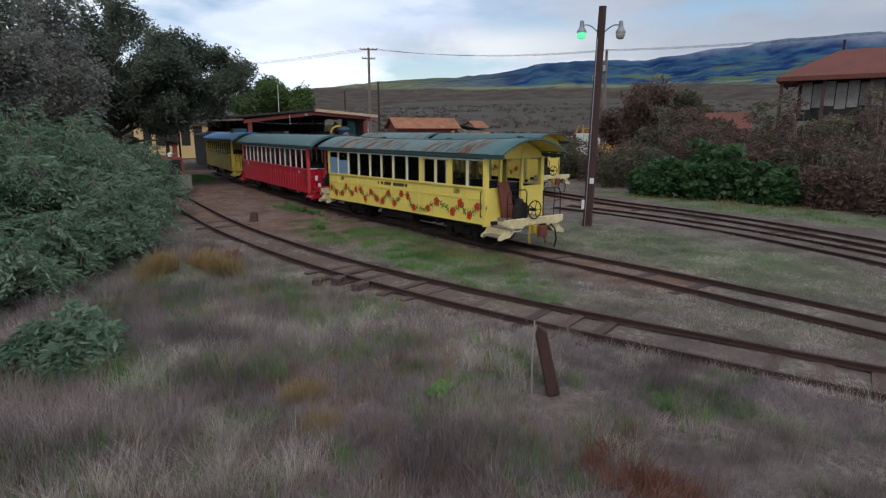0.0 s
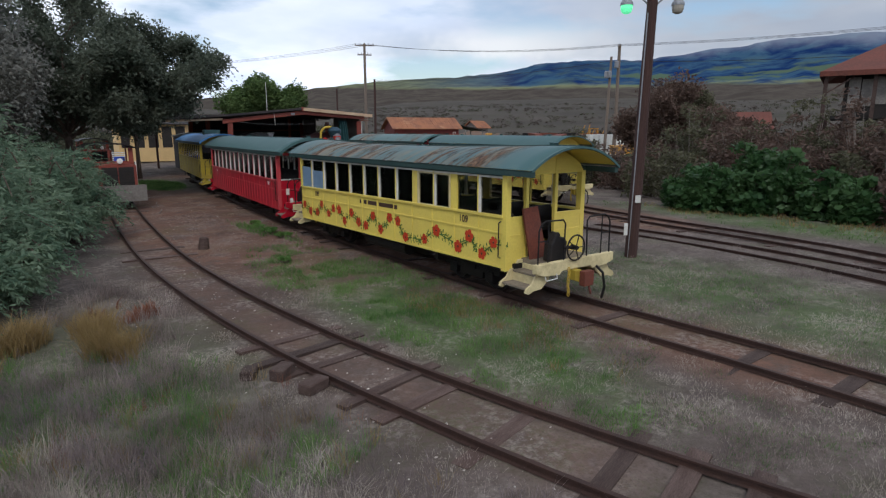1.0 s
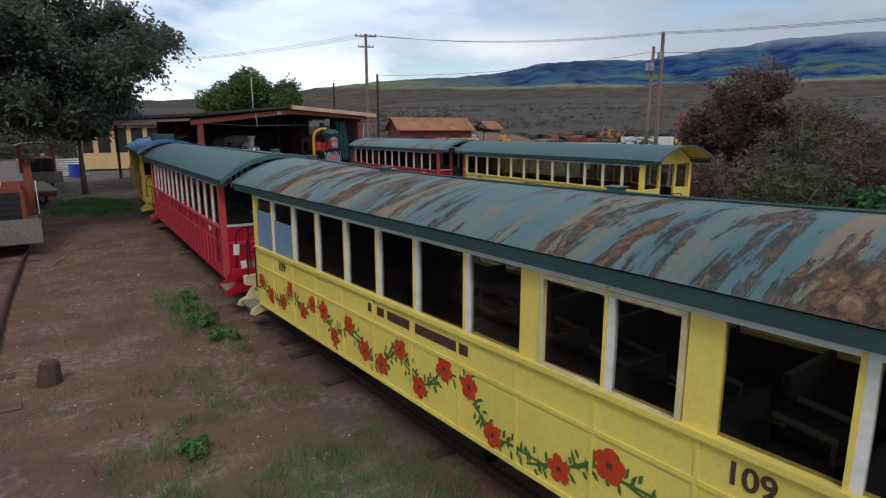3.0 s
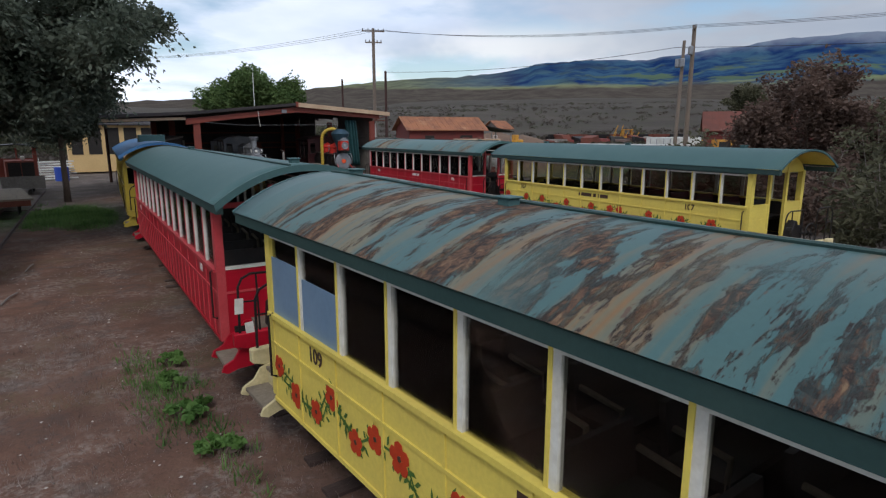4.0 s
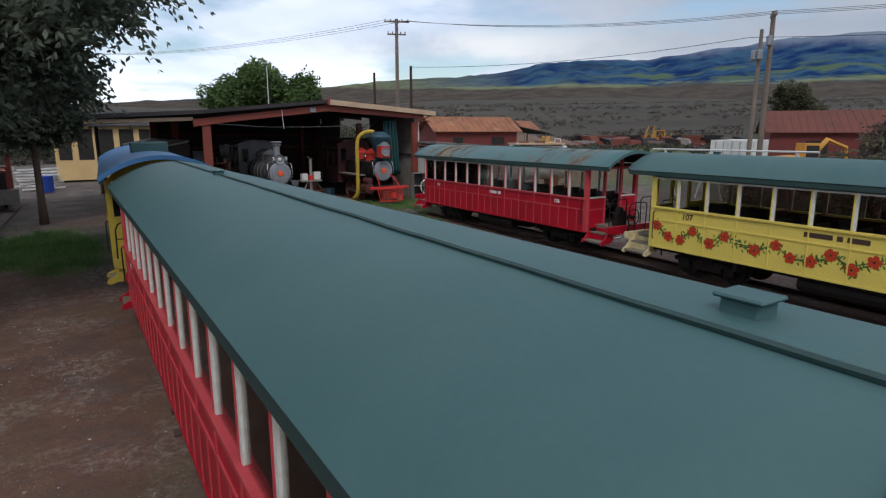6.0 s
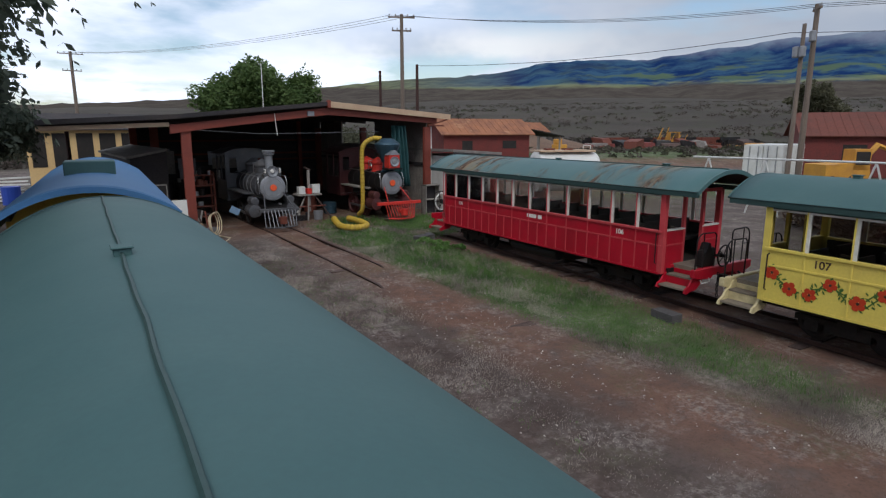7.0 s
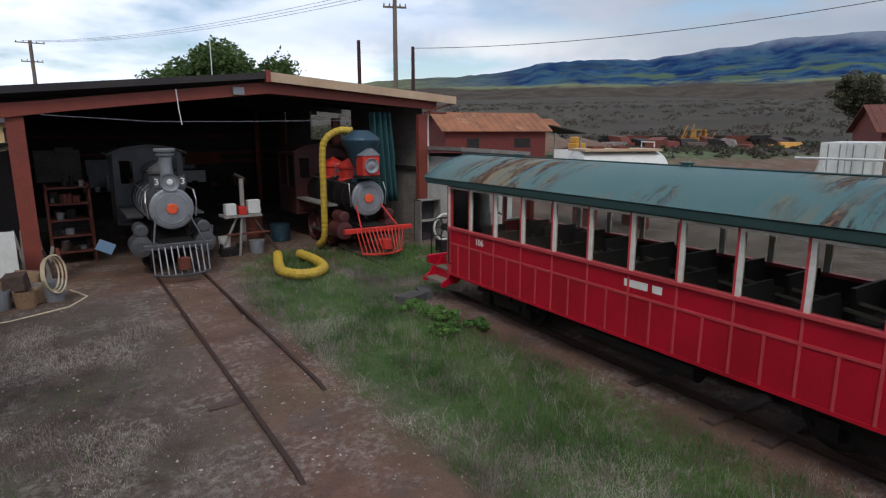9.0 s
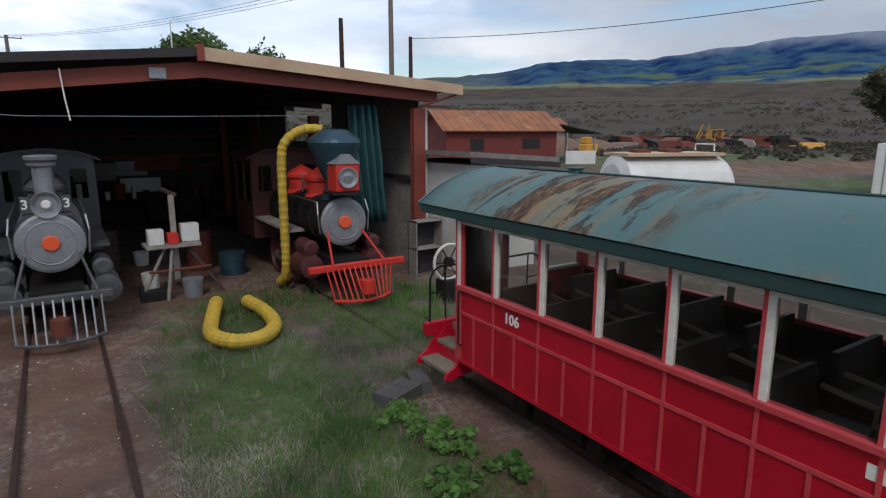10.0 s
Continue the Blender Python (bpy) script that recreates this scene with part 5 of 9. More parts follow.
# ---- engine shed ----
def engine_shed():
    sh = thing("engine_shed", pose(0, 0, 0), "open-fronted engine shed with oxide-red posts and low gable roof", "shed", kind="structure")
    yf, yb, xl, xm, xr, xc = 46.0, 58.0, 10.2, 14.2, 25.4, 19.76
    zc, zr, zl, zm = 4.70, 4.30, 3.90, 4.14
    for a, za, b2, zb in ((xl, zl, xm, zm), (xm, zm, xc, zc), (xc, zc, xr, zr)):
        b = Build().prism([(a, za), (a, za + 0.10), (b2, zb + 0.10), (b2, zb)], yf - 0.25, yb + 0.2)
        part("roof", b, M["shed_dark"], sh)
    part("fascia_board", Build().prism([(xc - 0.1, zc - 0.08), (xc - 0.1, zc + 0.15), (xr + 0.1, zr + 0.14), (xr + 0.1, zr - 0.08)], yf - 0.32, yf - 0.26), M["shed_tan"], sh, "tan painted fascia")
    for a, za, b2, zb in ((xl, zl, xm, zm), (xm, zm, xc - 0.12, zc)):
        part("fascia_board", Build().prism([(a, za - 0.02), (a, za + 0.13), (b2, zb + 0.13), (b2, zb - 0.02)], yf - 0.32, yf - 0.26), M["shed_dark"], sh, "dark painted fascia")
    part("fascia_cap", Build().box(xc - 0.14, xc - 0.02, yf - 0.36, yf - 0.2, zc - 0.1, zc + 0.18), M["shed_red"], sh)
    part("beam", Build().prism([(13.95, 3.62), (13.95, 3.92), (14.9, 4.02), (xc, zc - 0.08), (xc, zc - 0.36), (15.2, 3.80)], yf - 0.12, yf + 0.06), M["shed_red"], sh)
    part("beam", Build().prism([(xc, zc - 0.36), (xc, zc - 0.08), (24.9, zr - 0.02), (24.9, zr - 0.26)], yf - 0.12, yf + 0.06), M["shed_red"], sh)
    part("beam", Build().prism([(xl, 3.70), (xl, 3.84), (13.94, 4.00), (13.94, 3.86)], yf - 0.1, yf + 0.06), M["shed_tan"], sh, "pale weathered beam")
    for x in (14.45, 24.45):
        for y in (yf, (yf + yb) / 2, yb - 0.2):
            b = Build().box(x - 0.16, x + 0.16, y - 0.05, y - 0.03, 0.1, 3.9).box(x - 0.16, x + 0.16, y + 0.09, y + 0.11, 0.1, 3.9).box(x - 0.02, x + 0.02, y - 0.03, y + 0.09, 0.1, 3.9)
            part("post", b, M["shed_red"], sh)
    for x in (11.6,):
        part("post", Build().tube([(x, yb - 0.5, 0), (x, yb - 0.5, 3.7)], 0.09, 8), M["pole"], sh)
    for x in (23.2,):
        part("post", Build().box(x - 0.1, x + 0.1, yb - 0.4, yb - 0.2, 0.1, 4.3), M["shed_red"], sh)
    # sheeted right side; four sheets stop short and leave an opening under the roof
    for k in range(12):
        y0 = yf + 0.35 + k * 0.96
        part("wall_sheet", Build().box(24.66, 24.70 + 0.02 * (k % 2), y0, y0 + 0.95, 0.02, 3.07 if 5 <= k <= 8 else 4.27), M["grey_board"], sh)
    part("girt", Build().box(24.58, 24.66, yf + 0.3, yb, 2.2, 2.32), M["shed_dark"], sh)
    # back wall, girts and rafters: inside shade is put into the colour
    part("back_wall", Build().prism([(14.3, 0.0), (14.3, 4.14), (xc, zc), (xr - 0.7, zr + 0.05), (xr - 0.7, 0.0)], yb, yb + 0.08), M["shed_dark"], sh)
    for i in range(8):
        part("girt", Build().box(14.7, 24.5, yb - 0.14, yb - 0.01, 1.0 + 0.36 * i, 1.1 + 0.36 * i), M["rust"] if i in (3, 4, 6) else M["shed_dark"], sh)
    for x0, x1, z0, z1, mt in ((14.8, 16.3, 1.5, 2.7, "grey_board"), (16.5, 17.3, 1.2, 2.2, "smoke_grey"), (18.2, 19.5, 1.7, 2.3, "grey_board"), (19.6, 20.9, 1.25, 1.75, "stone_white"), (20.1, 21.6, 2.0, 2.5, "rust")):
        part("wall_sheet", Build().box(x0, x1, yb - 0.2, yb - 0.15, z0, z1), M[mt], sh)
    for y in (48.5, 51.0, 53.5, 56.0):
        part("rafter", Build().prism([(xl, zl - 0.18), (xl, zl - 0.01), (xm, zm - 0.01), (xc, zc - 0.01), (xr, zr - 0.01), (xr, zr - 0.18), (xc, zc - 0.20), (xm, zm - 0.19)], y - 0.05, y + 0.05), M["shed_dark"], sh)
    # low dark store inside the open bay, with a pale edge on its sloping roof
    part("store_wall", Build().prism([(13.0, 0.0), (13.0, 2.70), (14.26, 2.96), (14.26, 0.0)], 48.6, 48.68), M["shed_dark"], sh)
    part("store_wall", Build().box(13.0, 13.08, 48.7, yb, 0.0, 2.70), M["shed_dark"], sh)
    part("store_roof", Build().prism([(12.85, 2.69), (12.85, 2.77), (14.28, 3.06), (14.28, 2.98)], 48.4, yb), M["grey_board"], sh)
    # strip lamp bracket and hanging cord under the front beam
    part("junction_box", Build().box(18.85, 19.12, yf - 0.18, yf - 0.12, 4.28, 4.46), M["smoke_grey"], sh)
    part("hanging_cord", Build().tube([(17.55, yf - 0.2, 4.36), (17.58, yf - 0.2, 3.9), (17.62, yf - 0.2, 3.55)], 0.014, 5), M["letter_white"], sh)
    part("hanging_cord", Build().tube([(14.9, yf - 0.1, 3.74), (17.0, yf - 0.1, 3.62), (19.0, yf - 0.1, 3.64), (22, yf - 0.1, 3.7)], 0.007, 4), M["smoke_grey"], sh)
    br = Build().tube([(24.4, yf - 0.2, 3.95), (25.35, yf - 0.25, 4.22)], 0.03, 6).tube([(24.4, yf - 0.2, 3.95), (25.2, yf - 0.2, 3.95)], 0.03, 6)
    part("eave_bracket", br, M["rust"], sh)
    part("downpipe", Build().tube([(24.78, yf + 0.2, 0.1), (24.78, yf + 0.2, 4.0)], 0.05, 8), M["stone_white"], sh)
    return sh


engine_shed()


# ---- locomotives ----
def locomotive(x, y, dz, label, boiler, face, pilot, cabm, stack_kind, stackm, lampm, beamm, heading):
    """Small steam engine; its smokebox front stands at the origin and it faces -y."""
    e = thing("steam_locomotive", pose(x, y, dz, 0, 0, heading), label, "locomotive", "engines in the shed")
    zc, r = 1.55, 0.47
    b = Build().disc_along((0, 0, zc), (0, 1, 0), [(0.06, r), (0.62, r), (0.62, r + 0.03), (0.70, r + 0.03), (0.70, r), (3.4, r + 0.02), (3.4, 0.1)], 28)
    bo = part("boiler", b, boiler, e, smooth=False)
    for q in (1.2, 1.7, 2.2, 2.7):
        part("boiler_band", Build().disc_along((0, q, zc), (0, 1, 0), [(0, r + 0.01), (0, r + 0.03), (0.05, r + 0.03), (0.05, r + 0.01)], 28), M["chrome"] if face is M["smoke_grey"] and stack_kind == "tall" else M["black"], bo)
    f = Build().disc_along((0, 0, zc), (0, 1, 0), [(-0.02, 0.10), (-0.015, 0.30), (0.0, 0.43), (0.02, r), (0.08, r)], 32)
    sf = part("smokebox_front", f, face, e)
    rim = Build().tube([(0.335 * math.cos(a * math.pi / 16), -0.012, zc + 0.335 * math.sin(a * math.pi / 16)) for a in range(32)], 0.012, 5, closed=True)
    part("door_rim", rim, face, sf)
    for k in range(16):
        a = k * math.pi / 8
        part("bolt", Build().disc_along((0.405 * math.cos(a), -0.012, zc + 0.405 * math.sin(a)), (0, 1, 0), [(0, 0.012), (0.03, 0.014)], 6), face, sf)
    pl = Build().disc_along((0, -0.06, zc), (0, 1, 0), [(0, 0.11), (0.01, 0.125), (0.05, 0.125)], 8 if stack_kind == "tall" else 16)
    part("number_plate", pl, M["target"], sf, "orange-red round plate")
    # stack
    if stack_kind == "tall":
        st = Build().disc_along((0, 0.36, zc + r - 0.05), (0, 0, 1), [(0, 0.24), (0.08, 0.17), (0.16, 0.135), (0.74, 0.140), (0.76, 0.19), (0.80, 0.20), (0.82, 0.13), (0.84, 0.13), (0.85, 0.22), (0.90, 0.23), (0.92, 0.20)], 20)
        part("chimney", st, stackm, e)
        lp = Build().disc_along((0, 0.02, zc + r + 0.13), (0, 1, 0), [(0, 0.14), (-0.06, 0.185), (-0.07, 0.20), (0.02, 0.205), (0.16, 0.16), (0.24, 0.05)], 20)
        hl = part("headlight", lp, lampm, e)
        part("lens", Build().disc_along((0, -0.025, zc + r + 0.13), (0, 1, 0), [(0, 0.05), (0.02, 0.07), (0.05, 0.07)], 12), M["letter_white"], hl)
        part("lamp_bracket", Build().box(-0.32, 0.32, 0.03, 0.2, zc + r - 0.06, zc + r + 0.0).box(-0.33, -0.20, 0.0, 0.03, zc + r + 0.02, zc + r + 0.26).box(0.20, 0.33, 0.0, 0.03, zc + r + 0.02, zc + r + 0.26), M["loco_grey"], hl)
        for s in (-1, 1):
            me = text_mesh("3", 0.2, M["letter_white"])
            link("number", me, hl, "white painted number", m=Matrix.Translation((s * 0.27, -0.02, zc + r + 0.14)) @ Matrix.Rotation(math.pi / 2, 4, "X"))
    else:
        st = Build().disc_along((0, 0.38, zc + r - 0.05), (0, 0, 1), [(0, 0.30), (0.10, 0.22), (0.34, 0.20), (0.42, 0.24), (1.02, 0.50), (1.10, 0.52), (1.16, 0.50), (1.34, 0.26), (1.36, 0.14), (1.30, 0.12)], 24)
        part("chimney", st, stackm, e)
        lb = Build().box(-0.24, 0.24, -0.22, 0.2, zc + r + 0.14, zc + r + 0.66)
        hl = bevel(part("headlight", lb, lampm, e, "red box headlamp"), 0.012)
        part("lamp_roof", Build().prism([(-0.27, zc + r + 0.66), (-0.14, zc + r + 0.76), (-0.06, zc + r + 0.84), (0.06, zc + r + 0.84), (0.14, zc + r + 0.76), (0.27, zc + r + 0.66)][::-1], -0.24, 0.22), M["smoke_grey"], hl)
        part("lens_ring", Build().disc_along((0, -0.24, zc + r + 0.40), (0, 1, 0), [(0, 0.13), (-0.03, 0.18), (-0.03, 0.20), (0.04, 0.20)], 20), M["smoke_grey"], hl)
        part("lens", Build().disc_along((0, -0.245, zc + r + 0.40), (0, 1, 0), [(0, 0.06), (0.02, 0.15)], 16), M["chrome"], hl)
        part("lamp_shelf", Build().box(-0.32, 0.32, -0.28, 0.24, zc + r + 0.08, zc + r + 0.13), M["black"], hl)
    # domes, bell
    dm = M["signal_red"] if stack_kind != "tall" else M["loco_grey"]
    for q, rr in ((1.25, 0.26), (2.35, 0.29)):
        part("dome", Build().disc_along((0, q, zc + r - 0.08), (0, 0, 1), [(0, rr + 0.06), (0.08, rr), (0.30, rr), (0.34, rr + 0.04), (0.40, rr + 0.04), (0.50, rr * 0.8), (0.58, rr * 0.3), (0.62, 0.02)], 20), dm, e)
    bl = Build().disc_along((0, 1.8, zc + r + 0.12), (0, 0, 1), [(0, 0.15), (0.06, 0.12), (0.16, 0.09), (0.22, 0.03)], 14).tube([(-0.17, 1.8, zc + r - 0.05), (-0.17, 1.8, zc + r + 0.36), (0.17, 1.8, zc + r + 0.36), (0.17, 1.8, zc + r - 0.05)], 0.018, 6)
    part("bell", bl, M["chrome"], e)
    # cab with window openings
    y0, y1, hw, zt = 3.3, 4.9, 0.86, 2.72
    cab = part("cab_floor", Build().box(-hw, hw, y0, y1, 0.80, 0.88), cabm, e)
    for s in (-1, 1):
        X = s * hw
        xa, xb = min(X, X - s * 0.04), max(X, X - s * 0.04)
        part("cab_side", Build().box(xa, xb, y0, y1, 0.88, 1.62).box(xa, xb, y0, y0 + 0.16, 1.62, zt).box(xa, xb, y1 - 0.16, y1, 1.62, zt).box(xa, xb, y0 + 0.72, y0 + 0.84, 1.62, zt).box(xa, xb, y0, y1, zt - 0.14, zt - 0.002), cabm, cab)
        fa, fb = min(s * 0.26, s * 0.82), max(s * 0.26, s * 0.82)
        ia, ib = min(s * 0.40, s * 0.70), max(s * 0.40, s * 0.70)
        part("cab_front", Build().box(fa, fb, y0, y0 + 0.04, 0.9, 1.9).box(fa, ia, y0, y0 + 0.04, 1.9, 2.5).box(ib, fb, y0, y0 + 0.04, 1.9, 2.5).box(fa, fb, y0, y0 + 0.04, 2.5, zt), cabm, cab)
    part("cab_front", Build().box(-0.26, 0.26, y0, y0 + 0.04, 1.9, zt), cabm, cab)
    rf = [(-0.98, zt - 0.02), (-0.6, zt + 0.14), (0, zt + 0.21), (0.6, zt + 0.14), (0.98, zt - 0.02), (0.98, zt - 0.06), (0.6, zt + 0.10), (0, zt + 0.17), (-0.6, zt + 0.10), (-0.98, zt - 0.06)]
    part("cab_roof", Build().prism(rf[::-1], y0 - 0.15, y1 + 0.3), cabm, cab)
    part("cab_arch", Build().prism([(-0.85, zt), (-0.6, zt + 0.11), (0, zt + 0.18), (0.6, zt + 0.11), (0.85, zt)][::-1], y0, y0 + 0.04), cabm, cab)
    # frame, running boards, cylinders
    part("frame", Build().box(-0.36, 0.36, -0.35, 4.8, 0.62, 0.86), M["black"], e)
    for s in (-1, 1):
        part("running_board", Build().box(min(s * 0.5, s * 0.84), max(s * 0.5, s * 0.84), 0.9, 3.3, 1.28, 1.33), M["loco_grey"] if stack_kind == "tall" else M["grey_board"], e)
        cy = Build().disc_along((s * 0.68, 0.05, 0.72), (0, 1, 0), [(-0.02, 0.12), (0.0, 0.23), (0.62, 0.23), (0.64, 0.12)], 18)
        cy.disc_along((s * 0.66, 0.1, 1.08), (0, 1, 0), [(-0.02, 0.1), (0, 0.15), (0.5, 0.15), (0.52, 0.1)], 14)
        cy.box(s * 0.66 - 0.12, s * 0.66 + 0.12, 0.12, 0.55, 0.8, 1.1)
        part("cylinder", cy, M["loco_grey"] if stack_kind == "tall" else M["maroon"], e)
        part("front_brace", Build().tube([(s * 0.36, 0.0, zc - 0.18), (s * 0.52, -0.62, 0.86)], 0.022, 6), beamm if stack_kind != "tall" else M["loco_grey"], e)
        part("handrail", Build().tube([(s * 0.50, 0.02, 1.35), (s * 0.53, 0.02, 1.72), (s * 0.50, 0.1, 1.95), (s * 0.50, 3.2, 2.0)], 0.016, 6), M["chrome"], e)
        for q in (1.55, 2.75):
            wl2 = Build().disc_along((s * 0.44, q, 0.50), (s, 0, 0), [(0, 0.42), (0, 0.47), (0.03, 0.47), (0.03, 0.44), (0.12, 0.43), (0.12, 0.36), (0.06, 0.34), (0.06, 0.12), (0.14, 0.10)], 24)
            part("drive_wheel", wl2, M["black"] if stack_kind == "tall" else M["maroon"], e)
        part("side_rod", Build().box(min(s * 0.58, s * 0.62), max(s * 0.58, s * 0.62), 0.7, 2.8, 0.44, 0.52), M["chrome"], e)
    # buffer beam and slatted pilot
    hb = 0.72 if stack_kind == "tall" else 0.98
    bevel(part("buffer_beam", Build().box(-hb, hb, -0.64, -0.52, 0.74, 0.86), beamm, e), 0.012)
    part("pilot_deck", Build().box(-0.42, 0.42, -0.52, 0.1, 0.76, 0.80), M["loco_grey"] if stack_kind == "tall" else M["black"], e)
    bars = 10 if stack_kind == "tall" else 13
    for k in range(bars):
        u = -1 + 2 * k / (bars - 1)
        top, foot = (0.56, 0.56) if stack_kind == "tall" else (0.66, 0.56)
        ps = Build().tube([(u * top, -0.65, 0.80), (u * foot, -0.72 - 0.26 * (1 - u * u) - 0.05, 0.24)], 0.016, 6)
        part("pilot_bar", ps, pilot, e)
    pb = Build().tube([(-0.58, -0.76, 0.22), (-0.34, -0.95, 0.22), (0, -1.04, 0.22), (0.34, -0.95, 0.22), (0.58, -0.76, 0.22)], 0.028, 6)
    part("pilot_foot", pb, M["loco_grey"] if stack_kind == "tall" else pilot, e)
    part("coupler", Build().box(-0.08, 0.08, -1.0, -0.66, 0.42, 0.56).disc_along((0, -1.02, 0.36), (0, 0, 1), [(0, 0.13), (0.24, 0.13)], 12), M["rust"] if stack_kind == "tall" else M["signal_red"], e)
    return e


locomotive(17.13, 45.2, 0.13, "dull grey steam engine with tall stack, standing in the shed", M["loco_grey"], M["smoke_grey"], M["smoke_grey"], M["loco_grey"], "tall", M["smoke_grey"], M["smoke_grey"], M["loco_grey"], -2.0)
locomotive(21.9, 44.75, 0.10, "dark steam engine with blue balloon stack and red pilot", M["black"], M["smoke_grey"], M["signal_red"], M["maroon"], "balloon", M["stack_blue"], M["signal_red"], M["signal_red"], -2.5)


# ---- ribbed duct hoses ----
def hose(points, label, r=0.12):
    pts = [Vector(p) for p in points]
    q = [2 * pts[0] - pts[1]] + pts + [2 * pts[-1] - pts[-2]]
    line = []
    for i in range(1, len(q) - 2):
        for k in range(24):
            t = k / 24
            a, b, c, d = q[i - 1:i + 3]
            line.append(0.5 * ((2 * b) + (c - a) * t + (2 * a - 5 * b + 4 * c - d) * t * t + (3 * b - a - 3 * c + d) * t ** 3))
    out, last = [line[0]], line[0]
    for p in line:
        if (p - last).length > 0.035:
            out.append(p)
            last = p
    rad = [r * (1.06 if i % 3 == 0 else 0.95) for i in range(len(out))]
    ob = new("duct_hose", Build().tube(out, rad, 12).mesh("duct_hose", M["hose"]))
    return tagged(ob, label, "hose", "yellow duct hoses")


hose([(21.3, 46.4, 0.30), (21.0, 46.0, 0.32), (21.02, 45.7, 0.6), (21.02, 45.65, 1.6), (21.03, 45.65, 2.8), (21.12, 45.6, 3.2), (21.45, 45.5, 3.42), (21.8, 45.3, 3.42)], "ribbed yellow duct hose rising from the ground to the stack", 0.09)
hose([(19.5, 45.2, 0.32), (19.2, 44.3, 0.30), (19.0, 43.5, 0.30), (19.2, 43.0, 0.30), (19.6, 42.95, 0.30), (19.95, 43.4, 0.30), (20.05, 44.2, 0.32), (19.95, 44.9, 0.36)], "coiled ribbed yellow duct hose lying in the grass", 0.115)


# ---- shed clutter ----
def simple(name, b, mat, label, category, group="", smooth=False, bv=0.0):
    ob = new(name, b.mesh(name, mat, smooth))
    if bv:
        bevel(ob, bv)
    return tagged(ob, label, category, group)


def curtain():
    b = Build()
    n = 40
    for j in range(9):
        z = 3.95 - j * 0.33
        w = 0.42 + 0.05 * j * (0.3 if j < 5 else 0.1)
        for i in range(n + 1):
            u = i / n
            b.v.append((23.2 + j * 0.03 + w * (u - 0.5) * 1.7, 46.35 + 0.10 * math.sin(u * 26 + j * 0.15) + 0.03 * math.sin(u * 9), z))
    for j in range(8):
        for i in range(n):
            a = j * (n + 1) + i
            b.f.append((a, a + 1, a + n + 2, a + n + 1))
    ob = simple("hanging_tarp", b, M["tarp"], "dark blue-green tarp hanging in folds from the shed beam", "tarp", smooth=True)
    sol = ob.modifiers.new("thick", "SOLIDIFY")
    sol.thickness = 0.012


curtain()


def easel_stand():
    t = thing("welding_stand", pose(19.2, 46.9, 0.16), "timber stand with crossed legs and a tall post", "stand")
    part("post", Build().box(-0.05, 0.05, -0.04, 0.04, 0.3, 2.0), M["grey_board"], t)
    part("arm", Build().tube([(-0.16, 0, 2.12), (0.0, 0, 2.03), (0.10, 0, 1.98)], 0.045, 6), M["tie"], t)
    for dx, dy in ((-0.75, -0.3), (0.8, -0.35), (0.2, 0.6), (-0.3, -0.55)):
        part("leg", Build().tube([(dx * 0.2, dy * 0.2, 1.05), (dx, dy, 0.0)], 0.035, 6), M["tie"] if dx > 0.5 else M["grey_board"], t)
    part("brace", Build().tube([(-0.55, -0.3, 0.55), (0.6, -0.3, 0.55)], 0.03, 6), M["rust"], t)
    part("tray", Build().box(-0.55, 0.45, -0.25, 0.35, 0.98, 1.04), M["grey_board"], t)
    return t


easel_stand()
for i, (x, y, w, h, mt, lb) in enumerate(((18.85, 46.85, 0.28, 0.30, "stone_white", "white paint-splashed tub on the stand"), (19.5, 46.95, 0.34, 0.36, "stone_white", "white carton on the stand"), (19.15, 46.8, 0.2, 0.22, "signal_red", "small red can on the stand"))):
    simple("carton", Build().box(x - w / 2, x + w / 2, y - 0.12, y + 0.12, 1.205, 1.205 + h), M[mt], lb, "box", bv=0.01)
b = Build().disc_along((19.0, 50.1, 0.16), (0, 0, 1), [(0, 0.15), (0.34, 0.18), (0.34, 0.16)], 16)
simple("bucket", b, M["stone_white"], "white plastic bucket on the shed floor", "bucket")
b = Build().disc_along((18.75, 47.2, 0.16), (0, 0, 1), [(0, 0.14), (0.42, 0.17), (0.42, 0.15)], 16)
simple("bucket", b, M["stone_white"], "white bucket under the timber stand", "bucket")
b = Build().disc_along((19.4, 46.5, 0.16), (0, 0, 1), [(0, 0.17), (0.36, 0.2), (0.36, 0.18)], 16)
simple("bucket", b, M["smoke_grey"], "grey metal pail under the timber stand", "bucket")
b = Build().box(18.45, 18.95, 46.5, 46.75, 0.16, 0.36).box(18.45, 18.52, 46.5, 46.6, 0.36, 0.5).box(18.88, 18.95, 46.5, 46.6, 0.36, 0.5)
simple("black_crate", b, M["black"], "small black crate with upright ends on red earth", "crate", bv=0.01)
for x, y, h, mt in ((18.2, 49.6, 1.0, "tie"), (20.1, 49.0, 0.9, "rust"), (20.6, 48.0, 0.5, "stack_blue")):
    b = Build().disc_along((x, y, 0.16), (0, 0, 1), [(0, 0.28), (0.02, 0.29), (h * 0.33, 0.285), (h * 0.34, 0.30), (h * 0.36, 0.285), (h * 0.66, 0.285), (h * 0.67, 0.30), (h * 0.69, 0.285), (h, 0.29), (h, 0.26)], 20)
    simple("drum", b, M[mt], "worn steel drum standing in the shed", "drum", "drums in the shed")


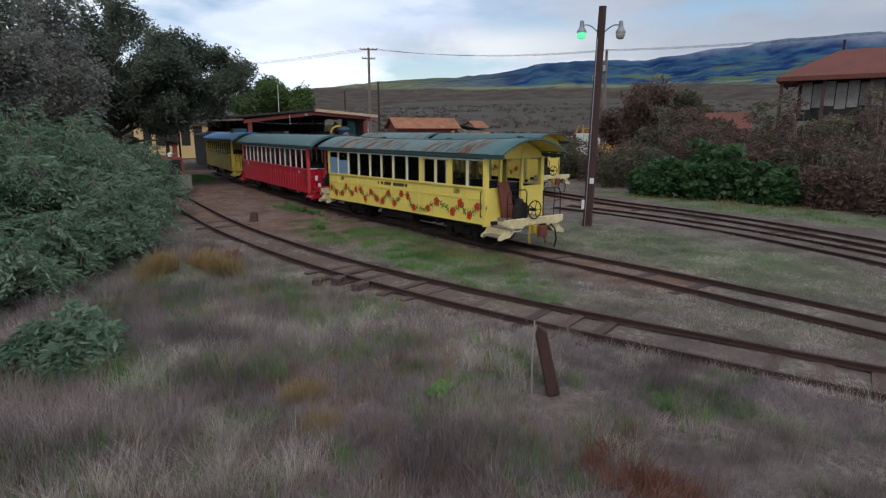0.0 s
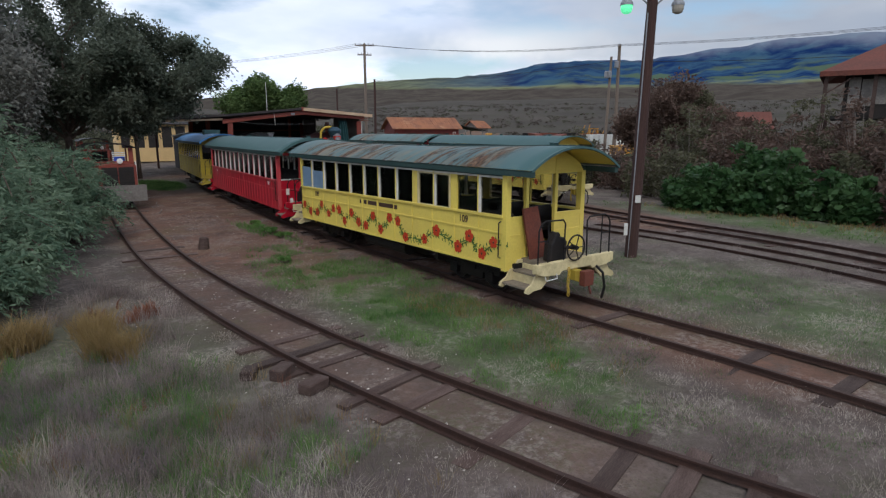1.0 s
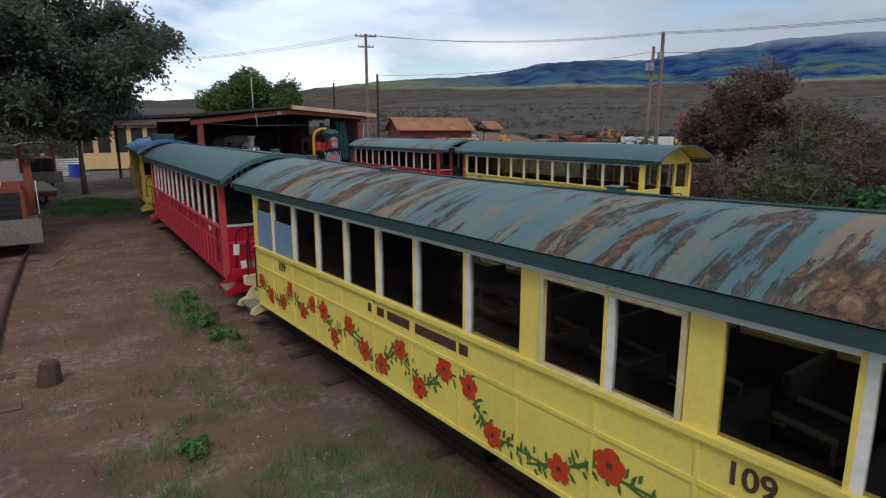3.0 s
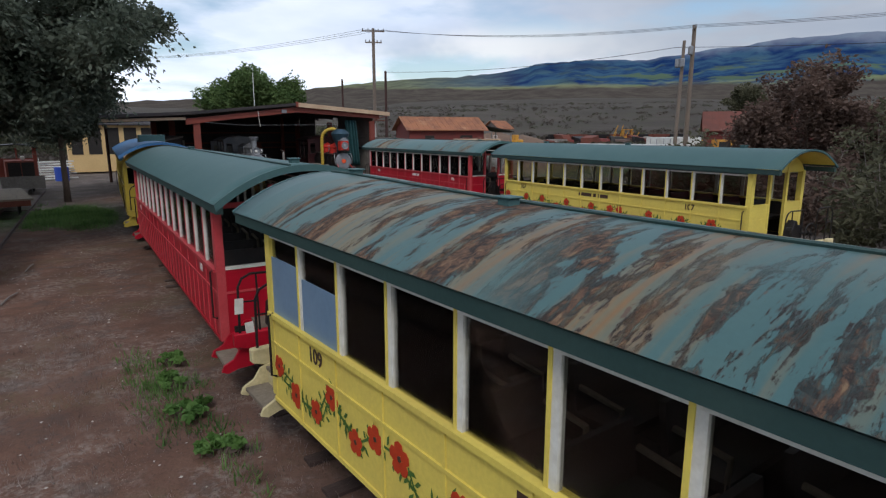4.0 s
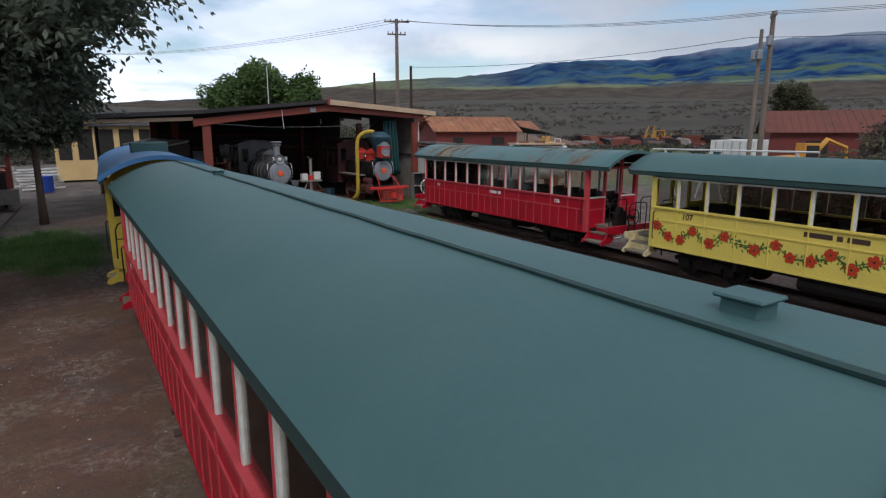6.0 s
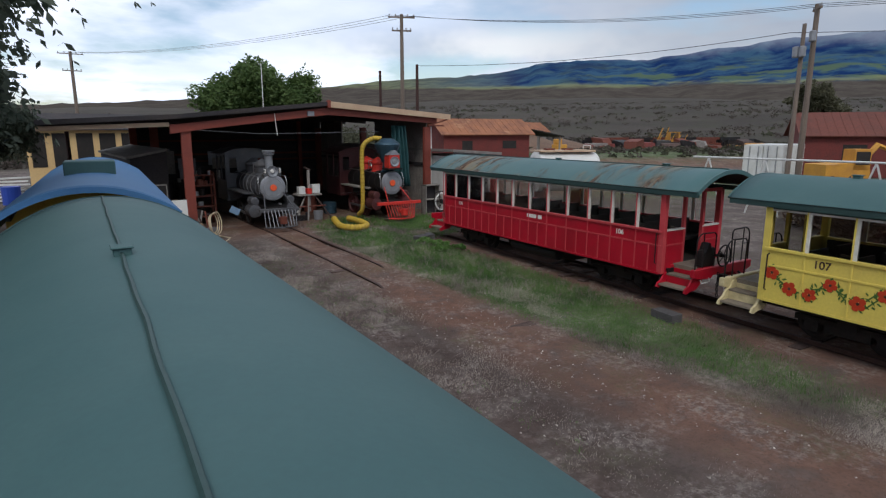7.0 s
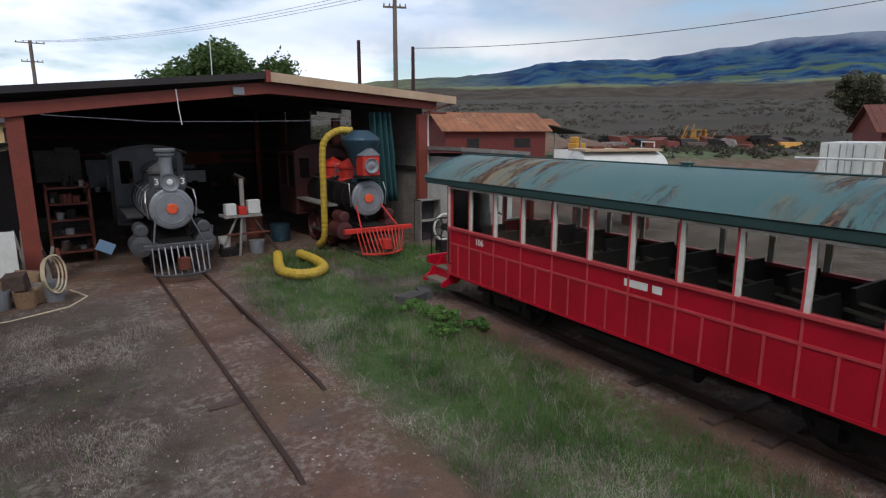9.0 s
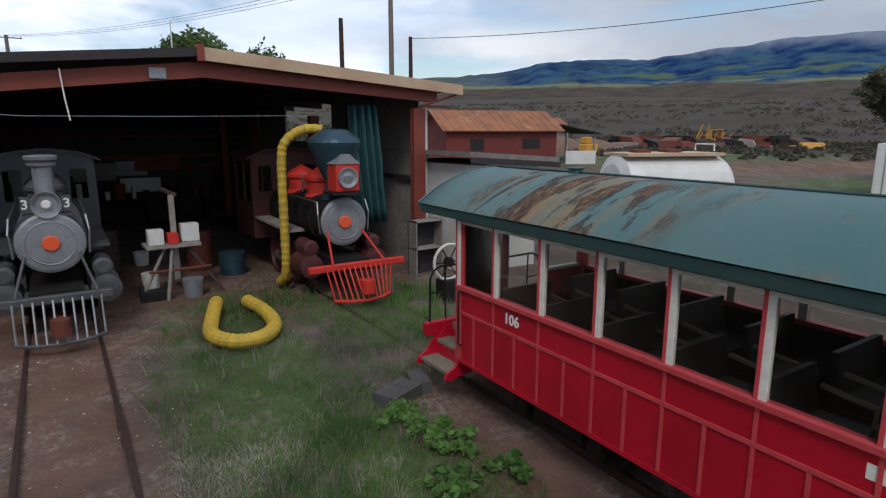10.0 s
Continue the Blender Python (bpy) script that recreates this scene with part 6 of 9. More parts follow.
def workbench():
    t = thing("workbench", pose(19.3, 57.2, 0.1), "long dark workbench loaded with parts along the back wall", "workbench")
    part("top", Build().box(-3.2, 3.2, -0.4, 0.4, 0.9, 1.0), M["dark"], t)
    for x in (-3.0, -1.0, 1.0, 3.0):
        part("leg", Build().box(x - 0.06, x + 0.06, -0.35, 0.35, 0, 0.9), M["dark"], t)
    rng = random.Random(4)
    for k in range(16):
        x = -3 + 6 * k / 15
        w, h = rng.uniform(0.1, 0.3), rng.uniform(0.15, 0.6)
        o = new("parts_box", Build().box(19.3 + x - w / 2, 19.3 + x + w / 2, 57.0, 57.3, 1.1, 1.1 + h).mesh("parts_box", M[rng.choice(["smoke_grey", "dark", "rust", "grey_board", "dark", "stone_white"])]))
        tagged(bevel(o, 0.01), "small box of parts on the long workbench", "box", "boxes on the workbench")


workbench()
for k, (x, z0, w, h) in enumerate(((16.9, 1.7, 0.9, 0.6), (18.4, 1.9, 0.8, 0.75), (20.0, 1.85, 1.0, 0.5), (15.8, 2.0, 0.6, 0.8))):
    simple("wall_panel", Build().box(x - w / 2, x + w / 2, 57.82, 57.86, z0, z0 + h), M["smoke_grey"], "grey metal panel hung on the shed's back wall", "panel", "panels on the back wall", bv=0.008)


def shelf_rack():
    t = thing("parts_rack", pose(15.3, 48.2, 0.12), "rusty rack crammed with pipe fittings beside the shed post", "rack")
    for x in (-0.45, 0.45):
        for y in (-0.25, 0.25):
            part("upright", Build().box(x - 0.03, x + 0.03, y - 0.03, y + 0.03, 0, 2.0), M["rust"], t)
    for k in range(5):
        part("shelf", Build().box(-0.48, 0.48, -0.28, 0.28, 0.3 + 0.4 * k, 0.34 + 0.4 * k), M["rust"], t)
    rng = random.Random(8)
    for k in range(28):
        x, y, z = rng.uniform(-0.4, 0.4), rng.uniform(-0.2, 0.15), 0.34 + 0.4 * rng.randrange(5)
        w, h = rng.uniform(0.04, 0.11), rng.uniform(0.08, 0.28)
        tagged(new("fitting", Build().disc_along((15.3 + x, 48.2 + y, 0.12 + z), (0, 0, 1), [(0, w), (h, w), (h, w * 0.7)], 8).mesh("fitting", M[rng.choice(["rust", "black", "tie", "smoke_grey"])])), "iron pipe fitting on the rusty rack", "fitting", "fittings on the rack")


shelf_rack()
b = Build().box(-0.24, 0.24, -0.02, 0.02, 0, 0.92, Matrix.Translation((13.95, 45.35, 0.50)) @ Matrix.Rotation(-0.12, 4, "X"))
simple("white_board", b, M["stone_white"], "scuffed white board leaning by the red post", "board", bv=0.008)
b = Build().box(13.62, 14.25, 45.15, 45.6, 0.1, 0.50)
simple("low_crate", b, M["tie"], "dark timber crate under the white board", "crate", bv=0.02)
rng = random.Random(31)
for k in range(11):
    w, d, h = rng.uniform(0.10, 0.26), rng.uniform(0.10, 0.22), rng.uniform(0.12, 0.36)
    px, py = 13.95 + 0.55 * rng.random(), 44.35 + 0.65 * rng.random()
    m = Matrix.Translation((px, py, 0.12 + (0.30 if k > 6 else 0.0))) @ Matrix.Rotation(rng.uniform(0, 3), 4, "Z") @ Matrix.Rotation(rng.uniform(-0.25, 0.25), 4, "X")
    b = Build().prism([(-w, 0), (w, 0.01), (w * rng.uniform(0.7, 1.0), h), (-w * rng.uniform(0.6, 1.0), h * rng.uniform(0.8, 1.1))][::-1], -d, d, m)
    simple("scrap_carton", b, M[rng.choice(["cardboard", "rust", "cardboard", "grey_board", "tie"])], "soiled carton of scrap heaped by the shed post", "scrap box", "scrap by the shed post", bv=0.015)
for k in range(9):
    a0 = rng.uniform(-0.5, 0.5)
    p = Vector((14.0 + 0.12 * k, 45.9 + 0.1 * rng.random(), 0.12))
    simple("timber_offcut", Build().box(-0.03, 0.03, -0.02, 0.02, 0, rng.uniform(0.6, 1.5), Matrix.Translation(p) @ Matrix.Rotation(rng.uniform(-0.3, 0.3), 4, "Y") @ Matrix.Rotation(-0.15 + 0.1 * a0, 4, "X")), M[rng.choice(["grey_board", "tie", "rust"])], "narrow timber offcut leaning by the red post", "timber", "offcuts by the post")
b = Build().box(11.5, 12.75, 46.6, 47.7, 0.76, 0.80)
tb = simple("low_table", b, M["blue_sheet"], "low table covered by a blue sheet", "table", bv=0.01)
for x, y in ((11.58, 46.7), (12.67, 46.7), (11.58, 47.6), (12.67, 47.6)):
    part("leg", Build().box(x - 0.03, x + 0.03, y - 0.03, y + 0.03, 0.02, 0.758), M["dark"], tb)
for x, y, r, h, mt, lb in ((13.85, 44.3, 0.19, 0.38, "smoke_grey", "dented grey metal pail lying by the scrap"), (14.25, 44.2, 0.2, 0.34, "cardboard", "stained tub beside the scrap"), (14.72, 44.4, 0.19, 0.42, "smoke_grey", "grey bucket with a coil of rope over it")):
    simple("pail", Build().disc_along((x, y, 0.11), (0, 0, 1), [(0, r * 0.85), (h, r), (h, r * 0.9), (0.1, r * 0.8)], 16), M[mt], lb, "pail", "pails by the shed post")
b = Build()
for k in range(3):
    b.tube([(14.68 + 0.04 * k + (0.14 + 0.02 * k) * math.cos(a * math.pi / 10), 44.15 - 0.03 * k + 0.05 * math.sin(a), 0.72 + (0.32 + 0.03 * k) * math.sin(a * math.pi / 10)) for a in range(20)], 0.018, 6, closed=True)
simple("rope_coil", b, M["rope"], "coil of pale rope leaning on the grey bucket", "rope")
b = Build().tube([(15.0, 45.0, 0.16), (15.25, 44.3, 0.14), (14.9, 43.7, 0.13), (14.0, 43.3, 0.12), (13.0, 43.2, 0.12), (11.8, 43.3, 0.1)], 0.022, 6)
simple("garden_hose", b, M["rope"], "pale hose lying in a curve on bare earth", "hose")
b = Build().box(0, 0.34, -0.02, 0.02, 0, 0.24, Matrix.Translation((15.55, 45.4, 0.9)) @ Matrix.Rotation(0.5, 4, "Y"))
simple("hanging_sign", b, M["blue_sheet"], "small pale blue card hanging from the rack", "sign")


def bulk_tank():
    t = thing("bulk_container", pose(12.6, 44.6, 0.1, 0, 0, -12), "white plastic bulk container in a cage on bare earth", "container")
    body = bevel(part("tank", Build().box(-0.52, 0.52, -0.5, 0.5, 0.12, 0.98), M["stone_white"], t), 0.06, 2)
    for k in range(4):
        part("panel", Build().box(-0.42 + 0.22 * k, -0.26 + 0.22 * k, -0.53, -0.50, 0.2, 0.68), M["stone_white"], body)
    part("label_plate", Build().box(-0.3, 0.3, -0.535, -0.50, 0.72, 0.90), M["smoke_grey"], body)
    part("cap", Build().disc_along((0, 0, 0.98), (0, 0, 1), [(0, 0.14), (0.05, 0.14), (0.05, 0.1)], 14), M["black"], t)
    part("pallet", Build().box(-0.55, 0.55, -0.52, 0.52, 0.0, 0.11), M["black"], t)
    return t


bulk_tank()


b = Build().box(13.0, 13.75, 46.6, 47.2, 0.12, 1.35)
c = simple("rusty_cabinet", b, M["rust"], "rusty brown cabinet with drawers under the shed roof", "cabinet", bv=0.015)
for k in range(3):
    part("drawer", Build().box(13.05, 13.7, 46.575, 46.6, 0.2 + 0.38 * k, 0.53 + 0.38 * k), M["rust"], c)
b = Build().box(13.45, 13.85, 46.9, 46.94, 1.352, 1.85)
c = simple("picture_frame", b, M["dark"], "small pale-edged frame standing on the rusty cabinet", "frame")
fr = Build().box(13.43, 13.87, 46.87, 46.90, 1.352, 1.39).box(13.43, 13.87, 46.87, 46.90, 1.81, 1.85).box(13.43, 13.46, 46.87, 46.90, 1.39, 1.81).box(13.84, 13.87, 46.87, 46.90, 1.39, 1.81)
part("rim", fr, M["grey_board"], c)


def gate_panel():
    t = thing("metal_locker", pose(24.2, 45.2, 0.12), "grey metal locker with an open front by the red post", "locker")
    part("back", Build().box(-0.36, 0.36, 0.3, 0.34, 0, 1.3), M["shed_dark"], t)
    for x in (-0.36, 0.33):
        part("side", Build().box(x, x + 0.03, -0.02, 0.3, 0, 1.3), M["grey_board"], t)
    for z in (0.0, 0.65, 1.27):
        part("shelf", Build().box(-0.36, 0.36, -0.02, 0.3, z, z + 0.03), M["grey_board"], t)
    return t


gate_panel()
b = Build().tube([(23.3 + 0.34 * math.cos(a * math.pi / 12), 43.2, 0.95 + 0.34 * math.sin(a * math.pi / 12)) for a in range(24)], 0.03, 6, closed=True)
w = thing("cable_reel", pose(0, 0, 0), "large spoked wheel standing beside the coach end", "wheel")
part("rim", b, M["stone_white"], w)
b = Build().disc_along((23.3, 43.15, 0.95), (0, 1, 0), [(0, 0.09), (0.12, 0.09)], 12)
for a in range(6):
    b.tube([(23.3, 43.2, 0.95), (23.3 + 0.33 * math.cos(a * 1.05), 43.2, 0.95 + 0.33 * math.sin(a * 1.05))], 0.014, 5)
part("spokes", b, M["black"], w)
part("foot", Build().box(23.1, 23.5, 43.05, 43.35, 0.1, 0.62), M["black"], w)

# ---- small things in the yard ----


def block(x, y, rz, mat, label, name="concrete_block", sx=0.2, sy=0.1, h=0.19, z=None):
    m = Matrix.Translation((x, y, (ground_z(x, y) - 0.03) if z is None else z)) @ Matrix.Rotation(radians(rz), 4, "Z")
    b = Build().box(-sx, sx, -sy, sy, 0, h, m)
    if name == "concrete_block":
        for q in (-0.5, 0.5):
            b.box(q * sx - sx * 0.3, q * sx + sx * 0.3, -sy * 0.6, sy * 0.6, h, h + 0.004, m)
    return simple(name, b, M[mat], label, name.replace("_", " "), "loose blocks in the yard" if name == "concrete_block" else "loose ties in the yard", bv=0.015)


block(20.35, 40.2, 20, "brick_block", "grey concrete block lying in the grass by the coach", sx=0.27, sy=0.17)
block(20.75, 40.35, 70, "brick_block", "grey concrete block tipped against another", sx=0.22, sy=0.12)
block(19.9, 30.7, 80, "brick_block", "long grey concrete block below the coach steps", sx=0.27, sy=0.14)
block(4.90, 10.55, 40, "tie", "short dark stub of timber tie on gravel", "tie_stub", 0.16, 0.10, 0.16)
block(5.08, 9.95, 25, "tie", "short dark stub of timber tie on gravel", "tie_stub", 0.18, 0.10, 0.14)
block(4.55, 10.8, 60, "tie", "short dark stub of timber tie on gravel", "tie_stub", 0.13, 0.09, 0.12)
b = Build().disc_along((6.16, 19.85, -0.02), (0.1, 0.05, 1), [(0, 0.15), (0.12, 0.14), (0.30, 0.12), (0.34, 0.08)], 10)
simple("tree_stump", b, M["tie"], "dark weathered stump in trampled grass", "stump")
b = Build().prism([(-0.075, 0), (0.075, 0), (0.065, 0.78), (0.0, 0.86), (-0.06, 0.74)][::-1], -0.06, 0.06, Matrix.Translation((4.72, 4.42, 0.0)) @ Matrix.Rotation(radians(-35), 4, "Z") @ Matrix.Rotation(radians(-13), 4, "Y"))
simple("fence_post", b, M["pole"], "leaning charred timber fence post in dry grass", "fence post", bv=0.012)
b = Build().tube([(4.5, 4.55, 0.0), (4.49, 4.55, 0.45), (4.52, 4.56, 0.9)], 0.008, 5)
simple("wire_stake", b, M["grey_board"], "thin grey wire stake beside the fence post", "stake")
for x, y, a in ((13.2, 33.2, 30), (6.9, 31.0, 80), (6.5, 28.0, 75)):
    b = Build().tube([(x, y, ground_z(x, y) + 0.03), (x + 0.5 * math.cos(radians(a)), y + 0.5 * math.sin(radians(a)), ground_z(x, y) + 0.05), (x + 1.0 * math.cos(radians(a)), y + 0.9 * math.sin(radians(a)), ground_z(x, y) + 0.03)], 0.018, 5)
    simple("fallen_stick", b, M["dead_wood"], "pale dry stick lying on bare earth", "stick", "sticks in the yard")


# ---- poles, lamps and wires ----
def lamp_post():
    t = thing("street_lamp", pose(14.68, 12.57, 0), "tall dark timber pole with two hooded yard lamps", "street lamp")
    lean = 0.035
    part("pole", Build().tube([(0, 0, -0.3), (lean * 3.4, 0, 3.4), (lean * 6.75, 0, 6.75)], [0.155, 0.14, 0.115], 14), M["pole"], t)
    dx, dy = math.cos(radians(-35.4)), math.sin(radians(-35.4))
    for s, k in ((-1, 0), (1, 1)):
        bx = lean * 6.2
        pts = []
        for q in range(9):
            u = q / 8
            pts.append((bx + s * dx * (0.1 + 0.5 * u), s * dy * (0.1 + 0.5 * u), 6.0 + 0.22 * math.sin(u * 2.2)))
        arm = part("arm", Build().tube(pts, 0.022, 6), M["smoke_grey"], t)
        hx, hy = bx + s * dx * 0.6, s * dy * 0.6
        part("hood", Build().disc_along((hx, hy, 5.98), (0, 0, 1), [(0, 0.15), (0.05, 0.145), (0.14, 0.09), (0.20, 0.07), (0.34, 0.06), (0.36, 0.03)], 16), M["smoke_grey"], arm)
        gm = M["lamp_green"] if k == 0 else M["lamp_dull"]
        part("globe", Build().disc_along((hx, hy, 5.80), (0, 0, 1), [(0, 0.06), (0.03, 0.11), (0.10, 0.135), (0.19, 0.14)], 16), gm, arm, "glowing green glass globe" if k == 0 else "dull glass globe")
    c = Matrix.Rotation(radians(-35.4), 4, "Z")
    part("plate", Build().box(-0.02, 0.11, -0.165, -0.155, 1.38, 1.56, c), M["stone_white"], t, "white tag nailed to the pole")
    part("plate", Build().box(-0.23, -0.14, -0.10, -0.09, 0.56, 0.86, c), M["stone_white"], t, "white tag nailed to the pole")
    part("conduit", Build().tube([(-0.13, -0.02, 0), (-0.13 + lean * 5, -0.02, 5.8)], 0.016, 5), M["smoke_grey"], t)
    return t


def lamp_material(name, colour, strength):
    m = bpy.data.materials.new(name)
    m.use_nodes = True
    b = m.node_tree.nodes["Principled BSDF"]
    b.inputs["Base Color"].default_value = (*colour, 1)
    b.inputs["Roughness"].default_value = 0.3
    if strength:
        b.inputs["Emission Color"].default_value = (*colour, 1)
        b.inputs["Emission Strength"].default_value = strength
    return m


M["lamp_green"] = lamp_material("green_lit_globe", (0.12, 0.75, 0.35), 0.9)
M["lamp_dull"] = lamp_material("dull_globe", (0.35, 0.32, 0.27), 0.0)
lamp_post()


def power_pole(x, y, top, r, label, arms=(), lean=(0, 0), mat="grey_pole", cans=0, yaw=0.0):
    t = thing("power_pole", pose(x, y, ground_z(x, y)), label, "power pole", "power poles")
    h = top - ground_z(x, y)
    part("pole", Build().tube([(0, 0, -0.3), (lean[0] * h, lean[1] * h, h)], [r, r * 0.72], 10), M[mat], t)
    for z, w in arms:
        c = Matrix.Translation((lean[0] * h, lean[1] * h, h - z)) @ Matrix.Rotation(radians(yaw), 4, "Z")
        a = part("cross_arm", Build().box(-w, w, -0.06, 0.06, -0.06, 0.06, c), M[mat], t)
        for q in (-0.92, -0.45, 0.45, 0.92):
            p = c @ Vector((q * w, 0, 0.06))
            part("insulator", Build().disc_along(p, (0, 0, 1), [(0, 0.03), (0.06, 0.06), (0.12, 0.05), (0.16, 0.06), (0.2, 0.02)], 8), M["smoke_grey"], a)
    for k in range(cans):
        a = radians(yaw + 150 + 60 * k)
        part("transformer", Build().disc_along((lean[0] * h * 0.85 + 0.38 * math.cos(a), lean[1] * h * 0.85 + 0.38 * math.sin(a), h * 0.80), (0, 0, 1), [(0, 0.17), (0.05, 0.2), (0.6, 0.2), (0.66, 0.1)], 12), M["smoke_grey"], t)
    return t


power_pole(37.7, 69.6, 13.6, 0.20, "tall power pole with two cross arms behind the shed", ((0.25, 1.15), (1.35, 0.85)), yaw=-25)
power_pole(25.25, 51.5, 6.75, 0.09, "slim dark pole beside the shed roof", mat="pole")
power_pole(37.5, 66.9, 9.2, 0.16, "dark service pole behind the engine shed", mat="pole")
power_pole(50.7, 41.9, 11.4, 0.20, "brown power pole with cross arm beyond the coaches", ((0.3, 0.7),), cans=1, yaw=40)
power_pole(49.2, 41.9, 10.2, 0.16, "leaning grey pole beside the taller power pole", lean=(0.075, 0.03), cans=2)
power_pole(16.8, 125, 14.8, 0.28, "far power pole with two cross arms", ((0.3, 1.6), (2.6, 1.2)), yaw=0)
power_pole(22.4, 61.3, 7.8, 0.035, "thin mast rising behind the shed", mat="stone_white")
power_pole(36, 110, 9.0, 0.15, "dark far pole on the plain", mat="pole")


def wire(a, b2, sag, r=0.018):
    a, b2 = Vector(a), Vector(b2)
    pts = [a.lerp(b2, i / 24) - Vector((0, 0, sag * 4 * (i / 24) * (1 - i / 24))) for i in range(25)]
    return simple("overhead_wire", Build().tube(pts, r, 4), M["black"], "dark overhead wire sagging between power poles", "wire", "overhead wires")


wire((37.5, 66.9, 9.1), (50.7, 43.4, 9.9), 0.55, 0.022)
wire((50.7, 43.4, 9.9), (75, -10, 11.0), 1.2, 0.022)
for dx in (-0.9, 0.0, 0.9):
    wire((37.7 + dx, 69.6 - 0.4 * dx, 13.5), (50.7 + 0.5 * dx, 41.9 + 0.4 * dx, 11.3), 0.7, 0.016)
    wire((50.7 + 0.5 * dx, 41.9 + 0.4 * dx, 11.3), (74 + dx, -8, 14.0), 1.2, 0.016)
    wire((37.7 + dx, 69.6 - 0.4 * dx, 13.5), (16.8 + dx, 125, 14.7), 1.0, 0.016)


# ---- buildings and machines round the yard ----
def gable_house(name, m, lx, ly, wall, eave, ridge, wallm, roofm, label, over=0.4, base=0.0, rib=0.6, openings=()):
    """A gabled building, ridge along x; the eave front faces -y."""
    t = thing(name, m, label, "building")
    part("wall", Build().box(-lx / 2, lx / 2, -ly / 2, -ly / 2 + 0.12, base, eave), wallm, t)
    part("wall", Build().box(-lx / 2, lx / 2, ly / 2 - 0.12, ly / 2, base, eave), wallm, t)
    for s in (-1, 1):
        xa, xb = (s * lx / 2 - 0.12, s * lx / 2) if s > 0 else (s * lx / 2, s * lx / 2 + 0.12)
        b = Build()
        k = Matrix.Rotation(math.pi / 2, 4, "Z")
        b.prism([(-ly / 2 + 0.12, base), (ly / 2 - 0.12, base), (ly / 2 - 0.12, eave), (0, ridge - 0.05), (-ly / 2 + 0.12, eave)], -xb, -xa, k)
        part("gable_wall", b, wallm, t)
        sl = (ridge - eave) / (ly / 2)
        o = over
        y0 = s * (ly / 2 + o)
        rb = Build()
        q = [(-lx / 2 - o, y0, eave - sl * o), (lx / 2 + o, y0, eave - sl * o), (lx / 2 + o, 0, ridge), (-lx / 2 - o, 0, ridge)]
        rb.v = q + [(x, y, z + 0.07) for x, y, z in q]
        rb.f = [(3, 2, 1, 0), (4, 5, 6, 7), (0, 1, 5, 4), (1, 2, 6, 5), (2, 3, 7, 6), (3, 0, 4, 7)]
        r = part("roof", rb, roofm, t)
        cb = Build()
        n = int((lx + 2 * o) / rib)
        for i in range(n):
            x = -lx / 2 - o + (i + 0.5) * rib
            cb.tube([(x, y0, eave - sl * o + 0.075), (x, 0, ridge + 0.075)], 0.025, 4)
        part("roof_ribs", cb, roofm, r)
    # no hole is cut: dark panels on the wall stand for the shade inside
    for x, z, w, h in openings:
        part("opening", Build().box(x - w / 2, x + w / 2, -ly / 2 - 0.02, -ly / 2 + 0.02, z, z + h), M["dark"], t)
    return t


gz = ground_z(48, 67)
gable_house("tin_shed", pose(44.5, 67.5, 0.9, 0, 0, -14), 8.5, 4.6, 0, 2.7, 3.9, M["barn_red"], M["orange_roof"], "low red shed with a rusty orange tin roof", openings=((2.2, 1.3, 1.4, 0.7), (-2.0, 1.2, 1.0, 0.8)))
lean = thing("open_lean_to", pose(49.6, 66.4, 0.9, 0, 0, -14), "open timber lean-to beside the tin shed", "shelter")
for x, y in ((0.2, -2.0), (2.6, -2.0), (0.2, 1.8), (2.6, 1.8)):
    part("post", Build().box(x - 0.06, x + 0.06, y - 0.06, y + 0.06, -0.5, 2.4), M["grey_board"], lean)
part("roof", Build().prism([(-0.3, 2.9), (2.9, 2.3), (2.9, 2.4), (-0.3, 3.0)][::-1], -2.3, 2.1), M["dark"], lean)
part("low_wall", Build().box(0.1, 2.7, -2.1, -2.0, -0.5, 1.1), M["stone_white"], lean)
gable_house("long_barn", pose(67.1, 42.5, 0.2, 0, 0, -57), 13.0, 7.0, 0, 3.3, 5.0, M["barn_red"], M["dark_roof"], "long red barn under a brown-red roof beyond the container", openings=((-3, 0.6, 1.6, 1.9), (1, 0.9, 2.0, 1.3)))
gable_house("hut", pose(64.0, 80.5, 1.6, 0, 0, 10), 2.8, 2.6, 0, 2.3, 3.2, M["grey_board"], M["orange_roof"], "small far hut with an orange roof")
gable_house("buff_building", pose(13.9, 70.5, 0.2, 0, 0, -2), 7.6, 6.0, 0, 3.7, 4.6, M["buff_wall"], M["shed_dark"], "buff plastered building with tall dark window openings", openings=((-3.2, 1.35, 0.75, 2.05), (-2.0, 1.35, 0.9, 2.05), (-0.75, 1.35, 0.9, 2.05), (0.5, 1.35, 0.9, 2.05), (1.75, 1.35, 0.9, 2.05), (3.0, 1.7, 0.7, 1.3)))
low = thing("low_store", pose(25.9, 46.2, 0.1), "low whitewashed store with a flat grey roof", "building")
part("wall", Build().box(-1.0, 1.1, -1.5, 2.0, 0, 2.55), M["stone_white"], low)
part("roof", Build().prism([(-1.25, 2.75), (-1.25, 2.86), (1.45, 2.68), (1.45, 2.57)], -1.9, 2.4), M["grey_board"], low)
part("eave_board", Build().prism([(-1.25, 2.62), (-1.25, 2.74), (1.45, 2.56), (1.45, 2.44)], -1.95, -1.9), M["shed_dark"], low)
b = Build().disc_along((25.7, 50.2, 3.05), (0, 0, 1), [(0, 0.3), (0.1, 0.42), (0.3, 0.42), (0.45, 0.3), (0.5, 0.1)], 16)
b.tube([(25.7, 50.2, 0), (25.7, 50.2, 3.1)], 0.06, 6)
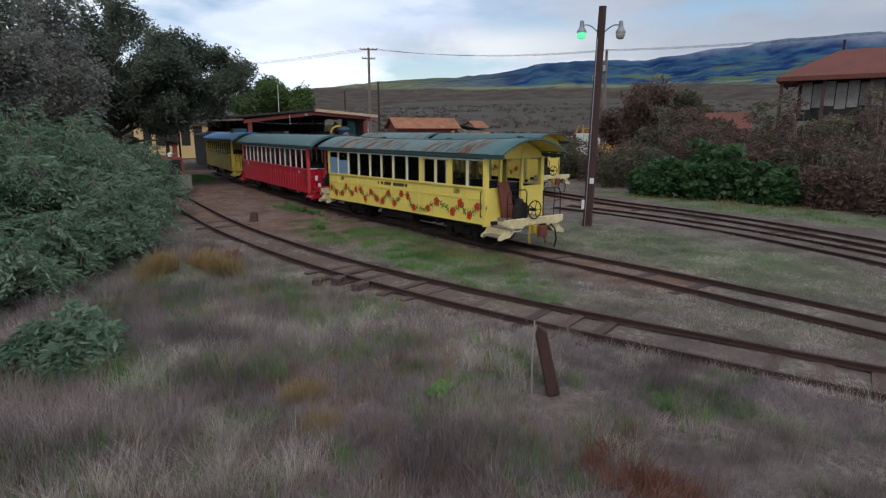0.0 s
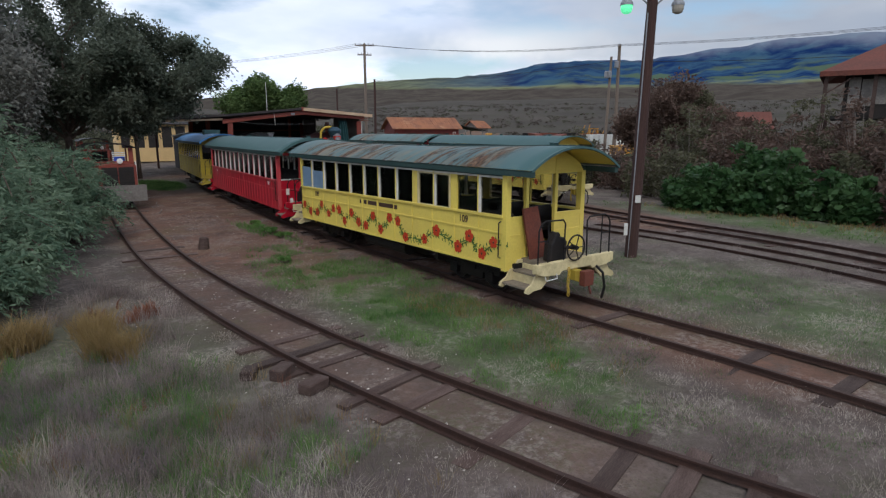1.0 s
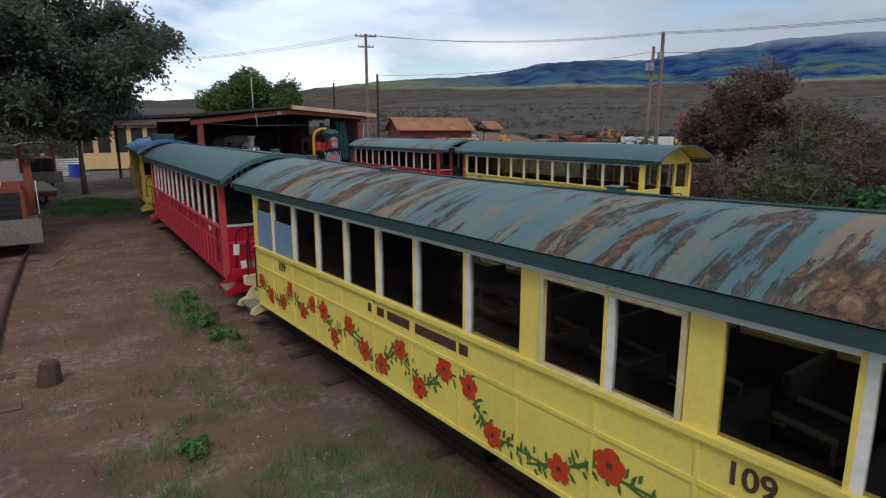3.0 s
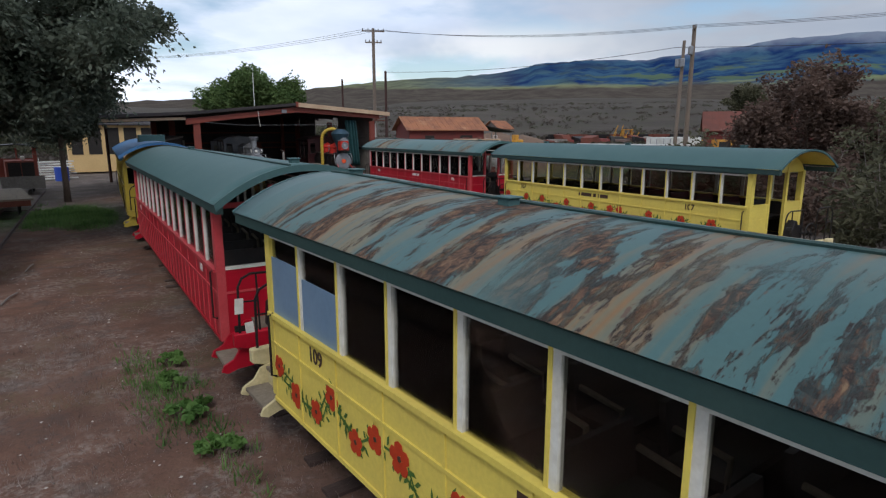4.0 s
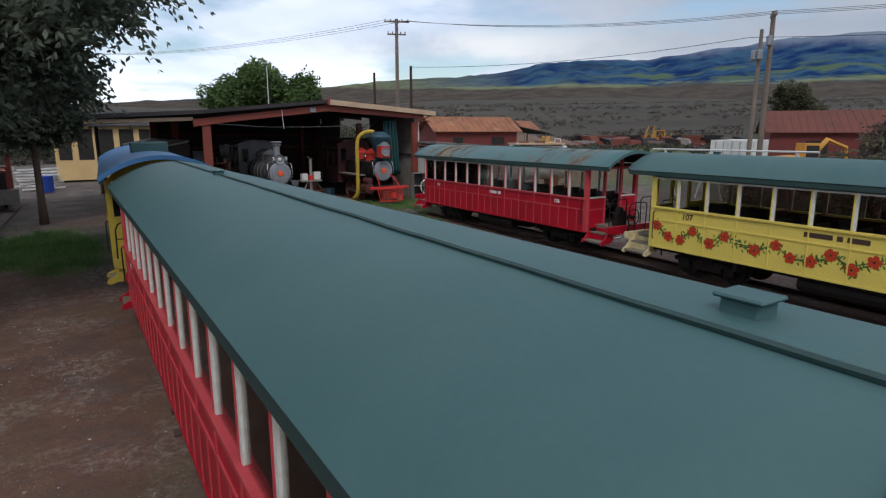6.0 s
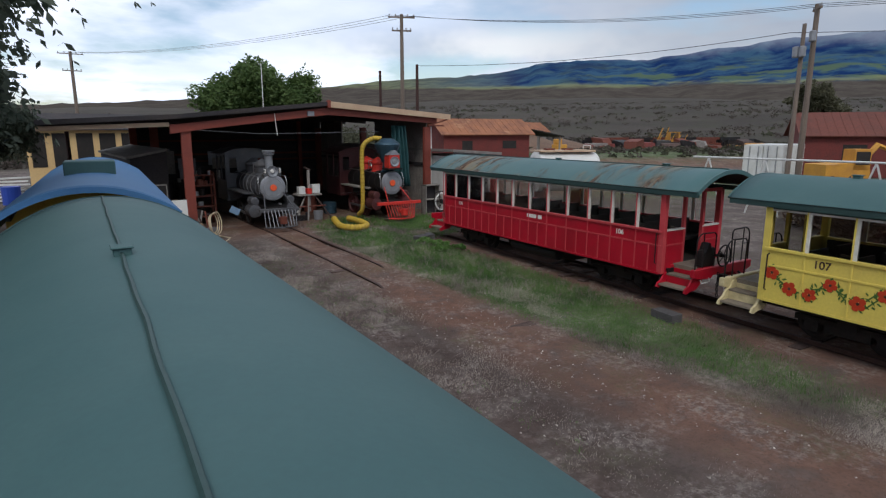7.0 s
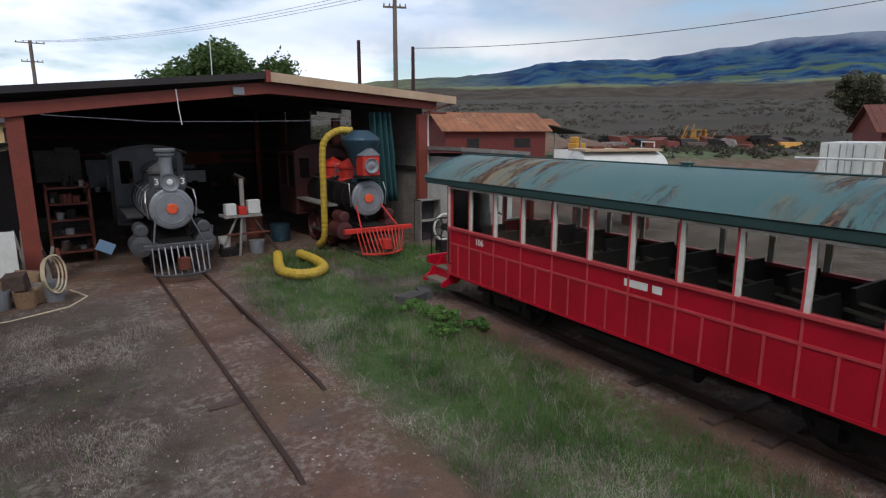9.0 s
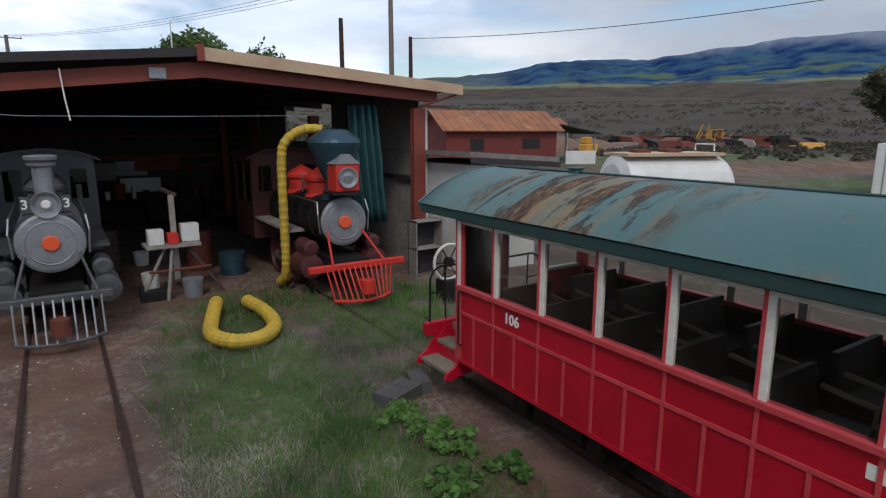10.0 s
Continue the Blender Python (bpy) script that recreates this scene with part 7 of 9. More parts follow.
simple("steel_dome", b, M["chrome"], "round steel vent cap on a pipe behind the shed", "vent")


def stilt_house():
    d = Vector((0.35, -0.94, 0)).normalized()
    m = Matrix.Translation((39.9 + d.x * 7, 19.2 + d.y * 7, 0)) @ Matrix.Rotation(math.atan2(d.y, d.x), 4, "Z") @ Matrix.Rotation(0, 4, "X")
    t = thing("stilt_house", m, "derelict house on timber stilts under a rusty red roof", "house")
    L = 7.0
    roofs = (((-L, 0, 6.35), (L, 0, 6.35), (L, 4.6, 8.3), (-L + 3.2, 4.6, 8.3)), ((-L, 9.2, 6.35), (L, 9.2, 6.35), (L, 4.6, 8.3), (-L + 3.2, 4.6, 8.3)), ((-L, 0, 6.35), (-L, 9.2, 6.35), (-L + 3.2, 4.6, 8.3), (-L + 3.2, 4.6, 8.3)))
    for k, q in enumerate(roofs):
        b = Build()
        n = 3 if k == 2 else 4
        pts = list(q[:n])
        b.v = pts + [(x, y, z + 0.08) for x, y, z in pts]
        b.f = [tuple(reversed(range(n))), tuple(range(n, 2 * n))] + [(i, (i + 1) % n, n + (i + 1) % n, n + i) for i in range(n)]
        part("roof", b, M["dark_roof"], t)
    part("fascia", Build().box(-L, L, -0.04, 0.0, 6.15, 6.42), M["dark_roof"], t)
    part("fascia", Build().box(-L - 0.04, -L, 0.0, 9.2, 6.15, 6.42), M["dark_roof"], t)
    part("vent_pipe", Build().tube([(-L + 3.3, 4.6, 8.2), (-L + 3.3, 4.6, 9.0)], 0.08, 6), M["black"], t)
    part("inner_wall", Build().box(-L + 1.2, L, 1.0, 1.1, 4.0, 6.3), M["dark"], t)
    for k in range(9):
        x = -L + 1.4 + k * 0.62
        part("board", Build().box(x, x + 0.56, 0.94, 0.99, 4.4 + 0.1 * (k % 3), 6.1 - 0.12 * (k % 2)), M["grey_board"], t)
    part("floor", Build().box(-L + 0.6, L, 0.6, 8.6, 3.8, 4.0), M["dark"], t)
    for x in (-L + 0.3, -L + 2.6, -L + 5, -1, 2, 5):
        for y in (0.3, 4.6, 8.6):
            part("stilt", Build().box(x - 0.1, x + 0.1, y - 0.1, y + 0.1, -0.3, 6.2 if y < 1 else 4.0), M["tie"], t)
    for a, b2 in (((-L + 0.3, 0.3, 5.2), (-L + 1.6, 0.3, 6.1)), ((-L + 0.3, 0.3, 3.9), (-L + 2.6, 0.3, 2.2))):
        part("brace", Build().tube([a, b2], 0.06, 4), M["tie"], t)
    return t


stilt_house()


def container():
    t = thing("shipping_container", pose(51.0, 44.4, ground_z(51, 44.4), 0, 0, -78), "weathered white shipping container with closed end doors", "container")
    part("shell", Build().box(-1.25, 1.25, 0.06, 6.0, 0.1, 2.65), M["stone_white"], t)
    for s in (-1, 1):
        dr = part("door", Build().box(min(s * 0.02, s * 1.22), max(s * 0.02, s * 1.22), 0.0, 0.05, 0.16, 2.6), M["stone_white"], t)
        for q in (0.3, 0.85):
            part("lock_bar", Build().tube([(s * q, -0.03, 0.2), (s * q, -0.03, 2.55)], 0.025, 6), M["smoke_grey"], dr)
    for k in range(18):
        for s in (-1, 1):
            part("rib", Build().box(min(s * 1.25, s * 1.28), max(s * 1.25, s * 1.28), 0.2 + k * 0.32, 0.36 + k * 0.32, 0.2, 2.55), M["stone_white"], t)
    return t


container()


def tank_trailer():
    t = thing("tank_trailer", pose(27.4, 45.3, 0.1, 0, 0, math.degrees(math.atan2(-2.15, 4.9)) - 90), "chalky white tank trailer with a catwalk on top", "tanker")
    part("tank", Build().disc_along((0, 0, 1.75), (0, 1, 0), [(2.2, 0.3), (2.22, 0.7), (2.32, 0.95), (5.1, 0.95), (5.28, 0.85), (5.38, 0.6), (5.42, 0.2)], 28), M["stone_white"], t, smooth=False)
    part("catwalk", Build().box(-0.66, 0.66, 2.3, 5.05, 2.66, 2.74), M["shed_tan"], t)
    for q in (2.8, 3.7):
        part("hatch", Build().box(-0.25, 0.2, q, q + 0.4, 2.74, 2.82), M["rust"], t)
    part("hand_rail", Build().tube([(-0.4, 4.9, 2.78), (-0.4, 4.9, 2.95), (0.4, 4.9, 2.95), (0.4, 4.9, 2.78)], 0.02, 6), M["stone_white"], t)
    for y in (2.7, 4.6):
        part("cradle", Build().box(-0.7, 0.7, y - 0.12, y + 0.12, 0, 1.0), M["rust"], t)
    return t


tank_trailer()


def pipe_rack():
    t = thing("pipe_rack", pose(0, 0, 0), "long white pipe rack on splayed legs", "rack")
    a, b2 = Vector((36.5, 40.6, 2.5)), Vector((34.6, 31.5, 2.6))
    part("rail", Build().tube([a, b2], 0.045, 6), M["stone_white"], t)
    for u in (0.1, 0.42, 0.9):
        c = a.lerp(b2, u)
        for s in (-1, 1):
            part("leg", Build().tube([c, (c.x + 0.1, c.y + s * 0.75, 0.0)], 0.035, 6), M["stone_white"], t)
    return t


pipe_rack()


def crane():
    t = thing("yard_crane", pose(84.5, 73.8, ground_z(84.5, 73.8) - 0.1, 0, 0, -40) @ Matrix.Diagonal((0.95, 0.95, 0.95, 1)), "orange lattice machine standing among scrap", "machine")
    part("chassis", Build().box(-2.2, 2.2, -0.9, 0.9, 0.4, 0.9), M["machine_yellow"], t)
    part("cab", Build().box(-0.4, 1.0, -0.8, 0.8, 0.9, 1.3).box(-0.4, -0.3, -0.8, 0.8, 1.3, 2.3).box(0.9, 1.0, -0.8, 0.8, 1.3, 2.3).box(-0.5, 1.1, -0.9, 0.9, 2.3, 2.4), M["machine_yellow"], t)
    for k in range(5):
        part("strut", Build().tube([(-2 + k * 0.9, -0.8, 0.9), (-1.5 + k * 0.9, -0.8, 2.0)], 0.05, 5), M["machine_yellow"], t)
    part("boom", Build().tube([(-2, 0, 1.0), (-1.2, 0, 3.0)], 0.07, 5).tube([(-0.8, 0.2, 1.0), (-0.3, 0.2, 3.1)], 0.05, 5), M["machine_yellow"], t)
    for x in (-1.6, 1.6):
        part("wheel", Build().disc_along((x, -0.95, 0.45), (0, 1, 0), [(0, 0.3), (0, 0.48), (0.3, 0.48), (0.3, 0.3)], 14), M["black"], t)
    return t


crane()


def excavator():
    t = thing("excavator", pose(49.5, 39.0, 0.2, 0, 0, -30), "yellow excavator with lowered boom beside the container", "excavator")
    for s in (-1, 1):
        part("track", Build().prism([(-1.4, 0.1), (-1.2, 0.0), (1.2, 0.0), (1.4, 0.1), (1.5, 0.4), (1.2, 0.7), (-1.2, 0.7), (-1.5, 0.4)][::-1], s * 0.8 - 0.25, s * 0.8 + 0.25), M["black"], t)
    part("body", Build().prism([(-1.7, 0.8), (1.1, 0.8), (1.1, 1.3), (0.3, 1.7), (-1.7, 1.6)][::-1], -0.9, 0.9), M["machine_yellow"], t)
    cb = part("cab", Build().box(0.0, 1.05, -0.9, 0.0, 1.3, 2.5), M["machine_yellow"], t)
    part("window", Build().box(0.1, 0.98, -0.92, -0.88, 1.6, 2.35).box(1.03, 1.07, -0.8, -0.1, 1.5, 2.35), M["dark"], cb)
    part("boom", Build().tube([(1.0, 0.3, 1.2), (2.4, 0.3, 2.7), (3.8, 0.3, 2.2)], [0.2, 0.18, 0.14], 6).tube([(3.8, 0.3, 2.2), (4.0, 0.3, 0.6)], 0.12, 6), M["machine_yellow"], t)
    part("bucket", Build().prism([(3.7, 0.1), (4.3, 0.2), (4.3, 0.7), (3.8, 0.7)][::-1], -0.1, 0.7), M["black"], t)
    return t


excavator()


def scrap_rows():
    rng = random.Random(12)
    for k in range(46):
        x, y = rng.uniform(60, 95), 0
        y = 73.5 + (84 - x) * 0.55 + rng.uniform(-3.5, 3)
        z = ground_z(x, y)
        w, l2, h = rng.uniform(0.6, 2.2), rng.uniform(0.5, 1.4), rng.uniform(0.3, 1.5)
        m = Matrix.Translation((x, y, z - 0.05)) @ Matrix.Rotation(rng.random() * 3, 4, "Z")
        b = Build().prism([(-w, 0), (w, 0), (w * rng.uniform(0.4, 1), h), (-w * rng.uniform(0.3, 0.9), h * rng.uniform(0.6, 1))][::-1], -l2, l2, m)
        simple("scrap_metal", b, M[rng.choice(["rust", "black", "tie", "rust", "grey_board", "machine_yellow", "barn_red", "black"])], "heap of rusting machinery and steel scrap on the plain", "scrap", "scrap heaps")
    for k in range(7):
        x, y = 77 + k * 2.8, 80.5 - k * 1.7
        z = ground_z(x, y)
        st = thing("steel_stack", pose(0, 0, 0), "stack of rusty steel beams lying on the plain", "steel stack", "steel stacks")
        for q in range(5):
            b = Build().box(x - 2.6, x + 2.6, y - 0.6 + 0.25 * q, y - 0.42 + 0.25 * q, z - 0.3, z + 0.7 + 0.35 * ((q + k) % 3))
            part("beam", b, M["rust" if k % 2 else "black"], st)
    for x, y, s in ((58, 72, 1.0), (62.0, 79, 1.9), (65, 76.0, 1.5)):
        b = Build().disc_along((x, y, ground_z(x, y) - 0.3), (0, 0, 1), [(0, 3.0 * s), (0.5 * s, 2.2 * s), (0.9 * s, 1.1 * s), (1.1 * s, 0.2)], 14)
        b.v = [(vx + 0.4 * noise.noise((vx, vy, 1)), vy + 0.4 * noise.noise((vx, vy, 9)), vz + 0.3 * noise.noise((vx * 2, vy * 2, 3))) for vx, vy, vz in b.v]
        simple("dirt_mound", b, M["earth_mound"], "bare brown mound of tipped earth", "mound", "earth mounds", smooth=True)
    simple("small_loader", Build().box(57.5, 59, 69.6, 70.6, ground_z(58, 70), ground_z(58, 70) + 0.9).box(57.6, 58.3, 69.7, 70.5, ground_z(58, 70) + 0.9, ground_z(58, 70) + 1.5), M["machine_yellow"], "small yellow loader among the scrap", "loader", bv=0.08)


M["earth_mound"] = material("tipped_earth", (0.15, 0.095, 0.065), 0.95, second=(0.10, 0.065, 0.05), scale=0.8, fine=6, grain=0.3, bump=0.5)
scrap_rows()


def yard_loco(x, y, heading, label, group):
    """A small boxy industrial engine: hood and grille in front, cab behind. It faces -y."""
    t = thing("diesel_locomotive", pose(x, y, 0.05, 0, 0, heading), label, "locomotive", group)
    part("frame", Build().box(-0.92, 0.92, -0.1, 4.3, 0.42, 0.78), M["grey_board"], t)
    part("front_plate", Build().prism([(-0.95, 0.30), (0.95, 0.30), (0.95, 0.95), (-0.95, 0.95)][::-1], -0.18, -0.1), M["grey_board"], t, "grey worn steel end plate")
    part("hood", Build().box(-0.62, 0.62, 0.0, 2.2, 0.8, 1.75), M["shed_red"], t)
    gr = part("grille_frame", Build().box(-0.66, 0.66, -0.06, 0.0, 0.85, 1.72), M["shed_red"], t)
    part("grille", Build().box(-0.56, -0.02, -0.075, -0.06, 0.93, 1.66).box(0.02, 0.56, -0.075, -0.06, 0.93, 1.66), M["dark"], gr)
    for z in (1.05, 1.2, 1.35, 1.5):
        part("bar", Build().box(-0.56, 0.56, -0.085, -0.078, z - 0.012, z + 0.012), M["black"], gr)
    cab = part("cab_floor", Build().box(-0.92, 0.92, 2.2, 4.2, 0.8, 0.86), M["shed_red"], t)
    for s in (-1, 1):
        xa, xb = min(s * 0.92, s * 0.88), max(s * 0.92, s * 0.88)
        part("cab_side", Build().box(xa, xb, 2.2, 4.2, 0.86, 1.55).box(xa, xb, 2.2, 2.4, 1.55, 2.35).box(xa, xb, 4.0, 4.2, 1.55, 2.35).box(xa, xb, 3.1, 3.2, 1.55, 2.35), M["shed_red"], cab)
        part("front_pillar", Build().box(min(s * 0.88, s * 0.74), max(s * 0.88, s * 0.74), 2.2, 2.26, 0.86, 2.35), M["shed_red"], cab)
        part("hand_rail", Build().tube([(s * 0.98, 2.15, 0.8), (s * 0.98, 2.15, 1.7), (s * 0.98, 2.3, 1.8)], 0.016, 5), M["letter_white"], cab)
    part("front_panel", Build().box(-0.74, 0.74, 2.2, 2.26, 0.86, 1.8).box(-0.04, 0.04, 2.2, 2.26, 1.8, 2.35), M["shed_red"], cab)
    part("rear_panel", Build().box(-0.9, 0.9, 4.14, 4.2, 0.86, 1.6), M["shed_red"], cab)
    rf = [(-1.02, 2.33), (-0.7, 2.46), (0, 2.52), (0.7, 2.46), (1.02, 2.33), (1.02, 2.38), (0.7, 2.52), (0, 2.58), (-0.7, 2.52), (-1.02, 2.38)]
    part("cab_roof", Build().prism(rf, 2.0, 4.4), M["black"], cab)
    part("headlight", Build().disc_along((0.1, -0.1, 1.9), (0, 1, 0), [(0, 0.08), (0.02, 0.11), (0.2, 0.09)], 14), M["letter_white"], t)
    part("lamp_post", Build().tube([(0.1, 0.05, 1.7), (0.1, 0.05, 1.9)], 0.03, 6), M["black"], t)
    for q in (0.9, 3.2):
        for s in (-1, 1):
            part("wheel", Build().disc_along((s * 0.42, q, 0.38), (s, 0, 0), [(0, 0.3), (0, 0.36), (0.03, 0.36), (0.03, 0.31), (0.1, 0.3), (0.1, 0.1)], 18), M["black"], t)
    return t


yard_loco(5.45, 29.9, 0.5, "small red industrial engine with grey front plate beneath trees", "industrial engines")
yard_loco(7.0, 52.0, 4, "small red industrial engine parked under the big tree", "industrial engines")
fl = thing("flat_wagon", pose(6.4, 41.6, 0.05, 0, 0, 4), "low flat wagon with a worn timber deck on the siding", "wagon")
for k in range(14):
    part("deck_board", Build().box(-0.9, 0.9, k * 0.4, k * 0.4 + 0.38, 0.66, 0.72), M["step"], fl)
part("frame", Build().box(-0.8, 0.8, -0.05, 5.6, 0.45, 0.66), M["rust"], fl)
for q in (1.0, 4.6):
    for s in (-1, 1):
        part("wheel", Build().disc_along((s * 0.42, q, 0.38), (s, 0, 0), [(0, 0.3), (0, 0.36), (0.03, 0.36), (0.03, 0.31), (0.1, 0.3), (0.1, 0.1)], 16), M["black"], fl)
b = Build().disc_along((9.1, 60.5, 0.1), (0, 0, 1), [(0, 0.4), (0.9, 0.42), (0.9, 0.36)], 16)
simple("blue_barrel", b, M["barrel_blue"] if "barrel_blue" in M else material("blue_plastic", (0.02, 0.06, 0.35), 0.5, fine=30, grain=0.08, bump=0.02), "blue plastic barrel beyond the big tree", "barrel")
rng = random.Random(2)
for k in range(8):
    b = Build().box(-1.1, 1.1, -0.09, 0.09, 0, 0.08, Matrix.Translation((8.8 + rng.uniform(-0.3, 0.3), 62.5 + 0.12 * (k % 4), 0.1 + 0.16 * k)) @ Matrix.Rotation(rng.uniform(-0.35, 0.35), 4, "Z"))
    simple("plank", b, M["stone_white"], "pale plank in a loose pile beyond the tree", "plank", "pile of planks")


# ---- plants ----
def quads(centers, us, vs, name, mat):
    """Many small four-cornered leaves in one mesh."""
    n = len(centers)
    v = np.empty((n, 4, 3))
    v[:, 0], v[:, 1], v[:, 2], v[:, 3] = centers - us, centers - vs, centers + us, centers + vs
    me = bpy.data.meshes.new(name)
    me.vertices.add(n * 4)
    me.vertices.foreach_set("co", v.ravel())
    me.loops.add(n * 4)
    me.loops.foreach_set("vertex_index", np.arange(n * 4, dtype=np.int32))
    me.polygons.add(n)
    me.polygons.foreach_set("loop_start", np.arange(0, n * 4, 4, dtype=np.int32))
    me.polygons.foreach_set("loop_total", np.full(n, 4, dtype=np.int32))
    me.update(calc_edges=True)
    me.validate()
    me.materials.append(mat)
    return me


def random_dirs(rs, n):
    d = rs.normal(size=(n, 3))
    return d / np.linalg.norm(d, axis=1)[:, None]


def leaves(clumps, per, size, slim, mat, name, seed, flat=0.6, droop=0.0):
    """Leaves in and on soft clumps (x, y, z, rx, ry, rz)."""
    rs = np.random.RandomState(seed)
    C, U, V = [], [], []
    for cx, cy, cz, rx, ry, rz in clumps:
        n = max(4, int(per * (rx * ry * rz) ** (1 / 3)))
        d = random_dirs(rs, n)
        r = rs.uniform(0.35, 1.05, n) ** 0.6
        p = d * r[:, None] * (rx, ry, rz) + (cx, cy, cz)
        p += 0.12 * rs.normal(size=(n, 3)) * min(rx, rz)
        a = random_dirs(rs, n)
        a[:, 2] = a[:, 2] * flat - droop
        a /= np.linalg.norm(a, axis=1)[:, None]
        w = np.cross(a, random_dirs(rs, n))
        w /= np.linalg.norm(w, axis=1)[:, None] + 1e-9
        s = size * rs.uniform(0.6, 1.4, n)[:, None]
        C.append(p), U.append(a * s), V.append(w * s * slim)
    return quads(np.concatenate(C), np.concatenate(U), np.concatenate(V), name, mat)


def sprays(rows, steps, leaf, slim, sag, name, mat, seed):
    """Twigs set with paired slim leaflets: rows of (start, direction, length)."""
    rs = np.random.RandomState(seed)
    n = len(rows)
    o = np.array([tuple(r[0]) for r in rows])
    d = np.array([tuple(r[1]) for r in rows])
    d /= np.linalg.norm(d, axis=1)[:, None]
    ln = np.array([r[2] for r in rows])[:, None]
    C, U, V = [], [], []
    side = np.cross(d, (0, 0, 1.0)) + 1e-6
    side /= np.linalg.norm(side, axis=1)[:, None]
    for i in range(steps):
        u = 0.12 + 0.88 * (i + rs.uniform(0, 0.8, (n, 1))) / steps
        p = o + d * ln * u
        p[:, 2] -= (sag * ln * u * u)[:, 0]
        tang = d.copy()
        tang[:, 2] -= (2 * sag * u)[:, 0]
        tang /= np.linalg.norm(tang, axis=1)[:, None]
        for sg in (-1, 1):
            a = side * sg * 0.8 + tang * 0.75 + 0.35 * rs.normal(size=(n, 3))
            a[:, 2] -= 0.15
            a /= np.linalg.norm(a, axis=1)[:, None]
            w = np.cross(a, np.cross(a, (0.1, 0.05, 1.0)) + 0.8 * rs.normal(size=(n, 3)))
            w /= np.linalg.norm(w, axis=1)[:, None] + 1e-9
            s = leaf * rs.uniform(0.6, 1.3, (n, 1)) * (1.1 - 0.45 * u)
            C.append(p + a * s), U.append(a * s), V.append(w * s * slim)
    return quads(np.concatenate(C), np.concatenate(U), np.concatenate(V), name, mat)


def limb(b, rng, p, d, length, r, depth, ends, spread=0.6, up=0.15):
    pts, rad = [p.copy()], [r]
    n = 5
    for i in range(n):
        d = (d + Vector((rng.uniform(-1, 1), rng.uniform(-1, 1), rng.uniform(-0.6, 0.9))) * 0.22 + Vector((0, 0, up * 0.3))).normalized()
        p = p + d * (length / n)
        pts.append(p.copy())
        rad.append(r * (1 - 0.65 * (i + 1) / n))
    b.tube(pts, rad, 7 if depth > 1 else 5, caps=False)
    ends.append((pts[-1], depth))
    if depth < 3:
        ends.append((pts[-3], depth))
    if depth > 0:
        for k in range(3 if depth > 1 else 2):
            q = pts[rng.randrange(2, n + 1)]
            nd = (d + Vector((rng.uniform(-1, 1), rng.uniform(-1, 1), rng.uniform(-0.3, 0.8))) * spread).normalized()
            limb(b, rng, q, nd, length * rng.uniform(0.55, 0.75), r * 0.5, depth - 1, ends, spread, up)


def tree(x, y, label, h_trunk, r, span, mat, seed, leaf=0.10, per=230, clump=1.1, slim=0.5, limbs=6, droop=0.15, bark="bark", tilt=(0, 0), z_scale=0.7, up=0.15, top=0.0, depth=2, hang=0, reach=()):
    rng = random.Random(seed)
    z0 = ground_z(x, y)
    t = thing("tree", pose(x, y, z0), label, "tree", "trees round the yard")
    b = Build()
    topv = Vector((tilt[0], tilt[1], h_trunk))
    b.tube([(0, 0, -0.3), (tilt[0] * 0.2, tilt[1] * 0.2, h_trunk * 0.3), (tilt[0] * 0.6, tilt[1] * 0.6, h_trunk * 0.7), topv], [r * 1.35, r, r * 0.85, r * 0.75], 10)
    ends = []
    for k in range(limbs):
        a = 2 * math.pi * k / limbs + rng.uniform(-0.3, 0.3)
        d = Vector((math.cos(a), math.sin(a), rng.uniform(0.05, 0.8))).normalized()
        limb(b, rng, topv * rng.uniform(0.8, 1.0), d, span * rng.uniform(0.7, 1.0), r * 0.5, depth, ends, up=up)
    if top:
        limb(b, rng, topv, Vector((0.1, 0.1, 1)), top, r * 0.5, depth, ends)
    for q in reach:
        # a long limb arching out to a point given from the foot of the trunk
        q = Vector(q)
        mid = topv.lerp(q, 0.5) + Vector((rng.uniform(-0.3, 0.3), rng.uniform(-0.3, 0.3), 0.5))
        pts = [topv * 0.9, topv.lerp(mid, 0.5) + Vector((0, 0, 0.25)), mid, mid.lerp(q, 0.55) + Vector((0, 0, 0.15)), q]
        b.tube(pts, [r * 0.6, r * 0.48, r * 0.36, r * 0.24, r * 0.12], 7, caps=False)
        out = (q - topv).normalized()
        for p in pts[2:]:
            for k in range(2):
                d = (out * 0.6 + Vector((rng.uniform(-1, 1), rng.uniform(-1, 1), rng.uniform(-0.5, 0.6)))).normalized()
                limb(b, rng, p, d, rng.uniform(0.5, 0.9), r * 0.15, 1, ends, up=0.0)
        ends.append((q, 0))
    part("trunk", b, M[bark], t, smooth=True)
    cl = []
    for p, d in ends:
        s = clump * rng.uniform(0.6, 1.25)
        cl.append((p.x, p.y, p.z + 0.1, s, s, s * z_scale))
    crown = leaves(cl, per, leaf, slim, mat, "crown", seed, droop=droop)
    if hang:
        # hanging sprays at the ends of the twigs
        rows = []
        for p, d in ends:
            for k in range(hang):
                a = rng.uniform(0, 2 * math.pi)
                rows.append((p, Vector((math.cos(a), math.sin(a), rng.uniform(-0.5, 0.35))), clump * rng.uniform(0.7, 1.5)))
        link("hanging_sprays", sprays(rows, 6, leaf * 1.3, slim * 0.8, 0.75, "hanging_sprays", mat, seed + 1), t)
    link("crown", crown, t)
    return t


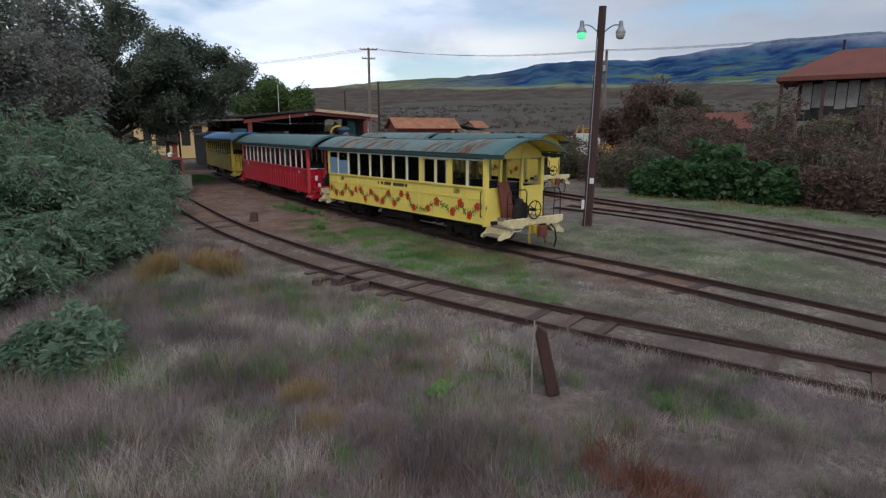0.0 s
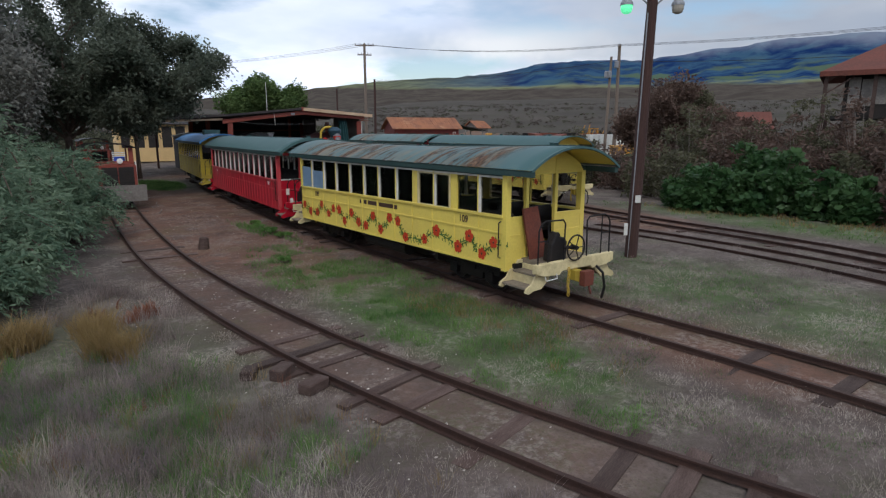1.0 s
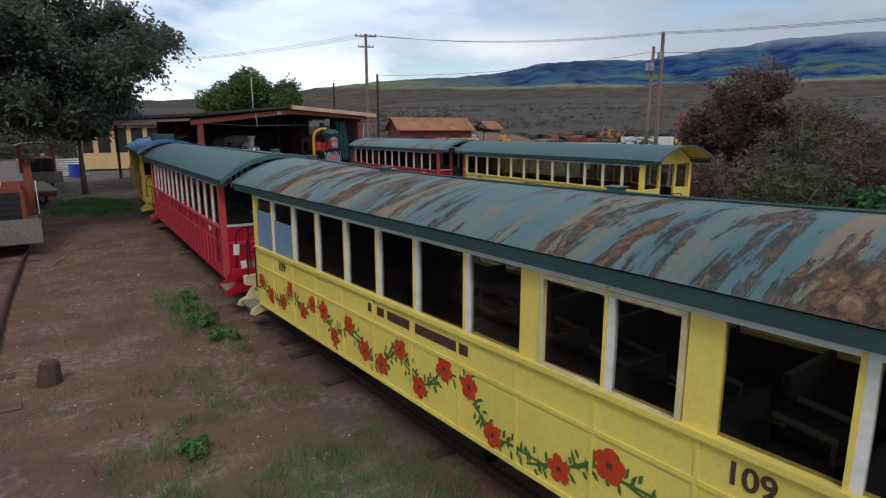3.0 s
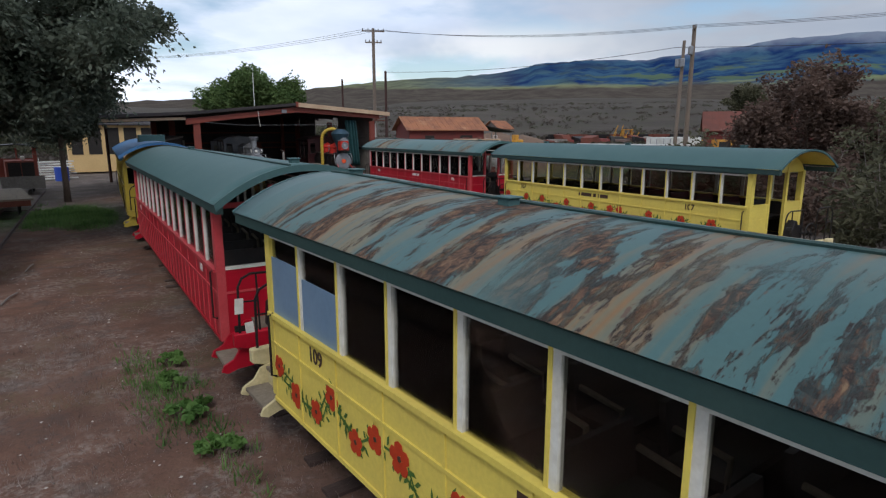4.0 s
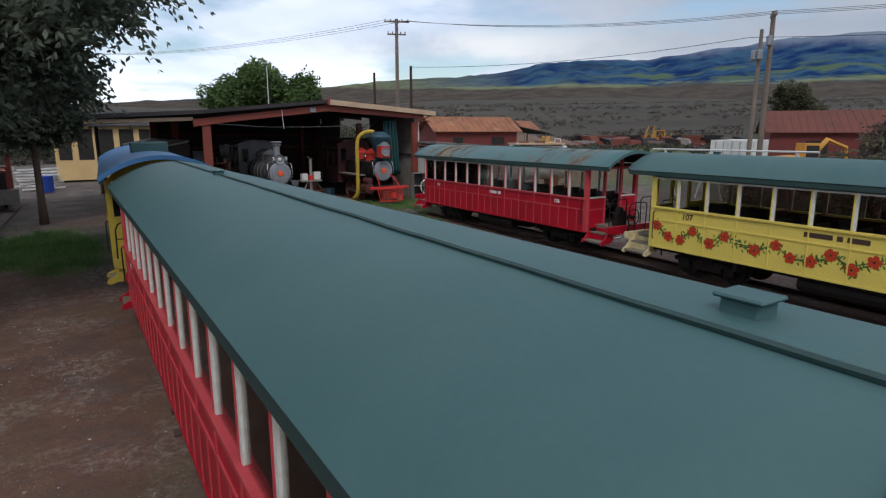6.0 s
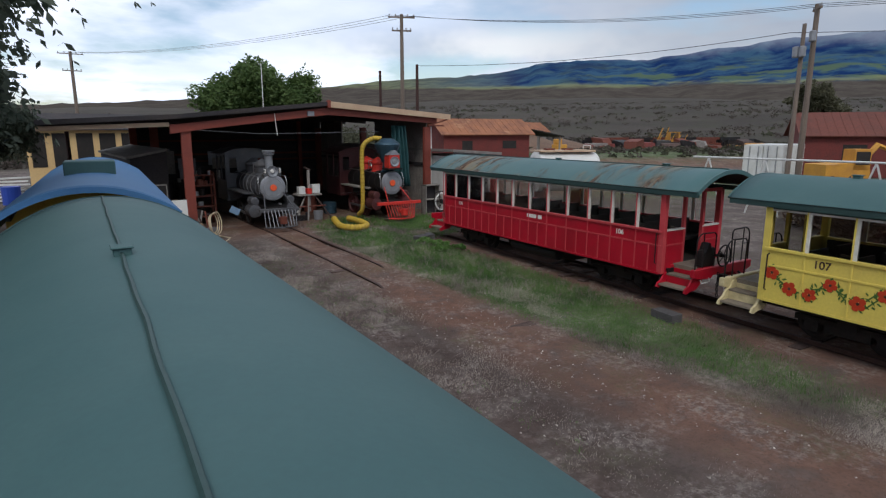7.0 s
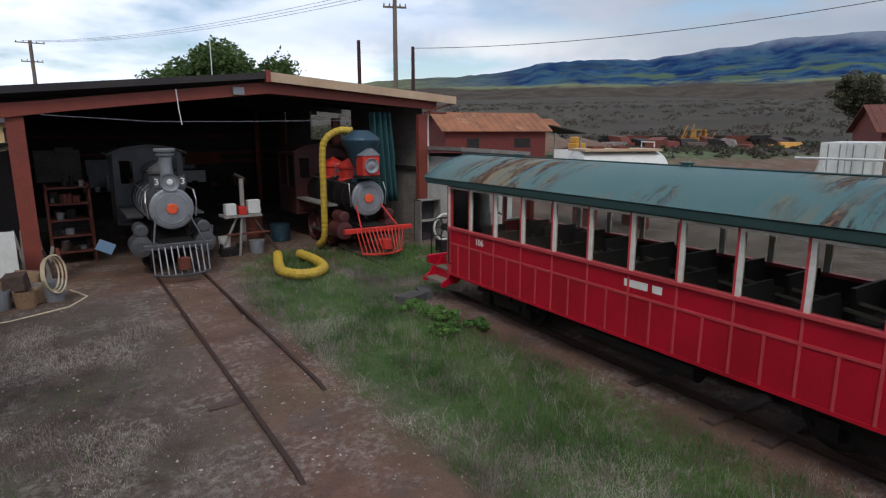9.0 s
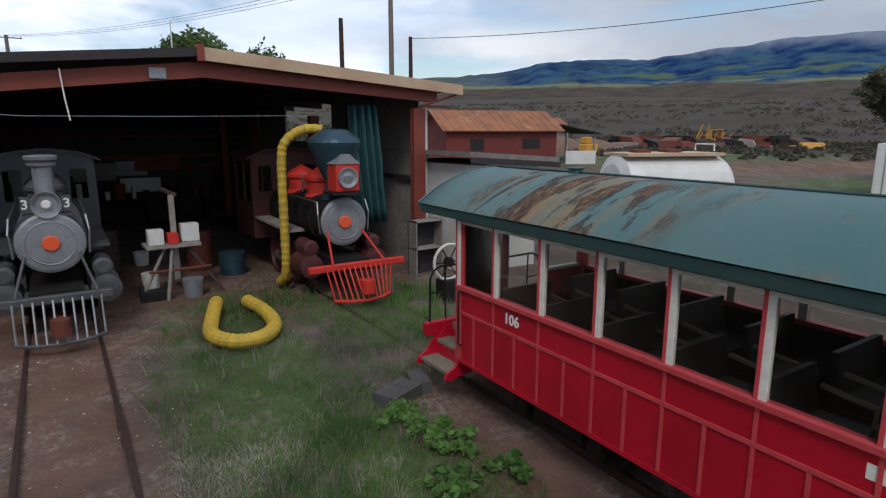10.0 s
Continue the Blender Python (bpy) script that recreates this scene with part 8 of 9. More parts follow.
tree(8.65, 47.1, "large dark spreading tree over the parked engine", 3.4, 0.13, 1.1, M["leaf_dark"], 11, leaf=0.085, per=230, clump=0.55, limbs=6, top=1.6, depth=2, droop=0.35, up=0.0, hang=4)
tree(4.2, 46.5, "dark spreading tree beside the siding", 3.2, 0.13, 3.8, M["leaf_dark"], 13, leaf=0.105, per=90, clump=0.75, limbs=8, top=4.4, depth=3, droop=0.35, up=0.05, hang=4)
tree(-1.5, 42.0, "dark grey-green tree with hanging branches", 3.4, 0.2, 4.8, M["leaf_dark"], 17, leaf=0.12, per=90, clump=0.9, limbs=8, top=4.8, depth=3, droop=0.35, up=0.05, hang=4)
tree(-5.5, 33.0, "dark grey-green tree beyond the thicket", 3.2, 0.2, 4.8, M["leaf_dark"], 19, leaf=0.10, per=80, clump=0.9, limbs=8, top=4.6, depth=3, droop=0.35, up=0.05, hang=4)
tree(0.6, 33.5, "half-bare grey tree hung with dry branches", 2.6, 0.18, 3.0, M["leaf_grey"], 23, leaf=0.08, per=75, clump=0.85, limbs=9, bark="dead_wood", droop=0.5, top=3.2, depth=3, hang=4)
tree(-2.8, 27.5, "half-bare grey tree hung with dry branches", 2.8, 0.2, 3.2, M["leaf_grey"], 27, leaf=0.08, per=70, clump=0.85, limbs=9, bark="dead_wood", droop=0.5, top=3.4, depth=3, hang=4)
tree(4.3, 36.5, "dark tree with long limbs drooping over the coaches", 3.4, 0.2, 3.2, M["leaf_dark"], 29, leaf=0.080, per=175, clump=0.66, limbs=8, droop=0.4, top=3.6, depth=3, up=0.05, hang=4, reach=((6.0, -1.6, 6.3), (5.6, -4.6, 5.3), (3.4, -3.2, 4.8), (2.4, -4.2, 5.8), (2.2, -1.4, 5.0), (0.8, -4.6, 5.8), (3.6, -0.3, 5.2), (4.6, -1.2, 7.0), (3.0, -2.4, 7.2), (3.6, -2.6, 4.0), (2.2, -3.3, 3.8), (4.3, -1.0, 4.1), (1.3, -2.2, 3.8), (4.8, -2.8, 4.5), (2.9, -0.6, 3.9)))
tree(27.3, 78.0, "round green tree behind the engine shed", 4.2, 0.3, 3.1, M["leaf_round"], 31, leaf=0.17, per=300, clump=1.35, limbs=10, droop=0.0, top=2.4, z_scale=0.85, up=0.05)
tree(37.2, 27.7, "bushy red-brown tree at the edge of the scrub", 1.2, 0.16, 2.2, M["leaf_brown"], 37, leaf=0.10, per=125, clump=0.62, limbs=8, top=2.6, depth=3)
tree(40.7, 25.1, "bushy red-brown tree at the edge of the scrub", 1.0, 0.16, 2.2, M["leaf_brown"], 39, leaf=0.10, per=125, clump=0.62, limbs=8, top=2.2, depth=3)
tree(93.7, 58.5, "dark lone tree with ochre top near the barn", 2.6, 0.35, 3.6, M["leaf_olive"], 41, leaf=0.17, per=130, clump=0.85, limbs=9, top=2.8, depth=2, z_scale=0.5, up=0.25)


def bush(x, y, rx, ry, h, mat, label, seed, leaf=0.07, per=260, n=26, slim=0.45, droop=0.0, twigs="bark", category="bush", group="bushes"):
    rng = random.Random(seed)
    z0 = ground_z(x, y)
    t = thing("bush", pose(x, y, z0), label, category, group)
    b = Build()
    cl = []
    for k in range(n):
        a, q = rng.uniform(0, 2 * math.pi), rng.random() ** 0.5
        px, py = rx * q * math.cos(a), ry * q * math.sin(a)
        hz = h * (1 - 0.55 * q * q) * rng.uniform(0.55, 1.05)
        s = 0.28 * (rx + ry) / 2 * rng.uniform(0.6, 1.2)
        for f in (1.0, 0.62, 0.28):
            cl.append((px * (0.85 + 0.15 * f), py * (0.85 + 0.15 * f), max(hz * f - 0.3 * s, 0.12), s, s, s * 0.62))
        b.tube([(px * 0.25, py * 0.25, -0.1), (px * 0.6, py * 0.6, hz * 0.5), (px, py, hz * 1.0)], [0.035, 0.022, 0.008], 5)
    part("stem", b, M[twigs], t)
    link("foliage", leaves(cl, per, leaf, slim, mat, "foliage", seed, droop=droop), t)
    return t


def feathery_bush(x, y, rx, ry, h, label, seed, branches=30):
    """Arching branches hung with layered fern-like fronds, dark and open between them."""
    rng = random.Random(seed)
    t = thing("bush", pose(x, y, ground_z(x, y)), label, "bush", "thicket by the siding")
    b = Build()
    rows, inner = [], []
    for k in range(branches):
        a = 2 * math.pi * k / branches + rng.uniform(-0.25, 0.25)
        out = Vector((rx * math.cos(a), ry * math.sin(a), 0)) * rng.uniform(0.35, 1.15)
        top = h * rng.uniform(0.35, 1.12) * (1.0 if k % 3 else 0.7)
        p0 = Vector((rng.uniform(-0.25, 0.25) * rx, rng.uniform(-0.25, 0.25) * ry, 0.0))
        pts = []
        for i in range(9):
            u = i / 8
            pts.append(p0 + out * (u ** 1.15) + Vector((0, 0, top * math.sin(min(u * 1.25, 1.0) * math.pi / 2) - 0.22 * top * max(0, u - 0.75) * 4)))
        b.tube(pts, [0.035 * (1 - 0.09 * i) for i in range(9)], 5, caps=False)
        for i in range(2, 9):
            d = (pts[i] - pts[i - 1]).normalized()
            side = d.cross(Vector((0, 0, 1))).normalized()
            for q in range(3):
                sg = 1 if (i + q) % 2 else -1
                f = side * sg * rng.uniform(0.5, 1.0) + d * rng.uniform(0.3, 1.0) + Vector((0, 0, rng.uniform(-0.1, 0.45)))
                rows.append((pts[i].lerp(pts[i - 1], rng.random()), f, rng.uniform(0.35, 0.80) * (0.6 + 0.25 * h)))
            if i < 7 and rng.random() < 0.5:
                inner.append((pts[i].x, pts[i].y, pts[i].z * 0.8, 0.35, 0.35, 0.25))
    part("stem", b, M["bark"], t)
    link("foliage", leaves(inner, 150, 0.09, 0.3, M["leaf_fern"], "foliage", seed, droop=0.3), t)
    link("frond", sprays(rows, 10, 0.080, 0.26, 0.40, "frond", M["leaf_fern"], seed + 3), t)
    return t


FERN = "feathery grey-green thicket crowding the siding"
for k, (x, y, rx, ry, h) in enumerate(((0.9, 17.2, 1.6, 1.8, 2.1), (-0.8, 16.8, 1.8, 1.9, 2.9), (2.1, 19.6, 1.6, 1.9, 2.4), (0.2, 20.4, 2.2, 2.2, 3.4), (2.6, 22.6, 1.7, 1.9, 2.4), (0.6, 24.2, 2.3, 2.3, 3.7), (3.0, 25.6, 1.5, 1.7, 2.2), (-2.6, 19.5, 2.4, 2.4, 3.9), (-2.2, 25.0, 2.6, 2.8, 3.6), (2.4, 29.0, 1.9, 2.4, 2.7), (-3.3, 14.5, 2.0, 2.0, 2.4), (3.2, 33.8, 1.3, 2.0, 1.9), (3.3, 23.6, 1.2, 1.8, 2.3), (3.5, 27.8, 1.2, 1.6, 2.4), (-4.6, 22.0, 2.4, 2.6, 3.9), (-1.0, 22.6, 2.0, 2.2, 3.8), (-1.9, 13.6, 1.2, 1.3, 1.3), (-0.9, 12.6, 1.2, 1.2, 1.2), (0.6, 14.9, 1.1, 1.2, 1.3), (1.9, 16.6, 1.0, 1.2, 1.4))):
    feathery_bush(x, y, rx, ry, h, FERN, 60 + k)
feathery_bush(0.15, 8.9, 0.5, 0.6, 0.5, "low feathery grey-green sapling in dry grass", 80, 12)
for k, (x, y, rx, ry, h) in enumerate(((25.2, 17.0, 1.5, 1.9, 1.9), (26.0, 14.6, 1.6, 1.9, 2.3), (25.8, 12.2, 1.3, 1.6, 1.7), (27.4, 16.2, 1.6, 1.8, 2.5))):
    bush(x, y, rx, ry, h, M["leaf_bush"], "glossy dark green broad-leaved bush beyond the tracks", 90 + k, leaf=0.13, per=260, n=22, slim=0.6, group="green bushes beyond the tracks")
rng = random.Random(77)
for k, (x, y) in enumerate(((27.5, 20.5), (29.5, 23.5), (31.5, 19.0), (33.0, 22.5), (30.0, 16.0), (33.5, 15.0), (36.0, 20.0), (31.0, 27.0), (28.8, 11.5), (31.0, 8.5), (34.0, 11.0), (28.0, 6.0), (37.0, 15.5), (34.5, 25.5), (38.5, 23.0), (30.5, 4.0), (27.0, 9.0), (32.0, 30.0), (29.0, 27.5), (34.0, 33.0), (41.0, 30.0), (38.0, 13.5), (40.0, 17.5), (41.5, 21.0), (37.0, 18.0), (39.0, 11.0), (43.0, 16.0), (31.5, 12.3), (33.0, 14.0), (35.2, 12.6), (36.2, 16.6), (34.0, 17.5))):
    bush(x, y, rng.uniform(1.6, 2.3), rng.uniform(1.6, 2.3), rng.uniform(2.3, 3.7) + (1.6 if x > 31.2 and 10 < y < 24 else 0.0), M["leaf_brown"] if k % 3 else M["leaf_olive"], "dry brown thorny scrub beyond the tracks", 110 + k, leaf=0.12, per=140, n=20, slim=0.34, twigs="dead_wood", group="dry scrub beyond the tracks")
tree(28.4, 10.2, "pale bare shrub with thin twigs in the scrub", 0.8, 0.06, 1.6, M["leaf_olive"], 43, leaf=0.05, per=20, clump=0.5, limbs=8, bark="dead_wood")


def far_scrub():
    """Brush dotted over the far plain, thinning uphill."""
    rs = np.random.RandomState(9)
    cl, cg = [], []
    for k in range(7000):
        a = radians(35.4 + rs.uniform(-48, 48))
        d = 75 + 520 * rs.random_sample() ** 1.6
        x, y = 15 + d * math.sin(a), 20 + d * math.cos(a)
        if (40 < x < 110 and 50 < y < 84) or (40 < x < 60 and y < 90):
            continue
        if noise.noise((x * 0.02, y * 0.035, 2)) + 0.6 * noise.noise((x * 0.07, y * 0.1, 5)) < rs.uniform(-0.35, 0.45):
            continue
        s = rs.uniform(0.25, 0.8) * (1 + d / 400)
        (cg if rs.random_sample() < 0.3 else cl).append((x, y, ground_z(x, y) + 0.35 * s, s * 1.3, s * 1.3, s * 0.6))
    for k in range(700):
        x, y = rs.uniform(56, 112), rs.uniform(50, 88)
        if y + 0.38 * (x - 55) < 64:
            continue
        s = rs.uniform(0.2, 0.6)
        (cg if rs.random_sample() < 0.5 else cl).append((x, y, ground_z(x, y) + 0.3 * s, s * 1.4, s * 1.4, s * 0.6))
    for lst, mat, lb in ((cl, "leaf_far", "brown brush dotted over the far plain"), (cg, "leaf_far_green", "olive brush dotted over the far plain")):
        tagged(new("far_brush", leaves(lst, 34, 0.24, 0.6, M[mat], "far_brush", 5)), lb, "brush", kind="stuff")
    rs = np.random.RandomState(10)
    row = []
    for k in range(120):
        a = radians(35.4 - 42 + 32 * rs.random_sample())
        d = rs.uniform(80, 140)
        x, y = 12 + d * math.sin(a), 20 + d * math.cos(a)
        s = rs.uniform(1.2, 2.4)
        row.append((x, y, ground_z(x, y) + 0.6 * s, s * 1.4, s * 1.4, s * 0.7))
    tagged(new("far_trees", leaves(row, 130, 0.26, 0.6, M["leaf_far_green"], "far_trees", 6)), "olive tree belt behind the sheds", "trees", kind="stuff")


far_scrub()


# ---- grass ----
GX0, GY0, GS = -10.0, -8.0, 0.25
GRID = np.array([[ground_top(GX0 + GS * i, GY0 + GS * j) for i in range(165)] for j in range(285)])


def ground_at(x, y):
    """Heights of the yard's surface for many points at once."""
    u, v = np.clip((x - GX0) / GS, 0, 163.99), np.clip((y - GY0) / GS, 0, 283.99)
    i, j = u.astype(int), v.astype(int)
    u, v = u - i, v - j
    return (GRID[j, i] * (1 - u) + GRID[j, i + 1] * u) * (1 - v) + (GRID[j + 1, i] * (1 - u) + GRID[j + 1, i + 1] * u) * v


LATTICE = np.random.RandomState(4).uniform(-1, 1, (128, 128))


def patches(x, y, scale, shift=0.0):
    """Smooth random field between -1 and 1."""
    u, v = x * scale + shift, y * scale + 1.7 * shift
    i, j = np.floor(u).astype(int), np.floor(v).astype(int)
    u, v = u - i, v - j
    u, v = u * u * (3 - 2 * u), v * v * (3 - 2 * v)
    a, b, c, d = LATTICE[j % 128, i % 128], LATTICE[j % 128, (i + 1) % 128], LATTICE[(j + 1) % 128, i % 128], LATTICE[(j + 1) % 128, (i + 1) % 128]
    return (a * (1 - u) + b * u) * (1 - v) + (c * (1 - u) + d * u) * v


def distance_to(x, y, line):
    best = np.full(x.shape, 1e9)
    for (ax, ay), (bx, by) in zip(line, line[1:]):
        t = np.clip(((x - ax) * (bx - ax) + (y - ay) * (by - ay)) / ((bx - ax) ** 2 + (by - ay) ** 2), 0, 1)
        best = np.minimum(best, np.hypot(x - ax - t * (bx - ax), y - ay - t * (by - ay)))
    return best


def off_rails(x, y):
    ok = np.ones(x.shape, bool)
    for tr in (TRACK_SIDING, TRACK_COACH, TRACK_RIGHT):
        ok &= distance_to(x, y, tr) > 0.62
    return ok & ((distance_to(x, y, TRACK_SHED) > 0.80) | (y < 22))


def clear_post(x, y):
    return (np.hypot(x - 4.6, y - 4.2) > 0.5) & off_rails(x, y)


def anywhere(x, y):
    return np.ones(x.shape, bool)


rs = np.random.RandomState(21)


def scatter(n, cx, cy, rx, ry, h0, h1, w, keep=anywhere, tuft=1, even=False, loose=0.05, shift=0.0, cut=None):
    """Blades in tufts over an oval; rows of x, y, height, half width and the offset within the tuft."""
    want = max(1, n // tuft)
    got = []
    have = 0
    while have < want:
        u, q = rs.uniform(-1, 1, (2, want * 4))
        e = u * u + q * q
        x, y = cx + rx * u, cy + ry * q
        ok = (e < 1) & (rs.random_sample(e.shape) < np.clip(1 - e, 0, 1) ** 0.55) & keep(x, y)
        if not even:
            f = patches(x, y, 0.8, shift) + 0.8 * patches(x, y, 2.3, shift + 3)
            ok &= f > (rs.uniform(-0.25, 0.3, e.shape) if cut is None else cut + rs.uniform(-0.1, 0.1, e.shape))
        got.append(np.column_stack([x[ok], y[ok]]))
        have += int(ok.sum())
    c = np.concatenate(got)[:want]
    size = rs.uniform(0.65, 1.15, (want, 1))
    c, size = np.repeat(c, tuft, axis=0), np.repeat(size, tuft, axis=0)
    k = len(c)
    off = np.clip(rs.normal(size=(k, 2)), -2, 2) * (tuft > 1)
    return np.column_stack([c + off * loose, rs.uniform(h0, h1, k) * size[:, 0] * (1 - 0.12 * np.hypot(off[:, 0], off[:, 1])), w * rs.uniform(0.6, 1.3, k), off])


def blades(spots, name, mat, label, seed, bend=0.35, fan=0.22):
    """Every row is one blade; tall ones have a bent middle, short ones are single slivers."""
    s = np.concatenate(spots)
    rnd = np.random.RandomState(seed)
    s = s[np.argsort(-s[:, 2])]
    n = len(s)
    tall = int((s[:, 2] > 0.13).sum())
    p = np.column_stack([s[:, 0], s[:, 1], ground_at(s[:, 0], s[:, 1]) - 0.015])
    a = rnd.uniform(0, 2 * np.pi, n)
    w = np.column_stack([np.cos(a), np.sin(a), np.zeros(n)]) * s[:, 3:4]
    lean = np.clip(rnd.normal(size=(n, 2)), -1.5, 1.5) * bend + s[:, 4:6] * fan
    h = s[:, 2:3]
    tip = p + np.column_stack([lean * h, h])
    mid = p + np.column_stack([lean * h * 0.30, h * 0.58])
    v5 = np.stack([p - w, p + w, mid + w * 0.7, mid - w * 0.7, tip], axis=1)[:tall].reshape(-1, 3)
    v3 = np.stack([p - w, p + w, tip], axis=1)[tall:].reshape(-1, 3)
    v = np.concatenate([v5, v3])
    five = (np.arange(tall) * 5)[:, None] + np.array([0, 1, 2, 3, 3, 2, 4])
    loops = np.concatenate([five.ravel(), tall * 5 + np.arange(len(v3))]).astype(np.int32)
    total = np.concatenate([np.tile([4, 3], tall), np.full(n - tall, 3)]).astype(np.int32)
    me = bpy.data.meshes.new(name)
    me.vertices.add(len(v))
    me.vertices.foreach_set("co", v.ravel())
    me.loops.add(len(loops))
    me.loops.foreach_set("vertex_index", loops)
    me.polygons.add(len(total))
    me.polygons.foreach_set("loop_start", (np.cumsum(total) - total).astype(np.int32))
    me.polygons.foreach_set("loop_total", total)
    me.update(calc_edges=True)
    me.materials.append(M[mat])
    return tagged(new(name, me), label, "grass", kind="stuff")


# the rough meadow in front of the siding: tussocks, matted growth and tall bleached stalks
blades([
    scatter(44000, 1.2, 7.0, 3.8, 7.2, 0.12, 0.42, 0.0022, clear_post, 26, loose=0.055, shift=1),
    scatter(30000, 1.4, 6.4, 4.1, 7.0, 0.06, 0.26, 0.0022, clear_post, 9, even=True),
    scatter(24000, 4.6, 3.2, 3.4, 3.9, 0.08, 0.30, 0.0022, clear_post, 22, shift=5),
    scatter(3000, 3.2, 14.0, 1.3, 3.5, 0.12, 0.4, 0.004, tuft=12),
    scatter(9000, 12.5, 8.0, 6.5, 9.0, 0.06, 0.16, 0.004, off_rails, 8),
    scatter(9000, 18.4, 36.5, 2.2, 11.0, 0.06, 0.24, 0.0030, off_rails, 18, loose=0.03),
    scatter(14000, 15.0, 39.0, 1.5, 5.5, 0.015, 0.06, 0.004, off_rails, 6),
    scatter(22000, 17.9, 34.5, 0.9, 9.5, 0.015, 0.08, 0.004, off_rails, 6),
    scatter(7000, 7.2, 27.0, 2.4, 12.0, 0.01, 0.04, 0.005, off_rails, 3),
    scatter(6000, 13.7, 34.0, 3.4, 12.0, 0.03, 0.09, 0.005, off_rails, 4),
    scatter(9000, 7.6, 16.0, 2.4, 12.0, 0.03, 0.13, 0.004, off_rails, 6),
    scatter(9000, 21.7, 42.5, 1.6, 2.6, 0.06, 0.24, 0.003, tuft=14, shift=33),
    scatter(24000, 8.6, 5.0, 1.8, 6.0, 0.015, 0.09, 0.0035, off_rails, 6),
    scatter(20000, 12.8, 7.5, 2.4, 8.0, 0.015, 0.09, 0.004, off_rails, 6),
], "dry_grass", "blade_dry", "pale dry grass standing in tufts over the yard", 1)
blades([
    scatter(30000, 15.2, 37.0, 2.2, 8.5, 0.02, 0.08, 0.004, off_rails, 8, loose=0.09, shift=2, cut=0.34),
    scatter(34000, 18.2, 33.0, 1.2, 11.0, 0.02, 0.10, 0.0035, off_rails, 8, loose=0.08, shift=7, cut=0.30),
    scatter(16000, 13.2, 31.0, 3.2, 11.0, 0.02, 0.06, 0.004, off_rails, 8, loose=0.08, shift=11, cut=0.38),
    scatter(12000, 7.0, 25.0, 2.2, 13.0, 0.015, 0.04, 0.004, off_rails, 5, loose=0.10, shift=4, cut=0.30),
    scatter(6000, 20.25, 37.0, 0.6, 8.0, 0.02, 0.07, 0.003, tuft=4),
    scatter(14000, 8.7, 5.5, 1.8, 6.5, 0.02, 0.09, 0.003, off_rails, 8, loose=0.08, shift=9, cut=0.25),
    scatter(14000, 5.4, 14.0, 2.0, 7.0, 0.02, 0.08, 0.003, off_rails, 8, loose=0.08, shift=6, cut=0.28),
    scatter(14000, 12.9, 8.0, 2.6, 8.0, 0.02, 0.09, 0.004, off_rails, 8, loose=0.08, shift=8, cut=0.28),
    scatter(4200, 19.0, 36.5, 1.6, 9.0, 0.10, 0.34, 0.0018, off_rails, 14, loose=0.03),
    scatter(16000, 1.4, 6.6, 3.8, 6.4, 0.16, 0.50, 0.0015, clear_post, 24, loose=0.04, shift=3, cut=0.32),
    scatter(5000, 5.2, 3.4, 3.0, 3.0, 0.10, 0.34, 0.0015, clear_post, 20, loose=0.04, shift=14, cut=0.32),
], "straw_litter", "blade_straw", "bleached straw lying and standing over bare ground", 6, bend=0.55, fan=0.35)
blades([
    scatter(14000, 5.8, 3.4, 2.6, 3.6, 0.03, 0.14, 0.003, clear_post, 6, even=True),
    scatter(44000, 1.4, 6.4, 4.1, 7.2, 0.06, 0.28, 0.0024, clear_post, 10, even=True),
    scatter(36000, 1.0, 7.0, 3.9, 7.3, 0.10, 0.40, 0.0024, clear_post, 26, shift=17),
    scatter(22000, 4.4, 3.4, 3.5, 4.0, 0.05, 0.24, 0.0024, clear_post, 18, shift=19),
    scatter(8000, 12.5, 8.5, 6.0, 9.0, 0.03, 0.12, 0.005, off_rails, 6),
], "greyed_grass", "blade_mauve", "grey weathered grass matted over the yard edge", 5, bend=0.42)
blades([
    scatter(4200, 2.6, 12.9, 1.1, 1.2, 0.25, 0.6, 0.005, tuft=30),
    scatter(1800, 1.8, 5.4, 1.2, 1.0, 0.12, 0.34, 0.003, tuft=20),
    scatter(1500, 24.0, 14.0, 1.4, 5.0, 0.1, 0.25, 0.008, tuft=4),
    scatter(2600, 8.3, 10.5, 1.0, 3.0, 0.06, 0.22, 0.003, off_rails, 12),
    scatter(5200, 1.6, 7.0, 3.8, 6.4, 0.10, 0.34, 0.0024, clear_post, 26, cut=0.42, shift=23),
], "golden_grass", "blade_gold", "golden dry grass clump beside the siding", 2)
